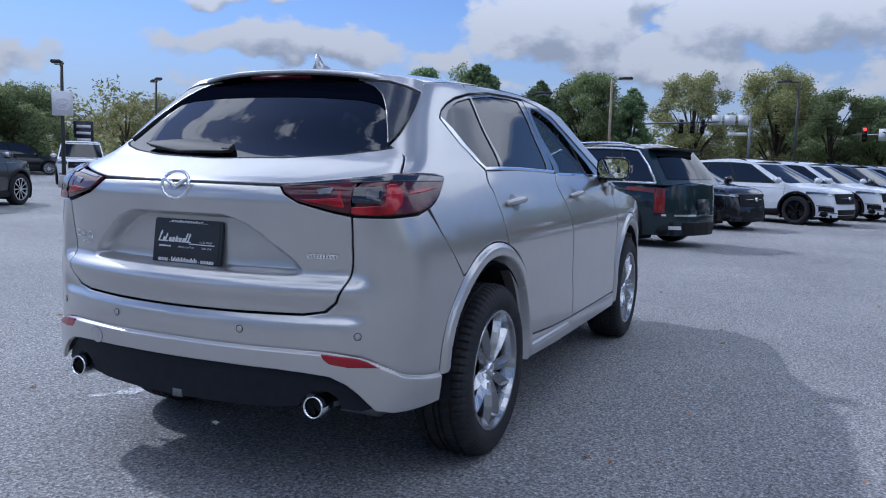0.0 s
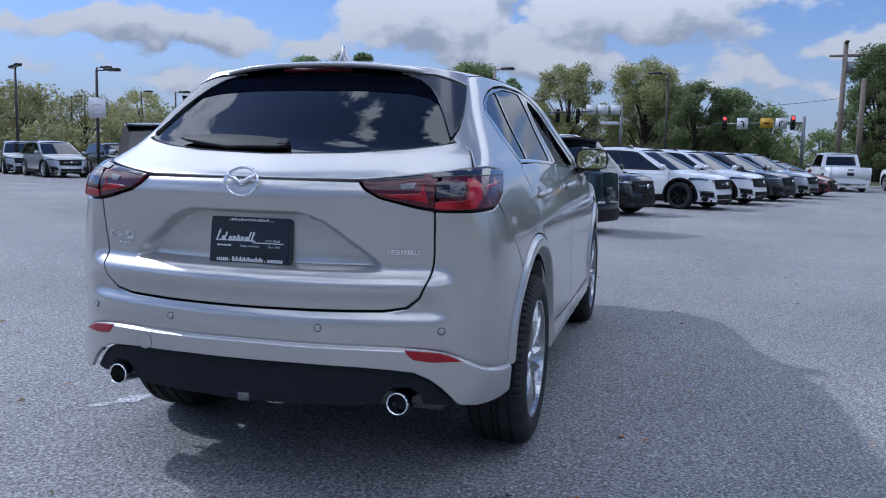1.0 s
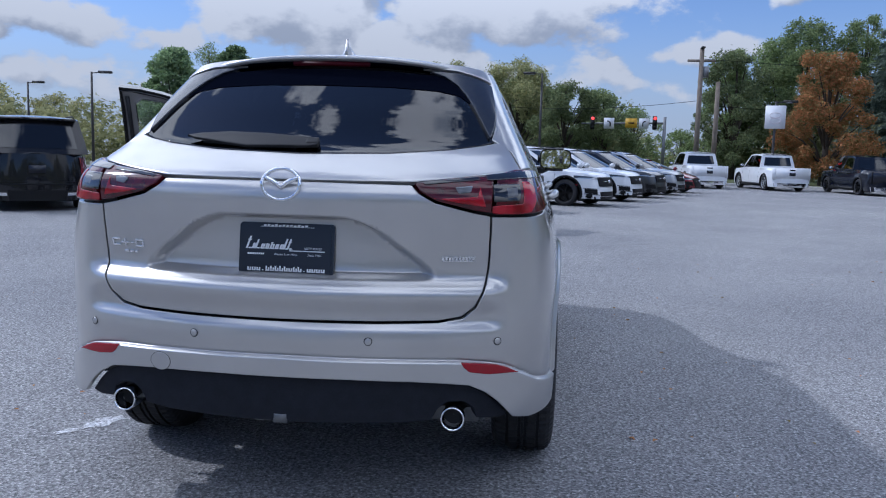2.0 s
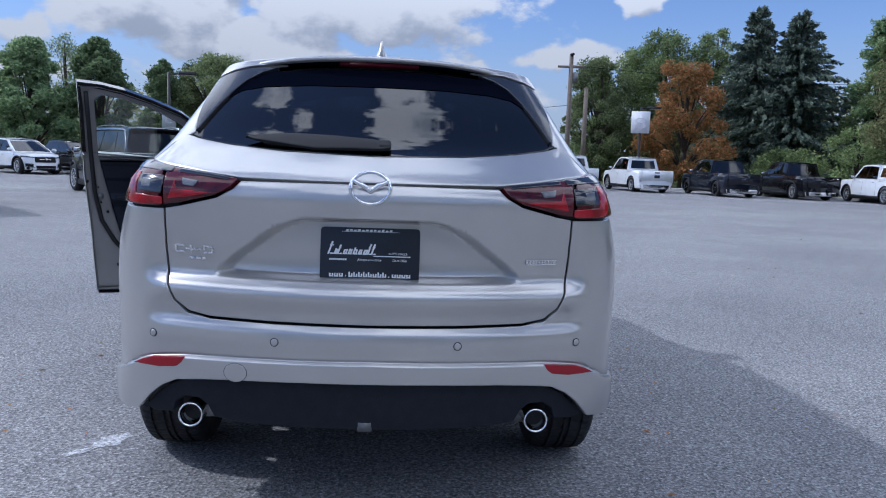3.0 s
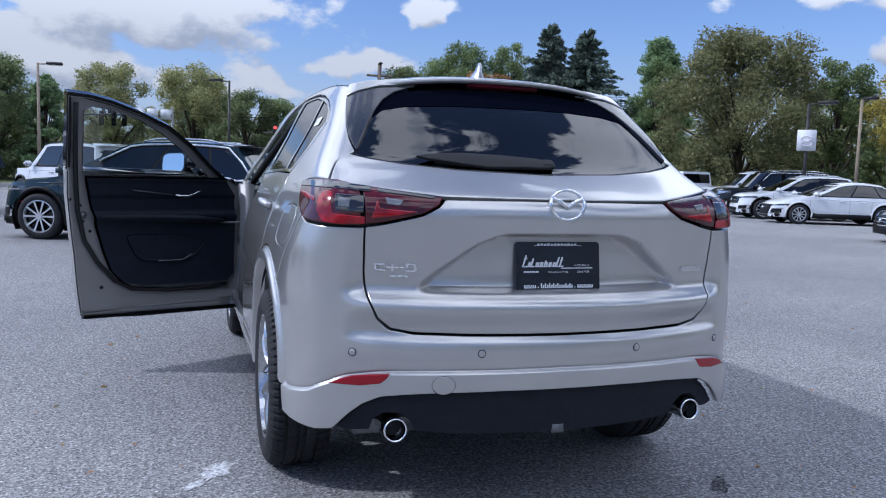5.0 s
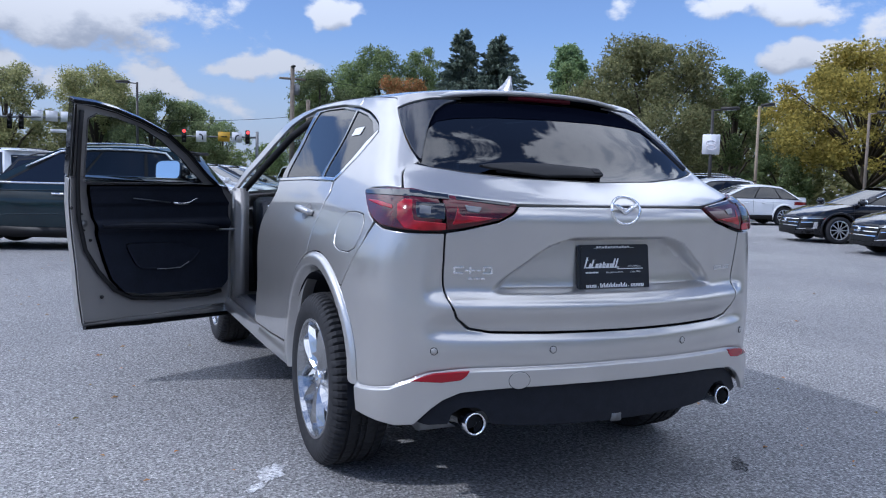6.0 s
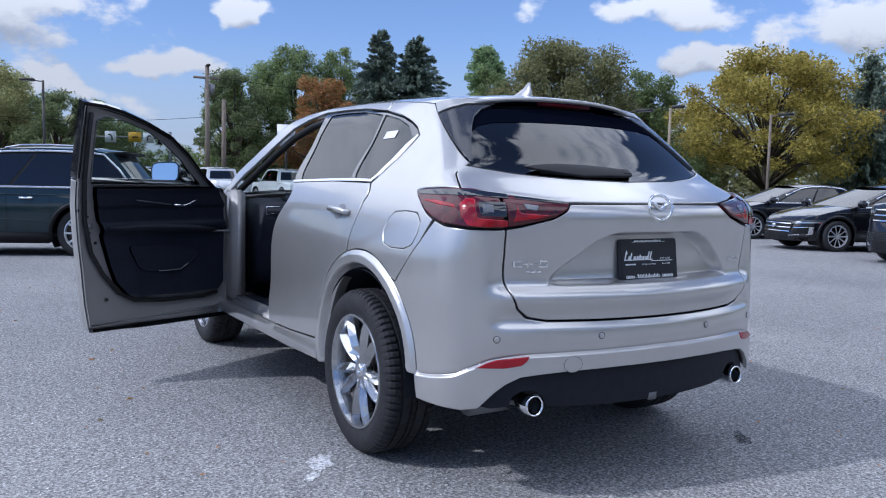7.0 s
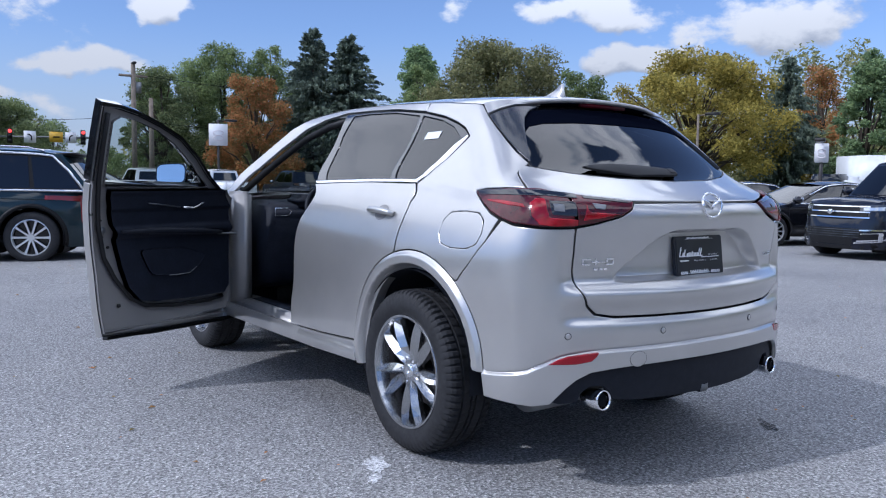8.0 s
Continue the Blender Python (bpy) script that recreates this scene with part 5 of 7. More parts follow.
def build_front_end():
    us = np.linspace(-1, 1, 25)
    def edge(y, z):
        return skin(solve_s(1, y, z), z)
    # windscreen
    rows = []
    for t in np.linspace(0, 1, 14):
        y = 2.665 + .765 * t
        E = edge(y, float(RAIL(y)))
        cz, cy = float(np.interp(t, [0, .5, 1], [1.630, 1.375, 1.100])), 2.67 + .93 * t
        rows.append([(u * (E[0] - .012), E[1] + (cy - E[1]) * (1 - u * u), E[2] - .006 + (cz - E[2]) * (1 - u * u)) for u in us])
    from_data("windscreen", [p for r in rows for p in r], [tuple(reversed(f)) for f in grid_faces(len(rows), len(us))], M_GLASS, hero)
    # bonnet
    rows = []
    for y, z in ((3.40, 1.085), (3.5, 1.072), (3.65, 1.057), (3.8, 1.037), (3.95, 1.014), (4.1, .987), (4.25, .948), (4.40, .902)):
        E = edge(y, z)
        rows.append([(u * (E[0] - .003), y + .11 * (1 - u * u), z + (.045 + .0 * y) * (1 - abs(u) ** 3) - .0) for u in us])
    from_data("bonnet", [p for r in rows for p in r], [tuple(reversed(f)) for f in grid_faces(len(rows), len(us))], M_PAINT, hero)
    # nose: bumper cover, grille, lamps
    rows = []
    for z, y in ((.90, 4.40), (.80, 4.43), (.65, 4.46), (.5, 4.47), (.38, 4.44), (.24, 4.34)):
        E = skin(solve_s(1, 4.36, z), z)
        rows.append([(u * E[0], 4.36 + (y - 4.36 + .10) * (1 - abs(u) ** 2.2), z + (.045 * (1 - abs(u) ** 3) if z > .85 else 0)) for u in us])
    nose = from_data("front_bumper", [p for r in rows for p in r], [tuple(reversed(f)) for f in grid_faces(len(rows), len(us))], M_PAINT, hero)
    part("grille", box((-.42, 4.50, .58), (.42, 4.575, .80), .02), M_GLOSSBLACK, nose)
    for sgn in (1, -1):
        part("headlamp", box((sgn * .48, 4.40, .74), (sgn * .78, 4.52, .83), .02), M_LENS, nose)
    # under-tray, wheel housings, inner lining of the body sides
    part("under_tray", box((-.60, .60, .27), (.60, 4.3, .36), .03), M_BLACK, hero)
    # two unseen blocks, added to stop sun leaking under the bumper into the shadow
    part("rear_liner", box((-.66, .29, .385), (.66, .64, .50), .02), M_SEAL, hero)
    part("rear_liner", box((-.80, .50, .36), (.80, .66, .50), .02), M_SEAL, hero)
    for cy in (AXLE_R, AXLE_F):
        for sgn in (1, -1):
            bm = bmesh.new()
            pts = arc(cy - .04, .40, .425, -6, 186, 30)
            a = [bm.verts.new((sgn * .885, y, z)) for y, z in pts]
            b = [bm.verts.new((sgn * .50, y, z)) for y, z in pts]
            for i in range(len(pts) - 1):
                bm.faces.new((a[i], a[i + 1], b[i + 1], b[i]))
            bm.faces.new(b)
            part("wheel_housing", bm, M_BLACK, hero)
    for sgn in (1, -1):
        lining = at_y((2.19, .42), (2.13, 1.19), (1.12, 1.20), (1.09, 1.23), (.97, 1.32), (.88, 1.42), (1.0, 1.49), (1.3, 1.56), (1.3, 1.575), (.87, 1.55), (.66, 1.37)) + at_x((.70, 1.24), (.735, 1.19), (.62, 1.12), (.50, .75)) + at_x((.62, .50)) + at_y((.45, .45), (.62, .78)) + at_y(*arc(*ARCH_R, .50, 125, 5, 12))
        sheet("side_lining", lining if sgn > 0 else flip(lining), M_SEAL, hero, off=-.022, step=.06, flange=0, edge=0, radius=0)
    back = [(0.0, .55)] + at_x((.60, .55), (.70, .70), (.70, 1.10), (.62, 1.21), (.3, 1.222)) + [(0.0, 1.22)]
    sheet("tailgate_lining", both(back), M_SEAL, hero, off=-.11, step=.04, flange=0, edge=0, radius=0)


build_front_end()


def build_cabin():
    part("cabin_floor", box((-.74, .5, .33), (.74, 3.35, .37), .01), M_CABIN, hero)
    part("load_floor", box((-.60, .42, .62), (.60, 1.30, .66), .01), M_CABIN, hero)
    rows = []
    us = np.linspace(-1, 1, 13)
    for y in np.linspace(.92, 2.62, 12):
        zr, zc = float(RAIL(y)), float(CROWN(y))
        x = float(skin(solve_s(1, y, zr), zr)[0]) - .05
        rows.append([(u * x, y, zr - .035 + (zc - zr) * (1 - abs(u) ** 2.4)) for u in us])
    from_data("headliner", [p for r in rows for p in r], grid_faces(len(rows), len(us)), varied("grey_headliner", (.12, .12, .125), .9, 200, .1), hero)
    # dashboard with hood, vents, wheel
    prof = [(3.36, .45), (3.36, 1.05), (3.22, 1.075), (3.0, 1.068), (2.90, 1.03), (2.875, .97), (2.90, .92), (2.95, .80), (3.02, .62), (3.10, .5)]
    bm = prism(prof, -.70, .70, lambda a, b, d: Vector((d, a, b)))
    bmesh.ops.bevel(bm, geom=list(bm.edges), offset=.02, segments=2, affect="EDGES")
    dash = part("dashboard", bm, M_CABIN, hero, "black soft-touch dashboard")
    bm = bmesh.new()
    bmesh.ops.create_cube(bm, size=1, matrix=Matrix.Translation((-.36, 2.93, 1.075)) @ Matrix.Diagonal((.36, .26, .08, 1)))
    bmesh.ops.bevel(bm, geom=list(bm.edges), offset=.03, segments=3, affect="EDGES")
    part("instrument_hood", bm, M_CABIN, dash)
    for x in (-.64, .64):
        rim = [Vector((x + a, 2.868 + abs(a) * .0, 1.005 + b)) for a, b in ((-.055, .022), (.035, .022), (.058, 0), (.035, -.026), (-.055, -.026))]
        bm = add_pipe(bmesh.new(), rim, .0035, 6, True)
        vent = part("air_vent_rim", bm, M_CHROME, dash, "bright rim of an air vent")
    bm = bmesh.new()
    tilt = Matrix.Translation((-.37, 2.70, 1.0)) @ pose(0, 0, 0, 66, 0, 0)
    add_pipe(bm, [tilt @ Vector((.183 * math.cos(2 * math.pi * k / 40), .183 * math.sin(2 * math.pi * k / 40), 0)) for k in range(40)], .016, 8, True)
    for q in (0, 180, 270):
        add_tube(bm, tilt @ Vector((0, 0, -.02)), tilt @ Vector((.18 * math.cos(radians(q)), .18 * math.sin(radians(q)), 0)), .022, .014)
    bmesh.ops.create_uvsphere(bm, u_segments=16, v_segments=8, radius=1, matrix=tilt @ Matrix.Diagonal((.075, .06, .03, 1)))
    part("steering_wheel", bm, M_LEATHER, hero, "black leather steering wheel")
    part("centre_console", box((-.13, 2.0, .37), (.13, 3.0, .72), .03), M_CABIN, hero)

    def seat(x, y, w):
        bm = box((x - w, y - .02, .50), (x + w, y + .50, .64), .05)
        s = part("seat_cushion", bm, M_LEATHER, hero, "black leather seat")
        m = Matrix.Translation((x, y, .60)) @ pose(0, 0, 0, 18, 0, 0)
        part("seat_back", box((-w, -.07, 0), (w, .07, .62), .05, m), M_LEATHER, s)
        part("headrest", box((-.13, -.05, .66), (.13, .05, .84), .04, m), M_LEATHER, s)
        part("seat_base", box((x - w * .8, y, .36), (x + w * .8, y + .45, .52), .02), M_CABIN, s)
    seat(-.37, 2.05, .25)
    seat(.37, 2.05, .25)
    bm = box((-.66, 1.18, .52), (.66, 1.66, .66), .05)
    bench = part("rear_bench", bm, M_LEATHER, hero, "black leather rear bench")
    m = Matrix.Translation((0, 1.20, .62)) @ pose(0, 0, 0, 16, 0, 0)
    part("bench_back", box((-.64, -.08, 0), (.64, .06, .60), .05, m), M_LEATHER, bench)
    for x in (-.40, 0, .40):
        part("headrest", box((x - .12, -.05, .61), (x + .12, .05, .76), .04, m), M_LEATHER, bench)
    # bare pillar and sill in the open doorway, and on the other side alike
    for sgn in (1, -1):
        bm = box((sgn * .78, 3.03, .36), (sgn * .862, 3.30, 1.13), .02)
        part("hinge_pillar", bm, M_PAINT_DARKER, hero, "bare darker silver door pillar")
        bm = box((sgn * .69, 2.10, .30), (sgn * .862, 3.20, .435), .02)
        sill = part("door_sill", bm, M_PAINT_DARKER, hero)
        part("sill_plate", box((sgn * .72, 2.2, .436), (sgn * .80, 3.0, .442), .002), M_CABIN, sill)
        bm = prism([(2.06, .40), (2.19, .40), (2.13, 1.19), (2.11, 1.57), (2.05, 1.57), (2.02, 1.19)], .04, .10, lambda a, b, d: Vector(skin(solve_s(1, a, b) * sgn, b)) + Vector((-sgn * d, 0, 0)))
        part("middle_pillar", bm, M_CABIN, hero)
        bm = bmesh.new()
        add_pipe(bm, [Vector(skin(solve_s(1, y, z) * sgn, z)) + Vector((-sgn * .045, 0, -.02)) for y, z in ((2.15, 1.57), (2.35, 1.545), (2.6, 1.48), (2.8, 1.385), (3.0, 1.27), (3.2, 1.14))], .022, 8)
        part("door_weatherstrip", bm, M_SEAL, hero)
    part("check_strap", tube((-.83, 3.10, .86), (-.98, 3.12, .86), .007), M_STEEL, hero)


build_cabin()

# ---- other parked vehicles ----
M_TRIM = principled("car_black_trim", (0.009, 0.009, 0.010), 0.5, spec=0.25)
M_CAR_GLASS = tinted_glass("car_glass", (0.05, 0.06, 0.06))
M_HEAD = principled("headlamp_lens", (0.06, 0.065, 0.075), 0.10, 0.2, coat=1.0)
M_TAIL = principled("tail_lamp_lens", (0.22, 0.006, 0.01), 0.15, coat=1.0)
M_RIM_BRIGHT = principled("bright_rim", (0.72, 0.73, 0.75), 0.28, 0.7)
M_RIM_BLACK = principled("black_rim", (0.012, 0.012, 0.013), 0.25, 0.3, coat=0.5)
WHEELS = {}


def wheel_meshes(r, style):
    """Shared meshes of a plain road wheel: tyre and spoked rim."""
    key = (round(r, 3), style)
    if key in WHEELS:
        return WHEELS[key]
    rim, w2 = r * .70, .118
    bm = lathe([(w2 - .004, rim), (w2 + .010, rim + .03), (w2 + .004, r - .03), (w2 - .025, r), (-w2 + .025, r), (-w2, r - .03), (-w2, rim)], 40)
    bmesh.ops.recalc_face_normals(bm, faces=bm.faces)
    ty = part("tyre", bm, M_RUBBER)
    bm = bmesh.new()
    add_lathe(bm, [(w2 - .002, rim + .004), (w2 + .002, rim - .008), (w2 - .04, rim - .02), (w2 - .075, rim - .03), (w2 - .075, .01)], 40)
    n = 5 if style == "black5" else 10
    for k in range(n):
        q = 2 * math.pi * k / n
        half = .030 if n == 5 else .019
        rows = []
        for rr, h, x in ((.04, half, w2 - .02), (rim * .6, half * .9, w2 - .012), (rim - .012, half * 1.25, w2 - .006)):
            c, s_ = math.cos(q), math.sin(q)
            rows.append([bm.verts.new((xx, rr * c - t * s_, rr * s_ + t * c)) for t, xx in ((-h, x - .035), (-h * .8, x), (h * .8, x), (h, x - .035))])
        for a, b in zip(rows, rows[1:]):
            for j in range(3):
                bm.faces.new((a[j], b[j], b[j + 1], a[j + 1]))
    add_lathe(bm, [(w2 - .012, .001), (w2 - .012, .05), (w2 - .06, .06)], 20)
    bmesh.ops.recalc_face_normals(bm, faces=bm.faces)
    rm = part("rim", bm, [M_RIM_BRIGHT if style == "bright" else M_RIM_BLACK, M_RIM_BLACK], smooth=False)
    for f in rm.data.polygons:
        if f.center.x < w2 - .045 or (math.hypot(f.center.y, f.center.z) < rim - .03 and abs(f.normal.x) < .3):
            f.material_index = 1
    WHEELS[key] = (ty.data, rm.data)
    bpy.data.objects.remove(ty); bpy.data.objects.remove(rm)
    return WHEELS[key]


KINDS = {
    # length, width, wheelbase, front overhang, belt, roof, bonnet front, cowl y, screen top y, tail top y, tail base y, wheel radius, tumble
    "crossover": (4.86, 1.94, 2.86, .94, 1.06, 1.67, .93, 3.60, 2.50, .66, .20, .38, .73),
    "suv": (5.20, 2.04, 3.07, .95, 1.18, 1.90, 1.10, 3.75, 3.12, .38, .12, .40, .78),
    "long_suv": (5.70, 2.06, 3.40, .97, 1.18, 1.91, 1.10, 4.20, 3.55, .40, .12, .40, .78),
    "sedan": (4.90, 1.85, 2.83, .95, .96, 1.45, .76, 3.62, 2.50, 1.15, .45, .34, .68),
    "pickup": (5.90, 2.03, 3.70, .98, 1.22, 1.94, 1.12, 4.42, 3.75, 2.15, 1.98, .40, .78),
}


def patch(f, nu, nv):
    V = [f(u, v) for u in np.linspace(0, 1, nu) for v in np.linspace(0, 1, nv)]
    return V, grid_faces(nu, nv)


def outward(V, F, centre):
    """The faces turned so that they look away from a centre."""
    a, b, c = (Vector(V[k]) for k in F[len(F) // 2][:3])
    return F if (b - a).cross(c - a).dot(a - Vector(centre)) > 0 else [tuple(reversed(f)) for f in F]


def zt_front(line, length):
    return float(line(length - .3))


def vehicle(kind, wheel, at, heading, paint, name, label, category, rim="bright", group="", rails=True, cap=None, trim=None, chrome=False):
    """A parked road vehicle. wheel names the wheel ("lr", "rf" ...) that stands at the place given."""
    L, W, wb, fo, belt, roof, nose, cowl, screen, tail, tailb, R, tumble = KINDS[kind]
    ro = L - wb - fo
    rear_y, front_y = ro, ro + wb
    hx, hy = heading
    n = math.hypot(hx, hy); hx, hy = hx / n, hy / n
    turn = math.degrees(math.atan2(-hx, hy))
    lx = (-.5 if wheel[0] == "l" else .5) * (W - .26)
    ly = rear_y if wheel[1] == "r" else front_y
    ox, oy = at[0] - (hy * lx + hx * ly), at[1] - (-hx * lx + hy * ly)
    cx, cy = ox + hx * L / 2, oy + hy * L / 2
    car = thing(name, (ox, oy, ground_z(cx, cy)), label, category, group, turn)
    W2 = W / 2
    trim = trim or M_TRIM
    pick = kind == "pickup"
    top_line = curve([(0, belt - .02), (tailb if not pick else .3, belt), (cowl - .05, belt - .01), (cowl + .25, belt - .06), (L - .35, nose), (L - .05, nose - .12), (L, nose - .2)] if not (kind == "sedan") else
                     [(0, belt - .05), (.10, belt + .06), (tailb, belt + .05), (1.2, belt), (cowl - .05, belt - .01), (cowl + .25, belt - .05), (L - .40, nose), (L - .05, nose - .12), (L, nose - .2)])
    girth = curve([(.22, .93), (.38, .985), (.55, 1.0), (.78, 1.0), (.92, .985), (1.22, .955)])

    blunt = 36 if pick else 7 if kind in ("suv", "long_suv") else 5
    rake = .06 if pick else .13

    def plan(y):
        t = np.clip(abs(2 * y / L - 1), 0, 1)
        return (1 - t ** blunt) ** (1 / 3.2)

    # body sides and ends: an upright skin round the plan, arches cut out
    per = [i / 150 for i in range(151)]
    ys = [L * .5 * (1 - math.cos(math.pi * p)) for p in per]
    ys = sorted(set([round(y, 4) for y in ys] + [rear_y + d for d in (-.5, -.44, .44, .5)] + [front_y + d for d in (-.5, -.44, .44, .5)]))
    zs = np.linspace(0, 1, 13)
    AR = R + .075
    V, F = [], []
    for sg in (1, -1):
        base = len(V)
        for y in ys:
            zt = float(top_line(y))
            for q in zs:
                z = .23 + (zt - .23) * q
                x = W2 * float(girth(z)) * float(plan(y)) * (1 - .035 * q ** 6)
                lean = (rake * q ** 2 if y > L * .7 else -.05 * q ** 2 if y < L * .3 else 0) * (abs(2 * y / L - 1) ** 6)
                V.append((sg * max(x, 0), y - lean, z))
        m = len(zs)
        for i in range(len(ys) - 1):
            for j in range(m - 1):
                a = base + i * m + j
                ids = (a, a + m, a + m + 1, a + 1)
                c = [sum(V[k][d] for k in ids) / 4 for d in (1, 2)]
                if min(math.hypot(c[0] - yy, c[1] - R) for yy in (rear_y, front_y)) < AR:
                    continue
                F.append(ids if sg < 0 else tuple(reversed(ids)))
    def side_x(y, z):
        q = np.clip((z - .23) / (float(top_line(y)) - .23), 0, 1)
        return W2 * float(girth(z)) * float(plan(y)) * (1 - .035 * q ** 6)

    def body_lines():
        """A raised shoulder crease, lower door crease and side marker on each flank."""
        for sg in (1, -1):
            for lift, y0, y1, r in ((-.13, .5, L - .9, .012), (-.50, rear_y + AR + .1, front_y - AR - .1, .010)):
                line = [(sg * (side_x(y, belt + lift) - r * .45), y, belt + lift + .03 * math.sin(math.pi * (y - y0) / (y1 - y0))) for y in np.linspace(y0, y1, 16)]
                part("body_crease", add_pipe(bmesh.new(), line, r, 6), paint, car)
            y = L - .62
            part("side_marker", box((sg * (side_x(y, .62) - .02), y - .07, .60), (sg * (side_x(y, .62) + .006), y + .07, .63), .004), M_TAIL, car)

    body = from_data("body", V, F, paint, car)
    if kind in ("crossover", "suv", "long_suv", "sedan"):
        body_lines()
    # bonnet, shoulder deck and boot lid in one sweep over the top line
    bed0, bed1 = (.07, 1.90) if pick else (0, 0)
    us = np.linspace(-1, 1, 9)
    deck = []
    dy = [y for y in ys if not pick or y > bed1]
    for y in dy:
        zt = float(top_line(y)); x = W2 * float(girth(zt)) * float(plan(y)) * .965
        lean = (rake if y > L * .7 else -.05 if y < L * .3 else 0) * (abs(2 * y / L - 1) ** 6)
        deck += [(u * x, y - lean, zt + (.05 if y > cowl else .03) * (1 - abs(u) ** 2.5)) for u in us]
    from_data("bonnet", deck, grid_faces(len(dy), 9), paint, car)
    # cabin: side, screen, tail and roof patches
    wbelt, wroof = W2 * .925, W2 * tumble
    roof_line = curve([(tail, roof - .06), (tail + .4, roof - .015), ((tail + screen) / 2, roof), (screen - .3, roof - .02), (screen, roof - .07)])

    def y_front(v): return cowl + (screen - cowl) * v - .10 * math.sin(math.pi * v) * .0
    def y_rear(v): return tailb + (tail - tailb) * v
    def half(v): return wbelt + (wroof - wbelt) * (v ** 1.15)
    def z_at(y, v): return belt - .015 + (float(roof_line(min(max(y, tail), screen))) - belt + .015) * v

    def side(sg, out=0.0):
        def f(u, v):
            y = y_rear(v) + (y_front(v) - y_rear(v)) * u
            return (sg * (half(v) + out), y, z_at(y, v))
        return f

    def front(out=0.0):
        def f(u, v):
            a = 2 * u - 1
            y = y_front(v)
            return (a * half(v), y + .13 * (1 - a * a) + out, z_at(y, v) + out * .8)
        return f

    def rear(out=0.0):
        def f(u, v):
            a = 2 * u - 1
            y = y_rear(v)
            return (a * half(v), y - .07 * (1 - a * a) - out, z_at(y, v) + out * .5)
        return f

    V, F = [], []
    for f, nu, nv, rev in ((side(1), 12, 7, False), (side(-1), 12, 7, True), (front(), 9, 7, False), (rear(), 9, 7, True)):
        v, g = patch(f, nu, nv)
        b = len(V)
        V += v
        F += [tuple(b + k for k in (reversed(q) if not rev else q)) for q in g]
    rows = []
    for y in np.linspace(tail, screen, 14):
        a = (y - tail) / (screen - tail)
        bulge = .13 * ease(.8, 1, a) - .07 * ease(.2, 0, a)
        rows += [(u * wroof, y + bulge * (1 - u * u), float(roof_line(y)) + .045 * (1 - abs(u) ** 2.6)) for u in us]
    b = len(V); V += rows
    F += [tuple(b + k for k in reversed(q)) for q in grid_faces(14, 9)]
    from_data("cabin", V, F, paint, car)

    def wrap(nm, a0, a1, low, high, end, mat, out=.010, deep=.03):
        """A piece that follows the rounded end of the body: low and high are heights at a0 and a1 of the half width."""
        def spot(u, v, o):
            a = a0 + (a1 - a0) * u
            t = (1 - abs(a) ** 3.2) ** (1 / blunt)
            z = (low[0] + (low[1] - low[0]) * u) * (1 - v) + (high[0] + (high[1] - high[0]) * u) * v
            q = np.clip((z - .23) / (float(top_line(L - .2 if end > 0 else .1)) - .23), 0, 1)
            y = L / 2 * (1 + end * t) - end * ((rake if end > 0 else .05) * q ** 2 * t ** 6) + end * o
            return (W2 * a * float(girth(z)) * (1 + .4 * max(o, 0)), y, z)
        V_, F_ = patch(lambda u, v: spot(u, v, out), 9, 4)
        W_, G_ = patch(lambda u, v: spot(u, v, -deep), 9, 4)
        n_ = len(V_)
        F_ = outward(V_, F_, (0, L / 2, .6))
        rim_ = [i * 4 for i in range(9)] + [32 + j for j in range(1, 4)] + [i * 4 + 3 for i in reversed(range(8))] + [2, 1]
        F_ = list(F_) + [(rim_[k], rim_[(k + 1) % len(rim_)], rim_[(k + 1) % len(rim_)] + n_, rim_[k] + n_) for k in range(len(rim_))]
        return from_data(nm, V_ + W_, F_, mat, car, smooth=False)

    side_panes = [(.06, .47), (.50, .90)] if pick else [(.045, .235), (.255, .565), (.585, .905)]
    for sg in (1, -1):
        for u0, u1 in side_panes:
            V_, F_ = patch(lambda u, v: side(sg, .006)(u0 + (u1 - u0) * u, .10 + .76 * v), 6, 5)
            from_data("side_window", V_, outward(V_, F_, (0, L / 2, belt)), M_CAR_GLASS, car)
        V_, F_ = patch(lambda u, v: side(sg, .003)(.03 + .90 * u, .06 + .84 * v), 10, 5)
        from_data("window_band", V_, F_, M_TRIM, car)
        line = [side(sg, .010)(u, .045) for u in np.linspace(.03, .95, 10)]
        part("belt_trim", add_pipe(bmesh.new(), line, .021 if chrome else .011, 6), M_CHROME if chrome else trim, car)
        if chrome:
            line = [side(sg, .010)(u, .93) for u in np.linspace(.08, .93, 10)] + [side(sg, .010)(.955, .5)]
            part("window_trim", add_pipe(bmesh.new(), [side(sg, .010)(.03, .045), side(sg, .01)(.035, .55)] + line, .021, 6), M_CHROME, car)
        # sill cladding, arch rings, door seams, handles, mirror
        part("sill_cladding", box((sg * (W2 * .95), rear_y + AR, .22), (sg * (W2 * 1.005), front_y - AR, .40), .02), trim, car)
        for yy in (rear_y, front_y):
            ring = [(sg * W2 * float(girth(R + AR * math.sin(a))) * float(plan(yy + AR * math.cos(a))) * 1.003, yy + (AR + .012) * math.cos(a), R + (AR + .012) * math.sin(a)) for a in np.linspace(-.25, math.pi + .25, 26)]
            part("arch_trim", add_pipe(bmesh.new(), ring, .034, 6), trim if kind != "sedan" else paint, car)
            bm = bmesh.new()
            pts = [(yy + (AR + .02) * math.cos(a), R + (AR + .02) * math.sin(a)) for a in np.linspace(-.5, math.pi + .5, 20)]
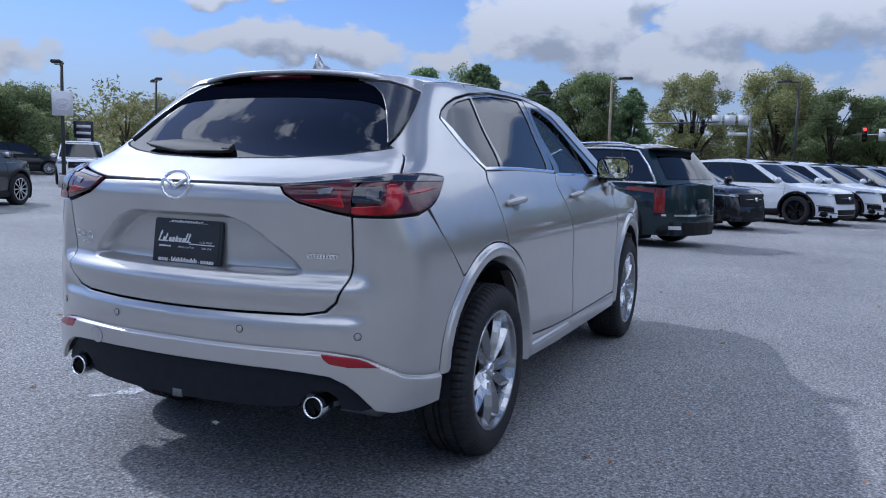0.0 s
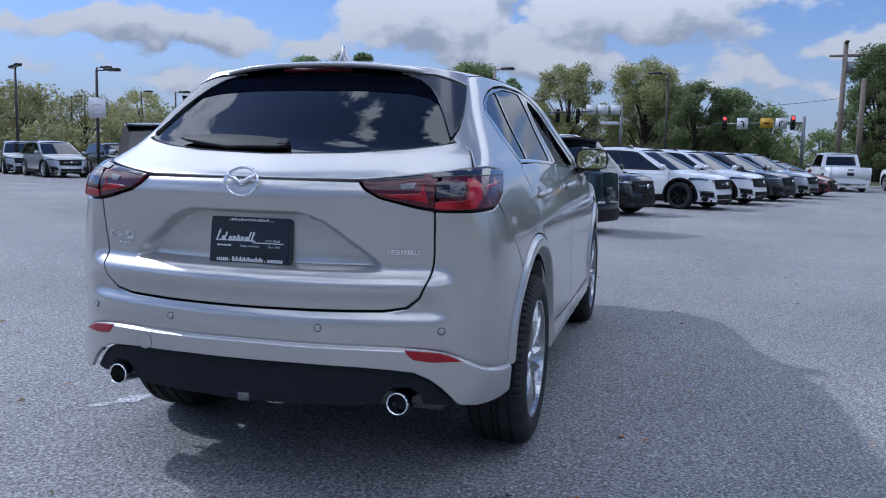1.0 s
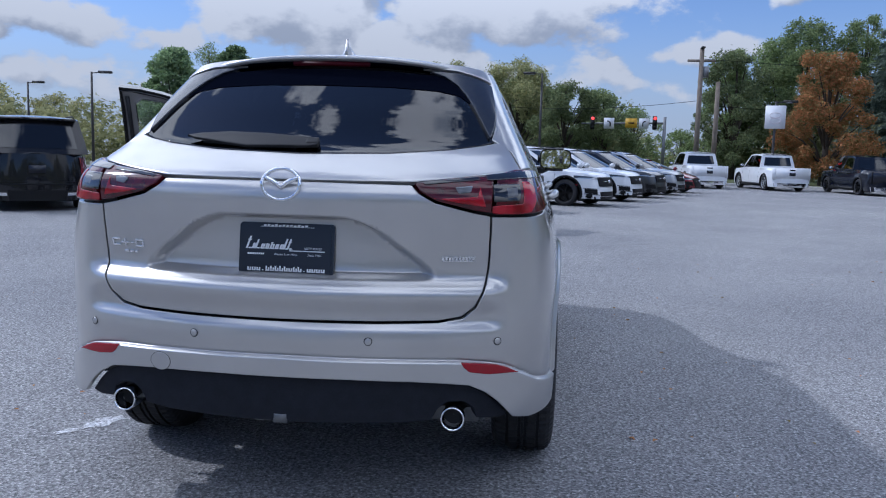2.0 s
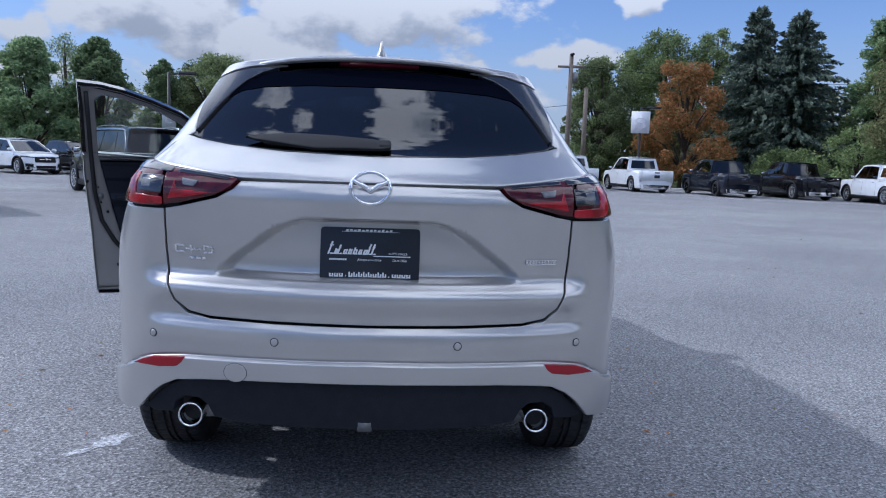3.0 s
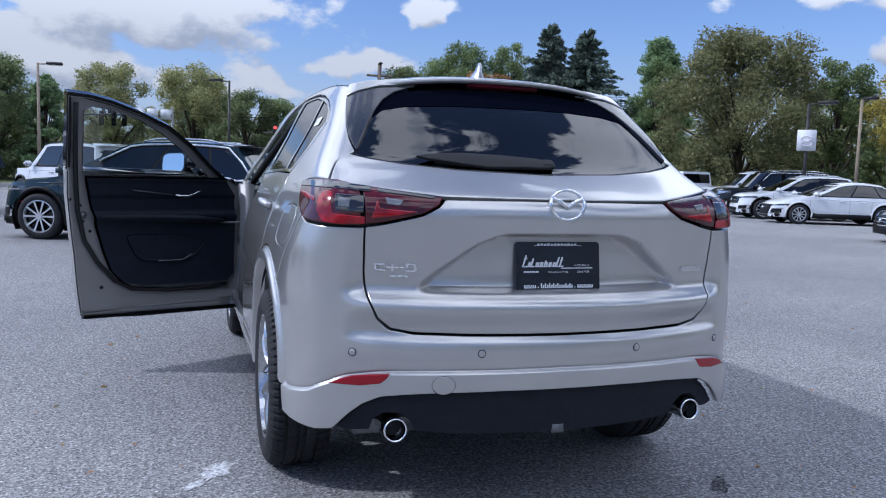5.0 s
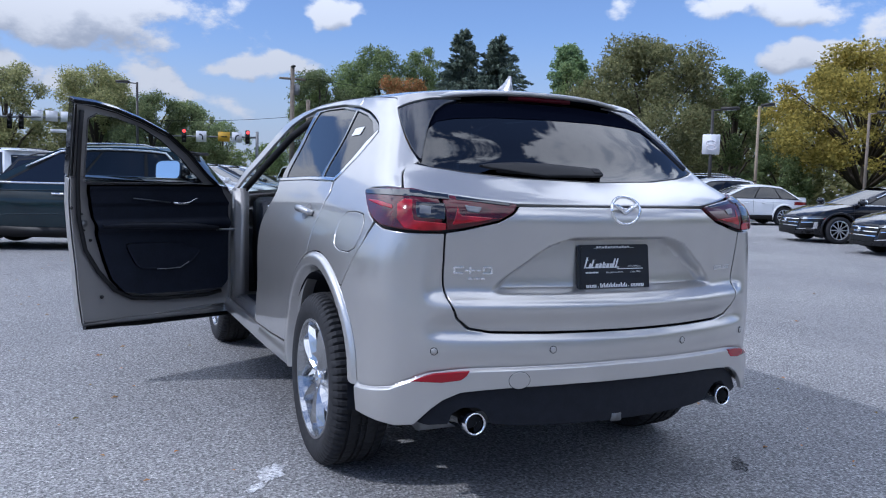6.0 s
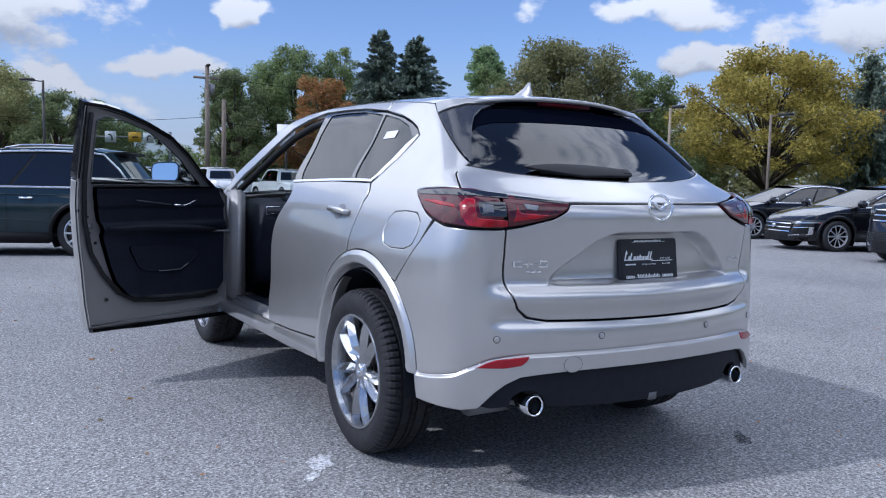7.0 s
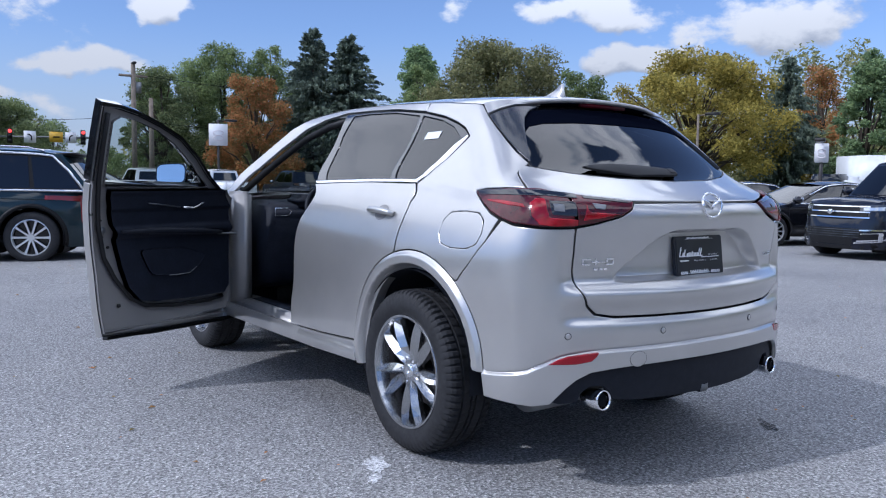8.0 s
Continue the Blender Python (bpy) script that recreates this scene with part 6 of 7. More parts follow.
            a_ = [bm.verts.new((sg * W2 * .97, y, z)) for y, z in pts]; b_ = [bm.verts.new((sg * W2 * .5, y, z)) for y, z in pts]
            for i in range(len(pts) - 1):
                bm.faces.new((a_[i], a_[i + 1], b_[i + 1], b_[i]))
            bm.faces.new(b_)
            part("wheel_housing", bm, M_TRIM, car)
            ty, rm = wheel_meshes(R, rim)
            w = new("wheel", ty); w.parent = car
            w.matrix_local = pose(sg * (W2 - .128), yy, R, 0, 0, 0 if sg > 0 else 180)
            r_ = new("rim", rm); r_.parent = w
        mid = (tailb + cowl) / 2 + .25 if not pick else (tailb + cowl) / 2 + .15
        seams = [cowl - .02, mid] + ([rear_y + AR + .02] if not pick else [tailb + .06])
        for y in seams:
            part("door_seam", add_pipe(bmesh.new(), [(sg * (W2 * float(girth(z)) * float(plan(y)) * (1 - .035 * ((z - .23) / (belt - .23)) ** 6) + .0005), y + .0, z) for z in np.linspace(.42, belt - .06, 8)], .0035, 4), M_TRIM, car)
        for y in (mid + .14, (rear_y + AR + .25) if not pick else tailb + .25):
            part("door_handle", box((sg * (W2 * .985), y, belt - .17), (sg * (W2 * 1.022), y + .20, belt - .135), .010), M_CHROME if chrome else paint, car)
        m = box((sg * (W2 * .96), cowl - .22, belt + .0), (sg * (W2 + .20), cowl - .08, belt + .17), .045)
        mir = part("wing_mirror", m, paint if not pick else trim, car)
        part("mirror_glass", box((sg * (W2 * 1.0), cowl - .226, belt + .03), (sg * (W2 + .175), cowl - .219, belt + .145), .0), M_LENS, mir)
        zt = float(top_line(L - .3))
        if kind != "pickup":
            wrap("exhaust_tip", sg * .54, sg * .72, (.33, .33), (.39, .39), -1, M_CHROME, .012)
            wrap("fog_lamp_trim", sg * .52, sg * .84, (.33, .36), (.35, .38), 1, M_CHROME if chrome else M_TRIM, .014)
            wrap("fog_lamp_trim", sg * .60, sg * .86, (.50, .52), (.515, .535), 1, M_CHROME if chrome else M_TRIM, .014)
            wrap("air_intake", sg * .58, sg * .84, (.36, .39), (.49, .51), 1, M_TRIM, .006)
        if kind != "pickup" and chrome:
            wrap("fog_lamp_trim", sg * .825, sg * .865, (.37, .37), (.53, .53), 1, M_CHROME, .016)
        # lamps
        wrap("running_light", sg * .60, sg * .90, (zt - .135, zt - .112), (zt - .118, zt - .092), 1, M_LENS, .016)
        wrap("lamp_unit", sg * .62, sg * .70, (zt - .108, zt - .105), (zt - .088, zt - .083), 1, M_LENS, .014)
        if pick or kind in ("suv", "long_suv"):
            wrap("headlamp", sg * .54, sg * .93, (zt - .19, zt - .17), (zt - .07, zt - .05), 1, M_HEAD)
            wrap("tail_lamp", sg * .80, sg * .955, (belt - .42, belt - .40), (belt - .08, belt - .06), -1, M_TAIL)
        elif chrome and kind == "crossover":
            wrap("headlamp", sg * .55, sg * .93, (zt - .15, zt - .12), (zt - .08, zt - .04), 1, M_HEAD)
            wrap("tail_lamp", sg * .76, sg * .84, (belt - .46, belt - .46), (belt - .07, belt - .06), -1, M_TAIL)
            wrap("tail_lamp", sg * .845, sg * .96, (belt - .15, belt - .12), (belt - .07, belt - .06), -1, M_TAIL)
        else:
            wrap("headlamp", sg * .52, sg * .93, (zt - .14, zt - .11), (zt - .09, zt - .04), 1, M_HEAD)
            wrap("tail_lamp", sg * .50, sg * .94, (belt - .18, belt - .20), (belt - .11, belt - .08), -1, M_TAIL)
        if rails and kind in ("crossover", "suv", "long_suv"):
            rl = [(sg * wroof * .94, y, float(roof_line(y)) + .05 + (.0 if 0 < i < 6 else -.035)) for i, y in enumerate(np.linspace(tail + .25, screen - .25, 7))]
            part("roof_rail", add_pipe(bmesh.new(), rl, .014, 6), M_CHROME if chrome else trim, car)
    V_, F_ = patch(lambda u, v: front(.006)(.03 + .94 * u, .05 + .87 * v), 9, 5); from_data("windscreen", V_, outward(V_, F_, (0, L / 2, belt)), M_CAR_GLASS, car)
    V_, F_ = patch(lambda u, v: rear(.006)(.10 + .80 * u, .16 + .66 * v), 9, 5); from_data("rear_window", V_, outward(V_, F_, (0, L / 2, belt)), M_CAR_GLASS, car)
    if kind in ("crossover", "suv", "long_suv"):
        zr = float(roof_line(tail))
        part("roof_spoiler", box((-wroof * .94, tail - .20, zr - .015), (wroof * .94, tail + .12, zr + .028), .02), M_TRIM if chrome else paint, car)
        wrap("rear_bumper_bar", -.78, .78, (.545, .545), (.575, .575), -1, M_CHROME if chrome else M_TRIM, .012)
    if kind != "pickup":
        part("tailgate_seam", add_pipe(bmesh.new(), [(x, -.002 + .05 * (abs(x) / W2) ** 4, z) for x, z in ((-W2 * .78, belt - .05), (-W2 * .76, .66), (-W2 * .70, .62), (W2 * .70, .62), (W2 * .76, .66), (W2 * .78, belt - .05))], .004, 4), M_TRIM, car)
    wrap("lower_grille", -.48, .48, (.30, .30), (.43, .43), 1, M_TRIM, .006)
    part("bonnet_emblem", tube((0, L - .02, zt_front(top_line, L) - .20), (0, L + .022, zt_front(top_line, L) - .20), .05, .045, 20), M_CHROME, car)
    # ends: grille, lower trims, number plates as blank bars
    zt = float(top_line(L - .3))
    if chrome and kind == "suv":
        # broad grille: slats between bright bars, and a slatted lower intake
        wrap("grille", -.66, .66, (zt - .31, zt - .31), (zt - .07, zt - .07), 1, M_TRIM, .008)
        for k in range(3):
            wrap("grille_bar", -.70, .70, (zt - .305 + .10 * k,) * 2, (zt - .282 + .10 * k,) * 2, 1, M_CHROME, .020)
        wrap("lower_grille", -.60, .60, (.42, .42), (.60, .60), 1, M_TRIM, .008)
        for k in range(4):
            wrap("intake_slat", -.58, .58, (.44 + .042 * k,) * 2, (.452 + .042 * k,) * 2, 1, M_HEAD, .016)
        for sg in (1, -1):
            for a0, a1, lo_, hi_ in ((.56, .90, (.36, .40), (.385, .425)), (.58, .90, (.56, .57), (.585, .595)), (.885, .915, (.40, .40), (.59, .59))):
                wrap("fog_lamp_trim", sg * a0, sg * a1, lo_, hi_, 1, M_CHROME, .022)
            wrap("lamp_unit", sg * .60, sg * .86, (zt - .165, zt - .155), (zt - .115, zt - .10), 1, M_LENS, .016)
    elif not chrome or kind == "crossover" or kind == "long_suv":
        wrap("grille", -.50, .50, (zt - .34, zt - .34), (zt - .08, zt - .08), 1, M_TRIM, .008)
    else:
        wrap("grille", -.54, .54, (zt - .30, zt - .30), (zt - .10, zt - .10), 1, M_TRIM, .008)
    if chrome and kind != "suv":
        for k in range(3):
            wrap("grille_bar", -.52, .52, (zt - .32 + .085 * k,) * 2, (zt - .300 + .085 * k,) * 2, 1, M_CHROME, .018)
    elif not chrome:
        wrap("grille_bar", -.30, .30, (zt - .20, zt - .20), (zt - .19, zt - .19), 1, M_CHROME, .014)
    wrap("front_skirt", -.90, .90, (.22, .22), (.29, .29), 1, trim, .008)
    wrap("rear_skirt", -.92, .92, (.24, .24), (.44, .44), -1, trim if not pick else M_CHROME, .010)
    part("number_plate", box((-.155, -.012 if not pick else -.02, belt - .40), (.155, .02, belt - .24), .004), M_PLATE, car)
    part("underbody", box((-W2 * .8, .2, .24), (W2 * .8, L - .2, .40), .03), M_TRIM, car)
    if pick:
        # open load bed with a tailgate
        part("bed_floor", box((-W2 * .86, .10, .72), (W2 * .86, 1.92, .78), .01), M_TRIM, car)
        for sg in (1, -1):
            part("bed_side", box((sg * W2 * .80, .06, .60), (sg * W2 * .955, 1.95, belt + .01), .02), paint, car)
        part("tailgate", box((-W2 * .84, .01, .66), (W2 * .84, .08, belt + .01), .02), paint, car)
        part("tailgate_handle", box((-.14, .0, belt - .14), (.14, .02, belt - .08), .006), M_TRIM, car)
        if cap:
            hw = [W2 * .93, W2 * .93, W2 * .80, W2 * .74]
            hz = [belt + .0, belt + .06, roof - .10, roof - .03]
            shell = part("bed_canopy", prism([(-hw[0], hz[0]), (hw[0], hz[0]), (hw[2], hz[2]), (hw[3], hz[3]), (-hw[3], hz[3]), (-hw[2], hz[2])], .03, 2.0, lambda a, b, d: Vector((a, d, b)), .015), cap, car, smooth=False)
            for sg in (1, -1):
                bm = bmesh.new()
                bm.faces.new([bm.verts.new(p) for p in ((sg * (hw[0] - .015), .25, belt + .12), (sg * (hw[0] - .015), 1.8, belt + .12), (sg * (hw[2] + .017), 1.8, roof - .16), (sg * (hw[2] + .017), .25, roof - .16))])
                part("canopy_window", bm, M_CAR_GLASS, shell)
            bm = bmesh.new()
            bm.faces.new([bm.verts.new(p) for p in ((-hw[0] + .12, .024, belt + .1), (hw[0] - .12, .024, belt + .1), (hw[2] - .06, .024, roof - .15), (-hw[2] + .06, .024, roof - .15))])
            part("canopy_window", bm, M_CAR_GLASS, shell)
    return car


P_TEAL = car_paint("dark_teal_paint", (0.006, 0.020, 0.027), 0.0, 0.4, 0.1)
P_BLACK = car_paint("black_paint", (0.004, 0.0045, 0.007), 0.0, 0.4, 0.1)
P_NAVY = car_paint("navy_paint", (0.004, 0.006, 0.014), 0.0, 0.4, 0.1)
P_WHITE = car_paint("white_paint", (0.78, 0.79, 0.80), 0.0, 0.35)
P_GREY = car_paint("dark_grey_paint", (0.045, 0.047, 0.05), 0.4, 0.3)
P_SILVER = car_paint("bright_silver_paint", (0.42, 0.43, 0.45), 0.6, 0.3)
P_RED = car_paint("dark_red_paint", (0.20, 0.010, 0.016), 0.2, 0.3)
TEAL_H, ROW_H, LOT_H, RIGHT_H, AWAY_H, TO_US = (-.92, .39), (.88, -.47), (-.05, 1.0), (-.93, .36), (-.60, .80), (.75, -.66)

for args in (
    ("crossover", "lr", (-.82, 11.25), TEAL_H, P_TEAL, "crossover", "dark teal crossover with bright window trim", "car", "bright", "", True, None, None, True),
    ("crossover", "rf", (-.25, 17.2), ROW_H, P_BLACK, "crossover", "black crossover parked nose out in the row", "car", "black5"),
    ("crossover", "rf", (1.8, 20.9), ROW_H, P_WHITE, "crossover", "white crossover on black wheels", "car", "black5"),
    ("crossover", "rf", (3.1, 24.2), ROW_H, P_WHITE, "crossover", "white crossover parked in the row", "car", "bright"),
    ("crossover", "rf", (4.4, 27.5), ROW_H, P_GREY, "crossover", "dark grey crossover parked in the row", "car", "bright"),
    ("crossover", "rf", (5.7, 30.8), ROW_H, P_SILVER, "crossover", "silver crossover parked in the row", "car", "bright"),
    ("sedan", "rf", (7.0, 34.1), ROW_H, P_RED, "sedan", "dark red sedan parked in the row", "car", "bright"),
    ("pickup", "lr", (9.2, 42.5), LOT_H, P_WHITE, "pickup_truck", "white pickup truck with its tailgate shut", "truck", "bright"),
    ("pickup", "lr", (13.2, 42.0), (-.1, 1), P_WHITE, "pickup_truck", "white pickup truck with red tail lamps", "truck", "bright"),
    ("pickup", "lr", (16.8, 38.9), LOT_H, P_NAVY, "pickup_truck", "dark blue heavy pickup truck", "truck", "black5"),
    ("pickup", "lr", (20.8, 38.6), LOT_H, P_BLACK, "pickup_truck", "black pickup truck with bright wheels", "truck", "bright"),
    ("pickup", "lr", (23.8, 35.4), (.06, 1), P_WHITE, "pickup_truck", "white pickup truck with a canopy over its bed", "truck", "bright", "", True, P_WHITE),
    ("pickup", "lf", (23.4, 30.2), RIGHT_H, P_WHITE, "pickup_truck", "white pickup truck parked nose out", "truck", "bright"),
):
    vehicle(*args)
for args in (
    ("suv", "lf", (21.3, 26.4), RIGHT_H, P_BLACK, "suv", "black sport utility vehicle with a broad grille", "car", "bright", "", True, None, None, True),
    ("crossover", "lf", (19.9, 23.2), RIGHT_H, P_WHITE, "crossover", "white crossover with a chrome grille", "car", "bright", "", True, None, None, True),
    ("sedan", "lf", (18.9, 20.2), RIGHT_H, P_WHITE, "sedan", "white compact sedan parked nose out", "car", "bright"),
    ("sedan", "lf", (15.5, 11.9), RIGHT_H, P_BLACK, "sedan", "black sedan on two-tone wheels", "car", "bright", "", True, None, None, True),
    ("sedan", "lf", (13.8, 8.4), RIGHT_H, P_BLACK, "sedan", "black sedan with a chrome grille", "car", "bright", "", True, None, None, True),
    ("suv", "lf", (12.46, 4.87), (-.966, .259), P_NAVY, "suv", "dark blue sport utility vehicle with chrome grille bars", "car", "bright", "", True, None, None, True),
    ("long_suv", "lr", (-7.7, 20.1), AWAY_H, P_BLACK, "suv", "long black sport utility vehicle on bright wheels", "car", "bright", "", True, None, None, True),
    ("long_suv", "lr", (-10.5, 13.2), AWAY_H, P_BLACK, "suv", "black sport utility vehicle with roof rails", "car", "black5"),
    ("suv", "lr", (-4.2, 23.4), AWAY_H, P_WHITE, "suv", "white sport utility vehicle with dark windows", "car", "bright"),
    ("suv", "rf", (-16.2, 11.9), (-.33, .94), P_GREY, "suv", "dark grey sport utility vehicle", "car", "bright"),
    ("suv", "rf", (-27.5, 22.6), TO_US, P_WHITE, "suv", "white sport utility vehicle with a black grille", "car", "bright"),
    ("crossover", "rf", (-26.2, 28.4), (.85, -.52), P_SILVER, "crossover", "silver crossover parked nose out", "car", "bright"),
    ("crossover", "rf", (-27.5, 34.5), (.85, -.52), P_BLACK, "crossover", "black crossover parked far back", "car", "bright"),
    ("crossover", "rf", (-17.8, 36.6), TO_US, P_WHITE, "crossover", "white crossover parked by the trees", "car", "bright"),
    ("crossover", "rf", (-15.6, 38.0), TO_US, P_BLACK, "crossover", "dark crossover parked by the trees", "car", "bright"),
    ("suv", "lf", (-42.0, 34.0), (.63, .77), P_BLACK, "suv", "black van at the edge of the car park", "car", "bright"),
    ("crossover", "rf", (-31.0, 31.0), TO_US, P_SILVER, "crossover", "silver crossover behind the front row", "car", "bright"),
    ("crossover", "rf", (-3.2, 29.5), ROW_H, P_WHITE, "crossover", "white crossover in the second row", "car", "bright"),
):
    vehicle(*args)

# ---- trees ----
def foliage(name, dark, light, spread=0.5):
    """Leaves: colour varies from clump to clump and tree to tree, and light shines through."""
    m = bpy.data.materials.new(name)
    m.use_nodes = True
    nt = m.node_tree
    nt.nodes.clear()
    out = nt.nodes.new("ShaderNodeOutputMaterial")
    geo, info = nt.nodes.new("ShaderNodeNewGeometry"), nt.nodes.new("ShaderNodeObjectInfo")
    ramp = nt.nodes.new("ShaderNodeValToRGB")
    ramp.color_ramp.elements[0].color, ramp.color_ramp.elements[1].color = (*dark, 1), (*light, 1)
    nt.links.new(geo.outputs["Random Per Island"], ramp.inputs[0])
    hue = nt.nodes.new("ShaderNodeHueSaturation")
    mr = nt.nodes.new("ShaderNodeMapRange")
    mr.inputs["To Min"].default_value, mr.inputs["To Max"].default_value = 0.75, 1.25
    nt.links.new(info.outputs["Random"], mr.inputs["Value"]); nt.links.new(mr.outputs[0], hue.inputs["Value"])
    nt.links.new(ramp.outputs[0], hue.inputs["Color"])
    dif, tra, mix = (nt.nodes.new("ShaderNode" + k) for k in ("BsdfDiffuse", "BsdfTranslucent", "MixShader"))
    mix.inputs[0].default_value = 0.45
    for s_ in (dif, tra):
        nt.links.new(hue.outputs[0], s_.inputs["Color"])
    nt.links.new(dif.outputs[0], mix.inputs[1]); nt.links.new(tra.outputs[0], mix.inputs[2])
    nt.links.new(mix.outputs[0], out.inputs["Surface"])
    return m


LEAF = {
    "oak": foliage("oak_leaves", (0.140, 0.180, 0.090), (0.320, 0.360, 0.175)),
    "olive": foliage("olive_leaves", (0.190, 0.210, 0.100), (0.450, 0.430, 0.210)),
    "green": foliage("green_leaves", (0.140, 0.195, 0.090), (0.350, 0.415, 0.180)),
    "autumn": foliage("autumn_leaves", (0.24, 0.20, 0.08), (0.56, 0.25, 0.11)),
    "gold": foliage("golden_leaves", (0.25, 0.225, 0.065), (0.64, 0.52, 0.13)),
    "pine": foliage("pine_needles", (0.130, 0.195, 0.108), (0.330, 0.420, 0.200)),
    "spruce": foliage("spruce_needles", (0.120, 0.160, 0.135), (0.300, 0.360, 0.265)),
    "thin": foliage("thin_leaves", (0.225, 0.240, 0.120), (0.500, 0.460, 0.220)),
}
M_BARK = varied("bark", (0.07, 0.055, 0.042), 0.9, 6, 0.4, bump=0.6, dist=0.02)


def leaf_cloud(centres, count, size, rng, flat=1.0, long=1.0, shell=0.55, droop=0.0):
    """Vertices and faces of many small folded leaves spread through lobes of a crown."""
    n = count
    c = np.array([p[:3] for p in centres]); r = np.array([p[3] for p in centres])
    pick = rng.choice(len(c), n, p=(r ** 2.2) / (r ** 2.2).sum())
    d = rng.normal(size=(n, 3)); d /= np.linalg.norm(d, axis=1, keepdims=True)
    rad = r[pick] * (shell + (1 - shell) * rng.random(n)) ** 0.6 * (0.82 + 0.30 * rng.random(n))
    rad = rad * np.where(rng.random(n) < .12, 1 + np.minimum(rng.exponential(.18, n), .34), 1)
    p = c[pick] + d * rad[:, None] * np.array([1, 1, flat])
    a = rng.normal(size=(n, 3)); a[:, 2] = a[:, 2] * 0.6 - droop; a /= np.linalg.norm(a, axis=1, keepdims=True)
    nn = d + 0.9 * rng.normal(size=(n, 3)); b = np.cross(a, nn); b /= np.linalg.norm(b, axis=1, keepdims=True) + 1e-9
    s = size * (0.5 + 1.0 * rng.random(n) ** 1.5)[:, None]
    q = np.stack([p - a * s * long, p + b * s * 0.85, p + a * s * long], 1)
    return q.reshape(-1, 3), np.arange(3 * n).reshape(-1, 3)


def raw_mesh(name, V, F, material):
    me = bpy.data.meshes.new(name)
    me.vertices.add(len(V)); me.vertices.foreach_set("co", np.asarray(V, np.float32).ravel())
    k = F.shape[1]
    me.loops.add(F.size); me.loops.foreach_set("vertex_index", F.astype(np.int32).ravel())
    me.polygons.add(len(F)); me.polygons.foreach_set("loop_start", np.arange(0, F.size, k, dtype=np.int32))
    me.update(calc_edges=True)
    me.materials.append(material)
    return me


def limbs(height, lobes, rng, r0):
    """Trunk with limbs that reach into the crown's lobes."""
    bm = bmesh.new()
    trunk = [Vector((0.02 * math.sin(3 * t), 0.02 * math.cos(2 * t), 0)) * height * t + Vector((0, 0, height * .92 * t)) for t in np.linspace(0, 1, 8)]
    add_pipe(bm, trunk, [r0 * (1.25 if i == 0 else 1) * (1 - .85 * i / 7) for i in range(8)], 8)
    for x, y, z, r in lobes:
        k = max(1, min(6, int(7 * (z * .55) / height)))
        a = trunk[k]
        end = Vector((x, y, z))
        mid = a.lerp(end, .5) + Vector((0, 0, .06 * height))
        add_pipe(bm, [a, mid, end], [r0 * .42 * (1 - k / 9), r0 * .28 * (1 - k / 9), r0 * .06], 5)
    return bm


CROWNS = {}


def crown_meshes(kind, variant):
    """Unit trees: 1 high, crown radius about 1 (scaled apart in height and breadth)."""
    base = {"low": "green", "big": "olive", "poplar": "green"}.get(kind, kind)
    key = (kind, variant)
    if key in CROWNS:
        return CROWNS[key]
    rng = np.random.default_rng(100 + 17 * variant + sum(map(ord, kind)))
    bark = None
    if kind == "spruce":
        V, F = [], []
        k = 0
        for tier in range(46):
            h = .04 + .94 * (tier / 46) ** .92
            reach = (1 - h) ** .8 * (0.72 + .42 * rng.random())
            for j in range(int(6 + 8 * (1 - h))):
                q = rng.random() * 6.283
                rr = reach * (.7 + .45 * rng.random())
                m = 15
                for i in range(m):
                    t = (i + .5 + rng.random() * .5) / m
                    for _ in range(3):
                        p = np.array([math.cos(q) * rr * t, math.sin(q) * rr * t, h - .085 * t * t * rr - .020 * rng.random() + .02 * t ** 4])
                        a = np.array([math.cos(q + rng.normal() * .5), math.sin(q + rng.normal() * .5), -.14 - .10 * rng.random()])
                        b = np.array([-math.sin(q), math.cos(q), rng.normal() * .5])
                        s_ = .058 * (1.1 - .5 * h)
                        V += [p - a * s_ * .6, p + b * s_ * .28 - [0, 0, .010], p + a * s_, p - b * s_ * .28 - [0, 0, .012]]
                        F.append((k, k + 1, k + 2, k + 3)); k += 4
        V, F = np.array(V), np.array(F)
        bm = tube((0, 0, 0), (0, 0, .97), .018, .002, 8)
        lob = []
    else:
        lob = []
        lo = {"low": .02, "thin": .22, "gold": .34, "pine": .10, "poplar": .1, "big": .05}.get(kind, .12)
        nl = {"thin": 40, "pine": 60, "gold": 130, "big": 80, "poplar": 14}.get(kind, 52)
        for i in range(nl):
            h = lo + (1 - lo) * (i + .5 + .5 * (rng.random() - .5)) / nl
            t = (h - lo) / (1 - lo)
            if kind == "pine":
                env = (1 - t) ** .7 * (.55 + .45 * min(1, t * 6)) + .06
            elif kind == "gold":
                env = math.sqrt(max(0, 1 - max(0, (t - .30) / .72) ** 2)) * (.70 + .30 * min(1, t * 3))
            elif kind == "poplar":
                env = math.sqrt(max(0, 1 - ((t - .4) / .62) ** 2)) * .9
            else:
                env = math.sqrt(max(0, 1 - ((t - .40) / .63) ** 2))
            q = i * 2.4 + rng.random()
            off = env * math.sqrt((.35 if kind == "gold" else .06) + (.65 if kind == "gold" else .94) * rng.random())
            r = {"thin": .17, "pine": .17, "poplar": .4, "big": .19, "gold": .145}.get(kind, .20) * (.55 + .9 * rng.random())
            if kind == "gold":
                off, h = off * (.72 + .5 * rng.random()), h - .10 * off * rng.random()
            lob.append((off * math.cos(q), off * math.sin(q), h - .04, r))
        V, F = None, None
    CROWNS[key] = (lob, V, F, base, bm if kind == "spruce" else None)
    return CROWNS[key]


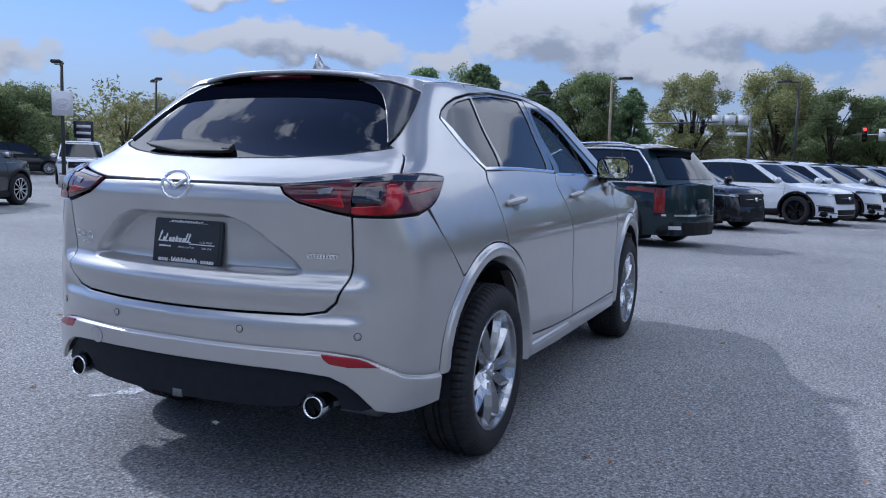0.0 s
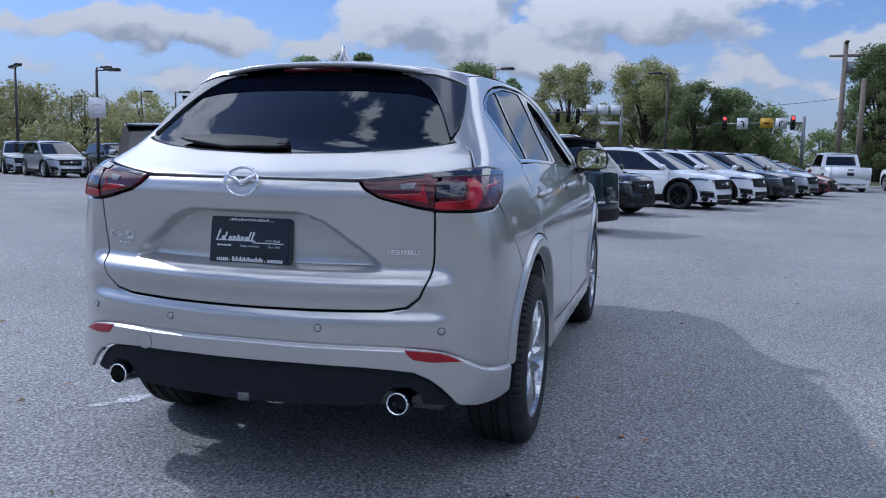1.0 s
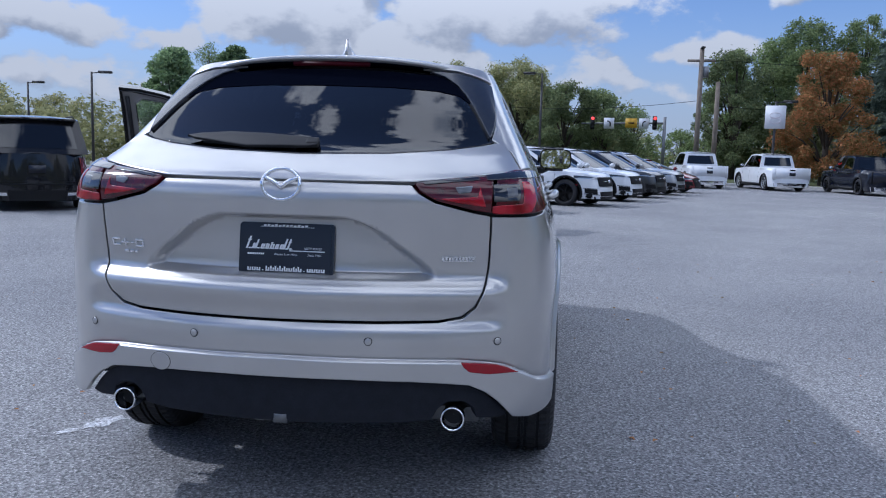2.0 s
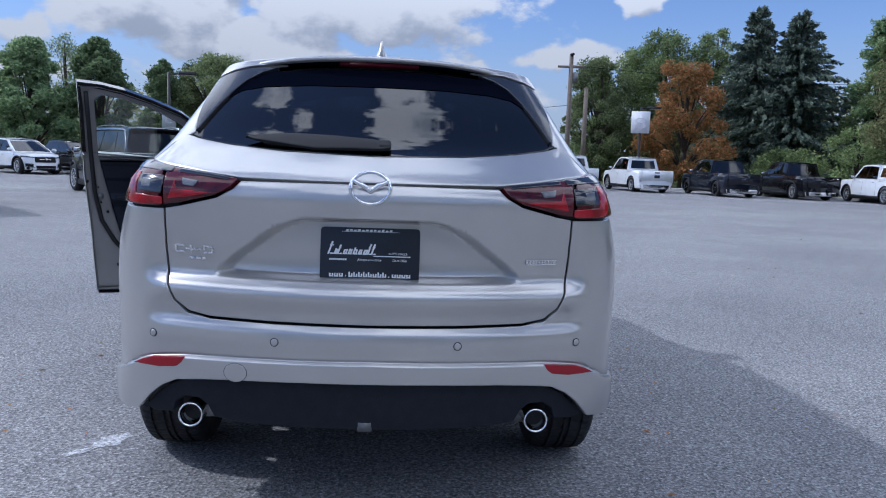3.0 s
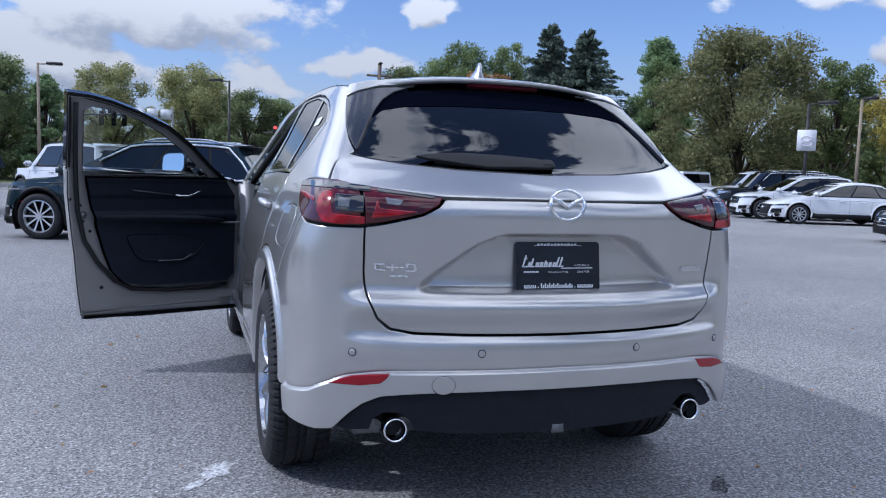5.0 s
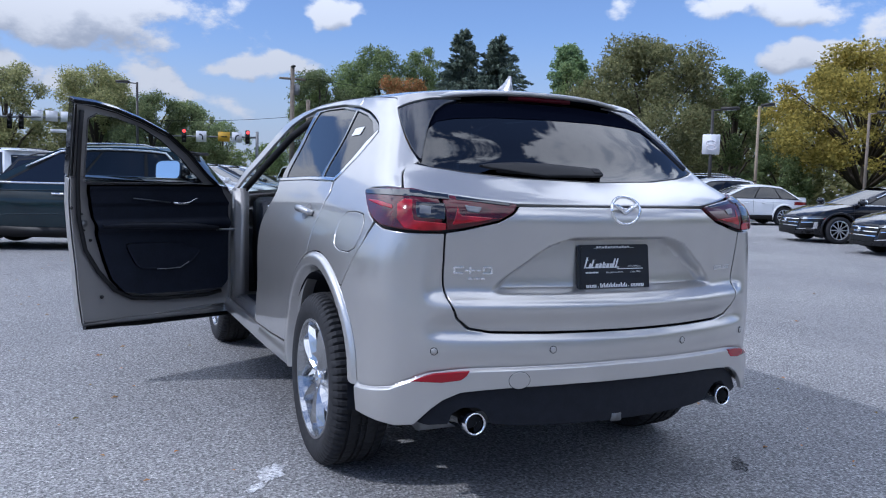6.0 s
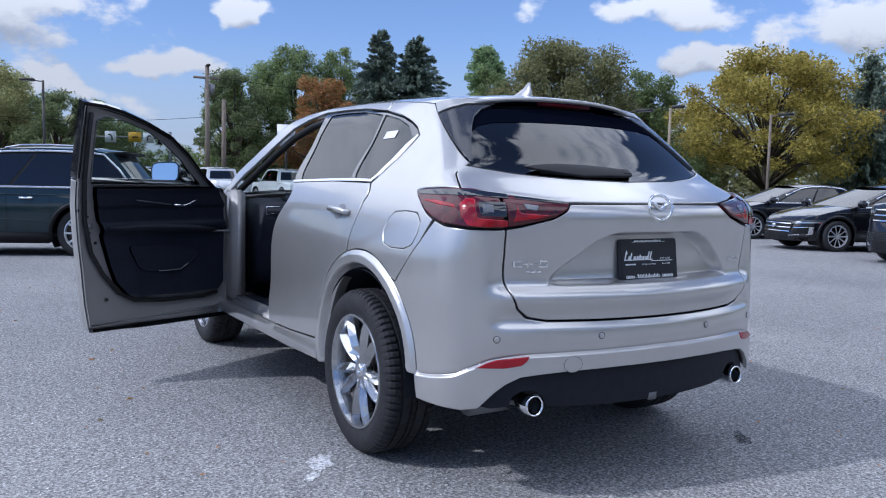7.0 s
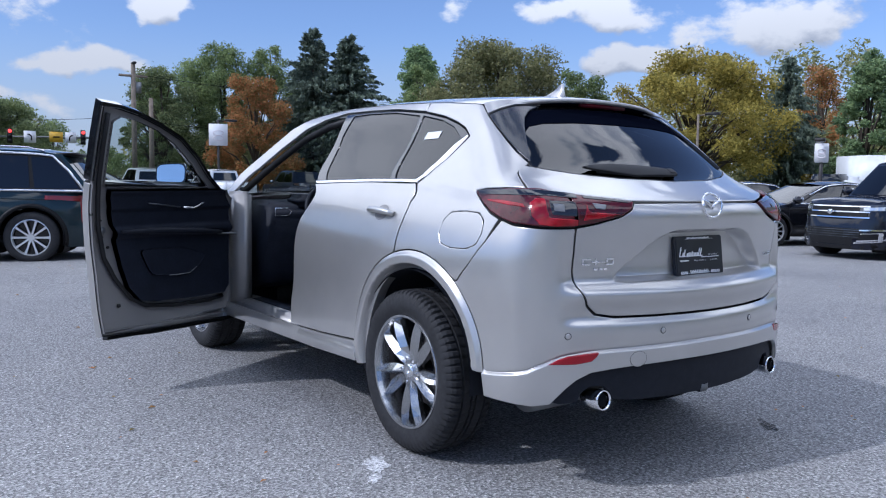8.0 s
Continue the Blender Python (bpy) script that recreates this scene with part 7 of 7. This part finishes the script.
def tree(kind, x, y, height, radius, variant, label, name="tree"):
    """One tree: bark and crown under an empty at its foot."""
    rng = np.random.default_rng(variant * 31 + int(abs(x) * 10))
    lob, V, F, base, bark = crown_meshes(kind, variant % 2)
    z0 = ground_z(x, y)
    t = thing(name, (x, y, z0), label, "tree" if kind != "low" else "shrub", "", float(rng.random() * 360))
    h, r = height - z0, radius
    if kind == "spruce":
        vv = V * np.array([r * 2.15, r * 2.15, h])
        me = raw_mesh("crown", vv, F, LEAF["spruce"])
        bm = tube((0, 0, 0), (0, 0, h * .97), .17, .02, 8)
    else:
        cs = [(a * r * .86, b * r * .86, c * h, q * (r * .75 + h * .12)) for a, b, c, q in lob]
        top = max(c[2] + c[3] * .9 for c in cs)
        cs = [(a, b, c * h / top if kind != "low" else c, q) for a, b, c, q in cs]
        count = {"thin": 3200, "low": 3000, "big": 19000, "gold": 15000, "poplar": 1800}.get(kind, int(4000 + 350 * r * r))
        size = {"pine": .17, "thin": .15, "big": .16, "gold": .16}.get(kind, .155) * (0.9 if r < 3 else 1.05)
        vv, ff = leaf_cloud(cs, int(count * 3.7), size * .76, rng, flat=.62 if kind in ("pine",) else .72 if kind == "gold" else .85, long=.95 if kind == "pine" else .7, shell=.12)
        me = raw_mesh("crown", vv, ff, LEAF[base])
        bm = limbs(h, cs[2::2], rng, .05 + .022 * h)
    part("trunk", bm, M_BARK, t)
    crown = new("crown", me); crown.parent = t
    return t


NAMES = {"oak": "dense green broadleaf tree", "olive": "tall olive-green broadleaf tree", "green": "tall green broadleaf tree", "autumn": "orange and rust autumn tree", "gold": "broad golden-yellow autumn tree",
         "pine": "loose light green pine tree", "spruce": "dark drooping spruce tree", "thin": "thin yellowing tree in early autumn", "big": "large dense olive-green tree", "poplar": "slim upright green tree", "low": "low green shrub under the trees"}
TREES = [
    ("oak", -45.7, 34.3, 5.7, 4.3), ("oak", -45.9, 30.6, 5.7, 4.3), ("thin", -51.9, 50.0, 5.8, 4.0), ("thin", -53.3, 55.9, 7.0, 4.3), ("thin", -56.8, 52.3, 5.0, 3.8),
    ("thin", -52.7, 63.3, 6.8, 4.8), ("thin", -45.7, 62.3, 6.8, 4.4), ("thin", -41.6, 65.4, 5.9, 3.8),
    ("poplar", -27.7, 66.8, 10.5, 1.4), ("pine", -16.9, 57.0, 7.7, 2.9), ("oak", -14.4, 60.8, 8.5, 3.5), ("pine", -10.0, 56.7, 7.0, 2.4), ("olive", -6.6, 63.4, 8.9, 3.6),
    ("olive", -0.5, 65.9, 9.4, 4.1), ("oak", 3.3, 61.9, 7.3, 3.1), ("oak", 6.3, 63.8, 6.9, 3.2), ("low", 9.2, 67.2, 5.6, 2.9), ("low", 13.9, 71.6, 3.8, 3.4),
    ("oak", 16.1, 61.9, 9.9, 3.3), ("green", 20.4, 65.0, 11.6, 3.9), ("autumn", 18.9, 50.2, 8.3, 3.3), ("green", 16.2, 63.5, 10.1, 2.4), ("green", 21.8, 64.0, 12.7, 3.8),
]
TREES += [
    ("green", 26.4, 64.4, 13.1, 3.2), ("spruce", 25.2, 54.1, 13.1, 2.5), ("spruce", 27.7, 52.9, 12.7, 3.0), ("pine", 32.3, 50.3, 11.9, 3.6), ("low", 27.2, 43.8, 4.1, 2.8), ("low", 24.6, 47.6, 2.6, 2.5),
    ("pine", -17.6, 46.6, 7.7, 3.5), ("pine", -21.2, 45.4, 7.5, 3.6), ("oak", -13.7, 58.1, 8.5, 3.7), ("big", 29.9, 37.6, 10.4, 5.4), ("green", 31.9, 49.2, 10.1, 2.6),
    ("gold", 38.7, 29.4, 9.8, 6.2), ("spruce", 45.1, 27.1, 9.7, 1.7), ("autumn", 53.0, 29.4, 10.0, 2.6), ("pine", 46.4, 22.7, 9.6, 2.9), ("pine", 47.6, 19.6, 9.7, 3.6), ("green", 38.5, 39.4, 9.4, 3.2),
    ("low", 34.5, 31.4, 3.0, 2.4), ("low", 50.4, 25.8, 3.2, 3.8), ("oak", 0.5, 69.0, 8.6, 3.4),
]
for i, (kind, x, y, h, r) in enumerate(TREES):
    tree(kind, x, y, h, r, i, NAMES[kind], "shrub" if kind == "low" else "spruce" if kind == "spruce" else "tree")


def far_woods():
    """The wood behind the first trees, carried on unseen right round the car park, as one mass of leaves."""
    rng = np.random.default_rng(5)
    cs = []
    for a in np.arange(-180, 180, 1.15):
        # behind the camera the ring is unseen, added nearer to darken car reflections
        d = (82 if -85 < a < 100 else 55) + 10 * rng.random()
        q = radians(a)
        gap = 1 - .62 * math.exp(-((a - 10.5) / 3.2) ** 2)
        hmax = (5.8 + 1.6 * math.sin(a * .23) + 1.2 * rng.random()) * gap * (1.9 if a > 38 else 1.25 if a > 20 else 1.0)
        for z in np.arange(.9, hmax - .5, 1.7):
            cs.append((d * math.sin(q) + rng.normal() * .8, d * math.cos(q) + rng.normal() * .8, z, 1.5 + .5 * rng.random()))
    # undergrowth between and behind the nearer trunks
    for a in np.arange(-52, 80, .8):
        d = float(np.interp(a, [-52, -20, 10, 25, 45, 80], [62, 62, 66, 64, 56, 53])) + 4 * rng.random()
        q = radians(a)
        top = (3.6 + 1.4 * math.sin(a * .31) + 1.5 * rng.random()) * (1 - .7 * math.exp(-((a - 10.5) / 3.2) ** 2)) * (1.0 if a > 12 else .75)
        for z in np.arange(.5, max(top - .4, .6), 1.2):
            cs.append((d * math.sin(q) + rng.normal() * .6, d * math.cos(q) + rng.normal() * .6, z, 1.2 + .4 * rng.random()))
    V, F = leaf_cloud(cs, 300000, .26, rng, shell=.2)
    ob = new("far_woods", raw_mesh("far_woods", V, F, LEAF["olive"]))
    tagged(ob, "olive-green wood round the far edge of the car park", "woods", kind="stuff")


far_woods()

# ---- lamp posts, signs, signals, verges, marks ----
M_POST_DARK = varied("bronze_post", (0.035, 0.032, 0.030), 0.5, 8, 0.25)
M_POST_WOOD = varied("weathered_wood", (0.20, 0.165, 0.13), 0.9, 5, 0.3, bump=0.4, dist=0.01)
M_POST_TAN = varied("tan_post", (0.30, 0.24, 0.17), 0.7, 6, 0.2)
M_SIGN = varied("white_sign", (0.72, 0.72, 0.74), 0.5, 4, 0.06)
M_SIGN_RED = principled("red_sign_print", (0.70, 0.65, 0.67), 0.5)
M_YELLOW = varied("signal_yellow", (0.62, 0.36, 0.03), 0.5, 5, 0.1)
M_SIGNAL_RED = principled("lit_red_signal", (1.0, 0.06, 0.05), 0.4, emit=1.6)
M_GRASS = varied("verge_grass", (0.085, 0.10, 0.035), 0.95, 3.0, 0.5, bump=0.8, dist=0.03)
M_KERB = varied("concrete_kerb", (0.42, 0.41, 0.39), 0.85, 12, 0.15, bump=0.3, dist=0.004)
M_LINE = varied("worn_line_paint", (0.55, 0.55, 0.55), 0.8, 7, 0.25)


def lamp_post(x, y, top, style="dark", arm=(1, 0), banner=None, heads=1):
    z = ground_z(x, y)
    mat, word = {"dark": (M_POST_DARK, "dark bronze"), "wood": (M_POST_WOOD, "grey weathered"), "tan": (M_POST_TAN, "tan")}[style]
    post = thing("lamp_post", (x, y, z), f"tall {word} car park lamp post", "lamp post")
    h = top - z
    part("post", tube((0, 0, 0), (0, 0, h), .085, .06, 10), mat, post)
    part("post_base", tube((0, 0, 0), (0, 0, .5), .22, .20, 14), M_KERB, post)
    a = Vector((arm[0], arm[1], 0)).normalized()
    for k in range(heads):
        d = a if k == 0 else -a
        part("lamp_arm", tube((0, 0, h - .06), tuple(d * .45 + Vector((0, 0, h - .03))), .03, .03, 8), mat, post)
        m = Matrix.Translation(d * .75 + Vector((0, 0, h))) @ Matrix.Rotation(math.atan2(d.y, d.x), 4, "Z")
        head = part("lamp_head", box((-.36, -.17, -.06), (.36, .17, .07), .02, m), M_POST_DARK, post)
        part("lamp_lens", box((-.28, -.13, -.075), (.28, .13, -.06), .005, m), M_LENS, head)
    if banner:
        zb, w, hh = banner[0] - z, banner[1], banner[2]
        face = Matrix.Translation((0, 0, zb)) @ Matrix.Rotation(math.atan2(-x, y) , 4, "Z")
        bx = part("sign_box", box((-w / 2, -.12, -hh / 2), (w / 2, .12, hh / 2), .02, face), M_SIGN, post, "white box sign with faded marks")
        for k in range(2):
            bm = add_pipe(bmesh.new(), [face @ Vector((w * .28 * math.cos(q), -.125, -.02 * hh + (.10 - .24 * k) * hh + .11 * hh * math.sin(q))) for q in np.linspace(0, 2 * math.pi, 20, endpoint=False)], .022, 5, True)
            part("red_mark", bm, M_SIGN_RED, bx)
    return post


for a in ((-24.7, 20.5, 4.6, "dark", (.62, -.78), (3.1, .75, .95)), (-32.8, 33.8, 5.5, "dark", (.80, -.60), None, 2), (-24.9, 30.4, 4.9, "dark", (1, .3), (3.1, .75, .95)), (-53.6, 62.5, 6.0, "dark"), (-42.8, 58.3, 6.1, "dark"),
          (-32.2, 47.6, 5.2, "dark"), (-24.0, 41.0, 5.3, "dark", (1, .2)), (-8.1, 41.9, 6.0, "tan", (1, 0)), (1.2, 45.7, 6.1, "dark", (-1, .2)), (-36.1, 44.4, 6.6, "dark", (1, 0)),
          (23.0, 24.6, 4.5, "dark", (.5, -1), (3.0, .72, .85)), (28.1, 27.0, 5.1, "tan", (-.3, -1)), (32.7, 24.6, 4.9, "wood", (.3, -1)), (26.9, 14.6, 2.95, "dark", (-.9, -.4), (2.5, .5, .72)), (14.0, 43.9, 4.6, "dark", (1, 0), (3.75, 1.05, 1.25)), (-9.65, 32.3, 4.4, "dark", (1, .3), (2.5, .55, .78))):
    lamp_post(*a)


def utility_pole(x, y, top, cross):
    z = ground_z(x, y)
    t = thing("utility_pole", (x, y, z), "grey wooden utility pole with wires", "utility pole")
    part("pole", tube((0, 0, 0), (0, 0, top - z), .19, .14, 12), M_POST_WOOD, t)
    if cross:
        part("crossarm", box((-.9, -.06, top - z - .9), (.9, .06, top - z - .75), .01), M_POST_WOOD, t)
        part("transformer", tube((.3, 0, top - z - 1.9), (.3, 0, top - z - 1.2), .2, seg=14), M_STEEL, t)
        part("pole_lamp", box((-.12, -.45, top - z - .08), (.12, -.05, top - z + .06), .03), M_POST_DARK, t)
    return t


utility_pole(11.6, 52.7, 8.6, True)
utility_pole(12.9, 53.4, 6.5, False)


def wires():
    for k, (a, b, sag) in enumerate((((11.6, 52.7, 7.9), (44.0, 60.0, 8.6), .5), ((11.6, 52.7, 5.2), (-2.1, 59.6, 5.0), .35), ((12.9, 53.4, 4.9), (34.0, 57.0, 5.0), .3))):
        pts = [Vector(a).lerp(Vector(b), t) - Vector((0, 0, 4 * sag * t * (1 - t))) for t in np.linspace(0, 1, 14)]
        ob = part("overhead_wire", add_pipe(bmesh.new(), pts, .018, 4), M_TRIM)
        tagged(ob, "thin black wire between the roadside poles", "wire", "wires over the road")


wires()


def arrow_sign(parent, m, w, h, shape, ground):
    board = part("sign_board", box((-w / 2, -.015, -h / 2), (w / 2, .015, h / 2), .01, m), ground, parent, "square road sign")
    bm = bmesh.new()
    pts = [m @ Vector((a * w, -.02, b * h)) for a, b in shape]
    add_pipe(bm, pts, .045 * w + .01, 6)
    part("arrow", bm, M_TRIM, board)


def signal_head(parent, at, lit=True, side=0):
    body = part("signal_head", box((at[0] - .15, at[1] - .12, at[2] - .5), (at[0] + .15, at[1] + .12, at[2] + .5), .03), M_TRIM, parent, "black three-lamp traffic signal")
    for k, mat in enumerate((M_SIGNAL_RED if lit else M_TRIM, M_TRIM, M_TRIM)):
        bm = tube((at[0], at[1] - .16, at[2] + .32 - .32 * k), (at[0], at[1] - .11, at[2] + .32 - .32 * k), .115, seg=18)
        part("signal_lens", bm, mat, body)
    return body


def build_signals():
    x, y = -2.1, 59.6
    z = ground_z(x, y)
    mast = thing("signal_mast", (x, y, z), "grey signal mast with signs on its long arm", "traffic signal")
    part("mast_pole", tube((0, 0, 0), (0, 0, 5.6), .12, .09, 12), M_STEEL, mast)
    part("mast_arm", tube((0, 0, 5.0), (-8.5, -1.0, 4.65), .10, .05, 10), M_STEEL, mast)
    for k, (dx, w, h, dz) in enumerate(((-.45, .7, .72, .02), (-1.35, .75, .72, .03), (-2.25, .7, .72, .04))):
        part("sign_back", box((dx - w / 2, -.32, 5.0 + dz - h / 2), (dx + w / 2, -.29, 5.0 + dz + h / 2), .01), M_SIGN, mast, "pale back of a road sign")
    part("street_sign", box((-1.45, -.30, 3.9), (-.15, -.27, 4.15), .01), M_SIGN, mast)
    for dx in (-3.2, -3.9, -4.7):
        signal_head(mast, (dx, -.45, 4.55), False)
    x, y = 10.4, 58.6
    z = ground_z(x, y)
    mast = thing("signal_mast", (x, y, z), "grey signal mast with red lamps lit", "traffic signal")
    part("mast_pole", tube((0, 0, 0), (0, 0, 4.6), .14, .11, 12), M_STEEL, mast)
    part("mast_arm", tube((0, 0, 4.15), (-6.0, .9, 4.05), .08, .05, 10), M_STEEL, mast)
    signal_head(mast, (-.75, -.2, 4.15))
    signal_head(mast, (-5.2, .5, 4.1))
    arrow_sign(mast, Matrix.Translation((-4.0, .35, 4.08)), .75, .8, [(.12, -.3), (.12, .05), (-.05, .2), (-.2, .2)], M_SIGN)
    arrow_sign(mast, Matrix.Translation((-2.4, .15, 4.12)), .85, .7, [(-.25, 0), (.25, 0)], M_YELLOW)
    arrow_sign(mast, Matrix.Translation((-1.5, .0, 4.1)), .7, .75, [(-.12, -.3), (-.12, .05), (.05, .2), (.2, .2)], M_SIGN)


build_signals()


def build_boards():
    z = ground_z(-43, 37.6)
    b = thing("sign_board", (-43.0, 37.6, z), "dark pole sign with pale lettering bars", "sign", "", 48)
    part("board", box((-.62, -.12, 2.0), (.62, .12, 3.55), .03), M_NAVY_SIGN, b)
    for k in range(3):
        part("text_bar", box((-.44, -.13, 2.2 + .45 * k), (.44, -.118, 2.38 + .45 * k), .004), M_SIGN, b)
    for sx in (-.4, .4):
        part("leg", tube((sx, 0, 0), (sx, 0, 2.05), .06), M_POST_DARK, b)
    t = thing("box_van", (33.5, 14.8, ground_z(33, 15)), "plain white box van behind the parked cars", "van", "", 62)
    part("cargo_box", box((-1.1, -3.2, .9), (1.1, 2.2, 2.75), .04), P_WHITE, t)
    part("van_cab", box((-1.0, 2.25, .55), (1.0, 3.3, 1.85), .15), P_WHITE, t)
    part("cab_window", box((-.93, 2.9, 1.35), (.93, 3.98, 1.95), .08), M_CAR_GLASS, t)
    part("chassis", box((-.8, -3.1, .5), (.8, 3.8, .9), .03), M_TRIM, t)
    for sy in (-2.2, 3.1):
        for sx in (-.9, .9):
            ty, rm = wheel_meshes(.40, "bright")
            w = new("wheel", ty); w.parent = t; w.matrix_local = pose(sx, sy, .40, 0, 0, 0 if sx > 0 else 180)
            r_ = new("rim", rm); r_.parent = w
    h = thing("fire_hydrant", (24.6, 41.6, ground_z(24.6, 41.6) + .1), "small yellow fire hydrant on the grass", "hydrant")
    part("barrel", lathe([(0, .16), (.05, .16), (.06, .11), (.5, .11), (.52, .14), (.56, .14), (.62, .10), (.68, .03), (.70, .001)], 16, "Z"), M_YELLOW, h)
    for sx in (-1, 1):
        part("outlet", tube((0, 0, .42), (sx * .18, 0, .42), .055, .055, 10), M_YELLOW, h)


M_NAVY_SIGN = principled("navy_sign", (0.02, 0.022, 0.04), 0.4)
build_boards()


def build_verge():
    """Grass beyond the car park with a concrete kerb along it."""
    line = [(-62, 20), (-50, 40), (-38, 50), (-24, 45), (-12, 47), (0, 50), (8, 50.5), (16, 48), (24, 41), (28, 37.6), (27.5, 33), (30, 28), (33, 22), (38, 12), (42, 0), (44, -14)]
    pts = []
    for i in range(len(line) - 1):
        for k in range(6):
            t = k / 6
            pts.append(Vector((*line[i], 0)).lerp(Vector((*line[i + 1], 0)), t))
    pts.append(Vector((*line[-1], 0)))
    for _ in range(4):
        pts = [pts[0]] + [(a + b * 2 + c) / 4 for a, b, c in zip(pts, pts[1:], pts[2:])] + [pts[-1]]
    bm = bmesh.new()
    prof = ((0.0, -.05), (0.0, .12), (.03, .15), (.15, .155), (.16, .10))
    rings = []
    for i, p in enumerate(pts):
        d = (pts[min(i + 1, len(pts) - 1)] - pts[max(i - 1, 0)]).normalized()
        n = Vector((-d.y, d.x, 0))
        rings.append([bm.verts.new(p + n * a + Vector((0, 0, ground_z(p.x, p.y) + z))) for a, z in prof])
    for a, b in zip(rings, rings[1:]):
        for k in range(len(prof) - 1):
            bm.faces.new((a[k], a[k + 1], b[k + 1], b[k]))
    bmesh.ops.recalc_face_normals(bm, faces=bm.faces)
    tagged(part("kerb", bm, M_KERB, smooth=False), "pale concrete kerb along the grass", "kerb", kind="structure")
    bm = bmesh.new()
    rows = []
    for i, p in enumerate(pts):
        d = (pts[min(i + 1, len(pts) - 1)] - pts[max(i - 1, 0)]).normalized()
        n = Vector((-d.y, d.x, 0))
        out = Vector((p.x, p.y - 2, 0)).normalized()
        rows.append([bm.verts.new(p + (n * .15 if a == 0 else n * .15 + out * a) + Vector((0, 0, ground_z(p.x, p.y) + .12 + .02 * math.sin(i * 1.7 + a)))) for a in (0, 2, 6, 14, 30, 60)])
    for a, b in zip(rows, rows[1:]):
        for k in range(5):
            bm.faces.new((a[k], a[k + 1], b[k + 1], b[k]))
    bmesh.ops.recalc_face_normals(bm, faces=bm.faces)
    tagged(part("verge", bm, M_GRASS), "rough grass under the trees", "grass", kind="structure")


build_verge()


def ground_marks():
    rng = random.Random(8)

    def blot(x, y, a, b, turn, mat, label, name, lift=.004, n=26, rough=.3):
        bm = bmesh.new()
        pts = []
        for k in range(n):
            q = 2 * math.pi * k / n
            r = 1 + rough * (rng.random() - .5) * 2
            px, py = a * r * math.cos(q), b * r * math.sin(q)
            pts.append((x + px * math.cos(turn) - py * math.sin(turn), y + px * math.sin(turn) + py * math.cos(turn)))
        bm.faces.new([bm.verts.new((px, py, ground_z(px, py) + lift)) for px, py in pts])
        bmesh.ops.triangulate(bm, faces=bm.faces)
        return tagged(part(name, bm, mat, smooth=False), label, "mark", kind="structure")

    white, dark = speckled("scuffed_white_paint", (0.80, 0.80, 0.81), .46), speckled("oil_stain", (0.03, 0.03, 0.033), .5)
    pale = speckled("pale_scuff", (0.28, 0.28, 0.29), .69)
    blot(-1.085, .955, .095, .050, 1.15, white, "smeared white paint mark on the asphalt", "paint_mark", rough=.35)
    blot(-1.17, .83, .05, .022, .8, white, "smeared white paint mark on the asphalt", "paint_mark", rough=.4)
    blot(.05, -.55, .07, .03, .3, dark, "dark oil stain on the asphalt", "oil_stain", rough=.3)
    blot(.85, .35, .10, .035, .9, dark, "dark oil stain on the asphalt", "oil_stain", rough=.3)
    blot(-.35, .52, .16, .016, .35, pale, "pale scrape on the asphalt", "scrape", rough=.5)
    blot(-.05, .40, .14, .010, .75, pale, "pale scrape on the asphalt", "scrape", rough=.5)
    # worn parking lines
    for x0, y0, x1, y1 in ((-30.0, 17.5, -12.5, 27.0), (-34, 24, -22, 21.5), (14.2, 10.3, 19.4, 8.4), (15.9, 13.9, 21, 12.0), (8.5, 40.2, 27.0, 33.2)):
        d = Vector((x1 - x0, y1 - y0, 0)).normalized()
        n = Vector((-d.y, d.x, 0)) * .05
        bm = bmesh.new()
        last = None
        for k in range(21):
            p = Vector((x0, y0, 0)).lerp(Vector((x1, y1, 0)), k / 20)
            row = [bm.verts.new((p + s_ * n) + Vector((0, 0, ground_z(p.x, p.y) + .006))) for s_ in (-1, 1)]
            if last:
                bm.faces.new((last[0], row[0], row[1], last[1]))
            last = row
        bmesh.ops.recalc_face_normals(bm, faces=bm.faces)
        tagged(part("parking_line", bm, M_LINE, smooth=False), "worn white parking line on asphalt", "line", kind="structure")
    # scattered leaves and pebbles
    V, F = [], []
    for k in range(420):
        r, q = 1.5 + 14 * rng.random() ** 1.4, rng.random() * 6.283
        x, y = r * math.cos(q), 2 + r * math.sin(q)
        if abs(x) < 1.0 and 0 < y < 4.7:
            continue
        s_ = .008 + .016 * rng.random()
        a = rng.random() * 6.283
        z = ground_z(x, y) + .004
        b = len(V)
        V += [(x + s_ * math.cos(a), y + s_ * math.sin(a), z), (x - .5 * s_ * math.sin(a), y + .5 * s_ * math.cos(a), z + .3 * s_), (x - s_ * math.cos(a), y - s_ * math.sin(a), z), (x + .5 * s_ * math.sin(a), y - .5 * s_ * math.cos(a), z + .35 * s_)]
        F.append((b, b + 1, b + 2, b + 3))
    ob = from_data("leaf_litter", V, F, LEAF["autumn"], smooth=False)
    tagged(ob, "few dry leaves scattered over the asphalt", "leaves", kind="stuff")


def speckled(name, color, cover):
    """Paint or oil worn through to the asphalt in specks."""
    m = bpy.data.materials.new(name)
    m.use_nodes = True
    nt = m.node_tree
    b = nt.nodes["Principled BSDF"]
    b.inputs["Base Color"].default_value = (*color, 1)
    b.inputs["Roughness"].default_value = .8
    n = noise_node(m, 70, 5, .75)
    r = ramp_node(m, n.outputs["Fac"], [(cover - .16, (0, 0, 0)), (cover + .16, (.95, .95, .95))])
    nt.links.new(r.outputs[0], b.inputs["Alpha"])
    return m


ground_marks()
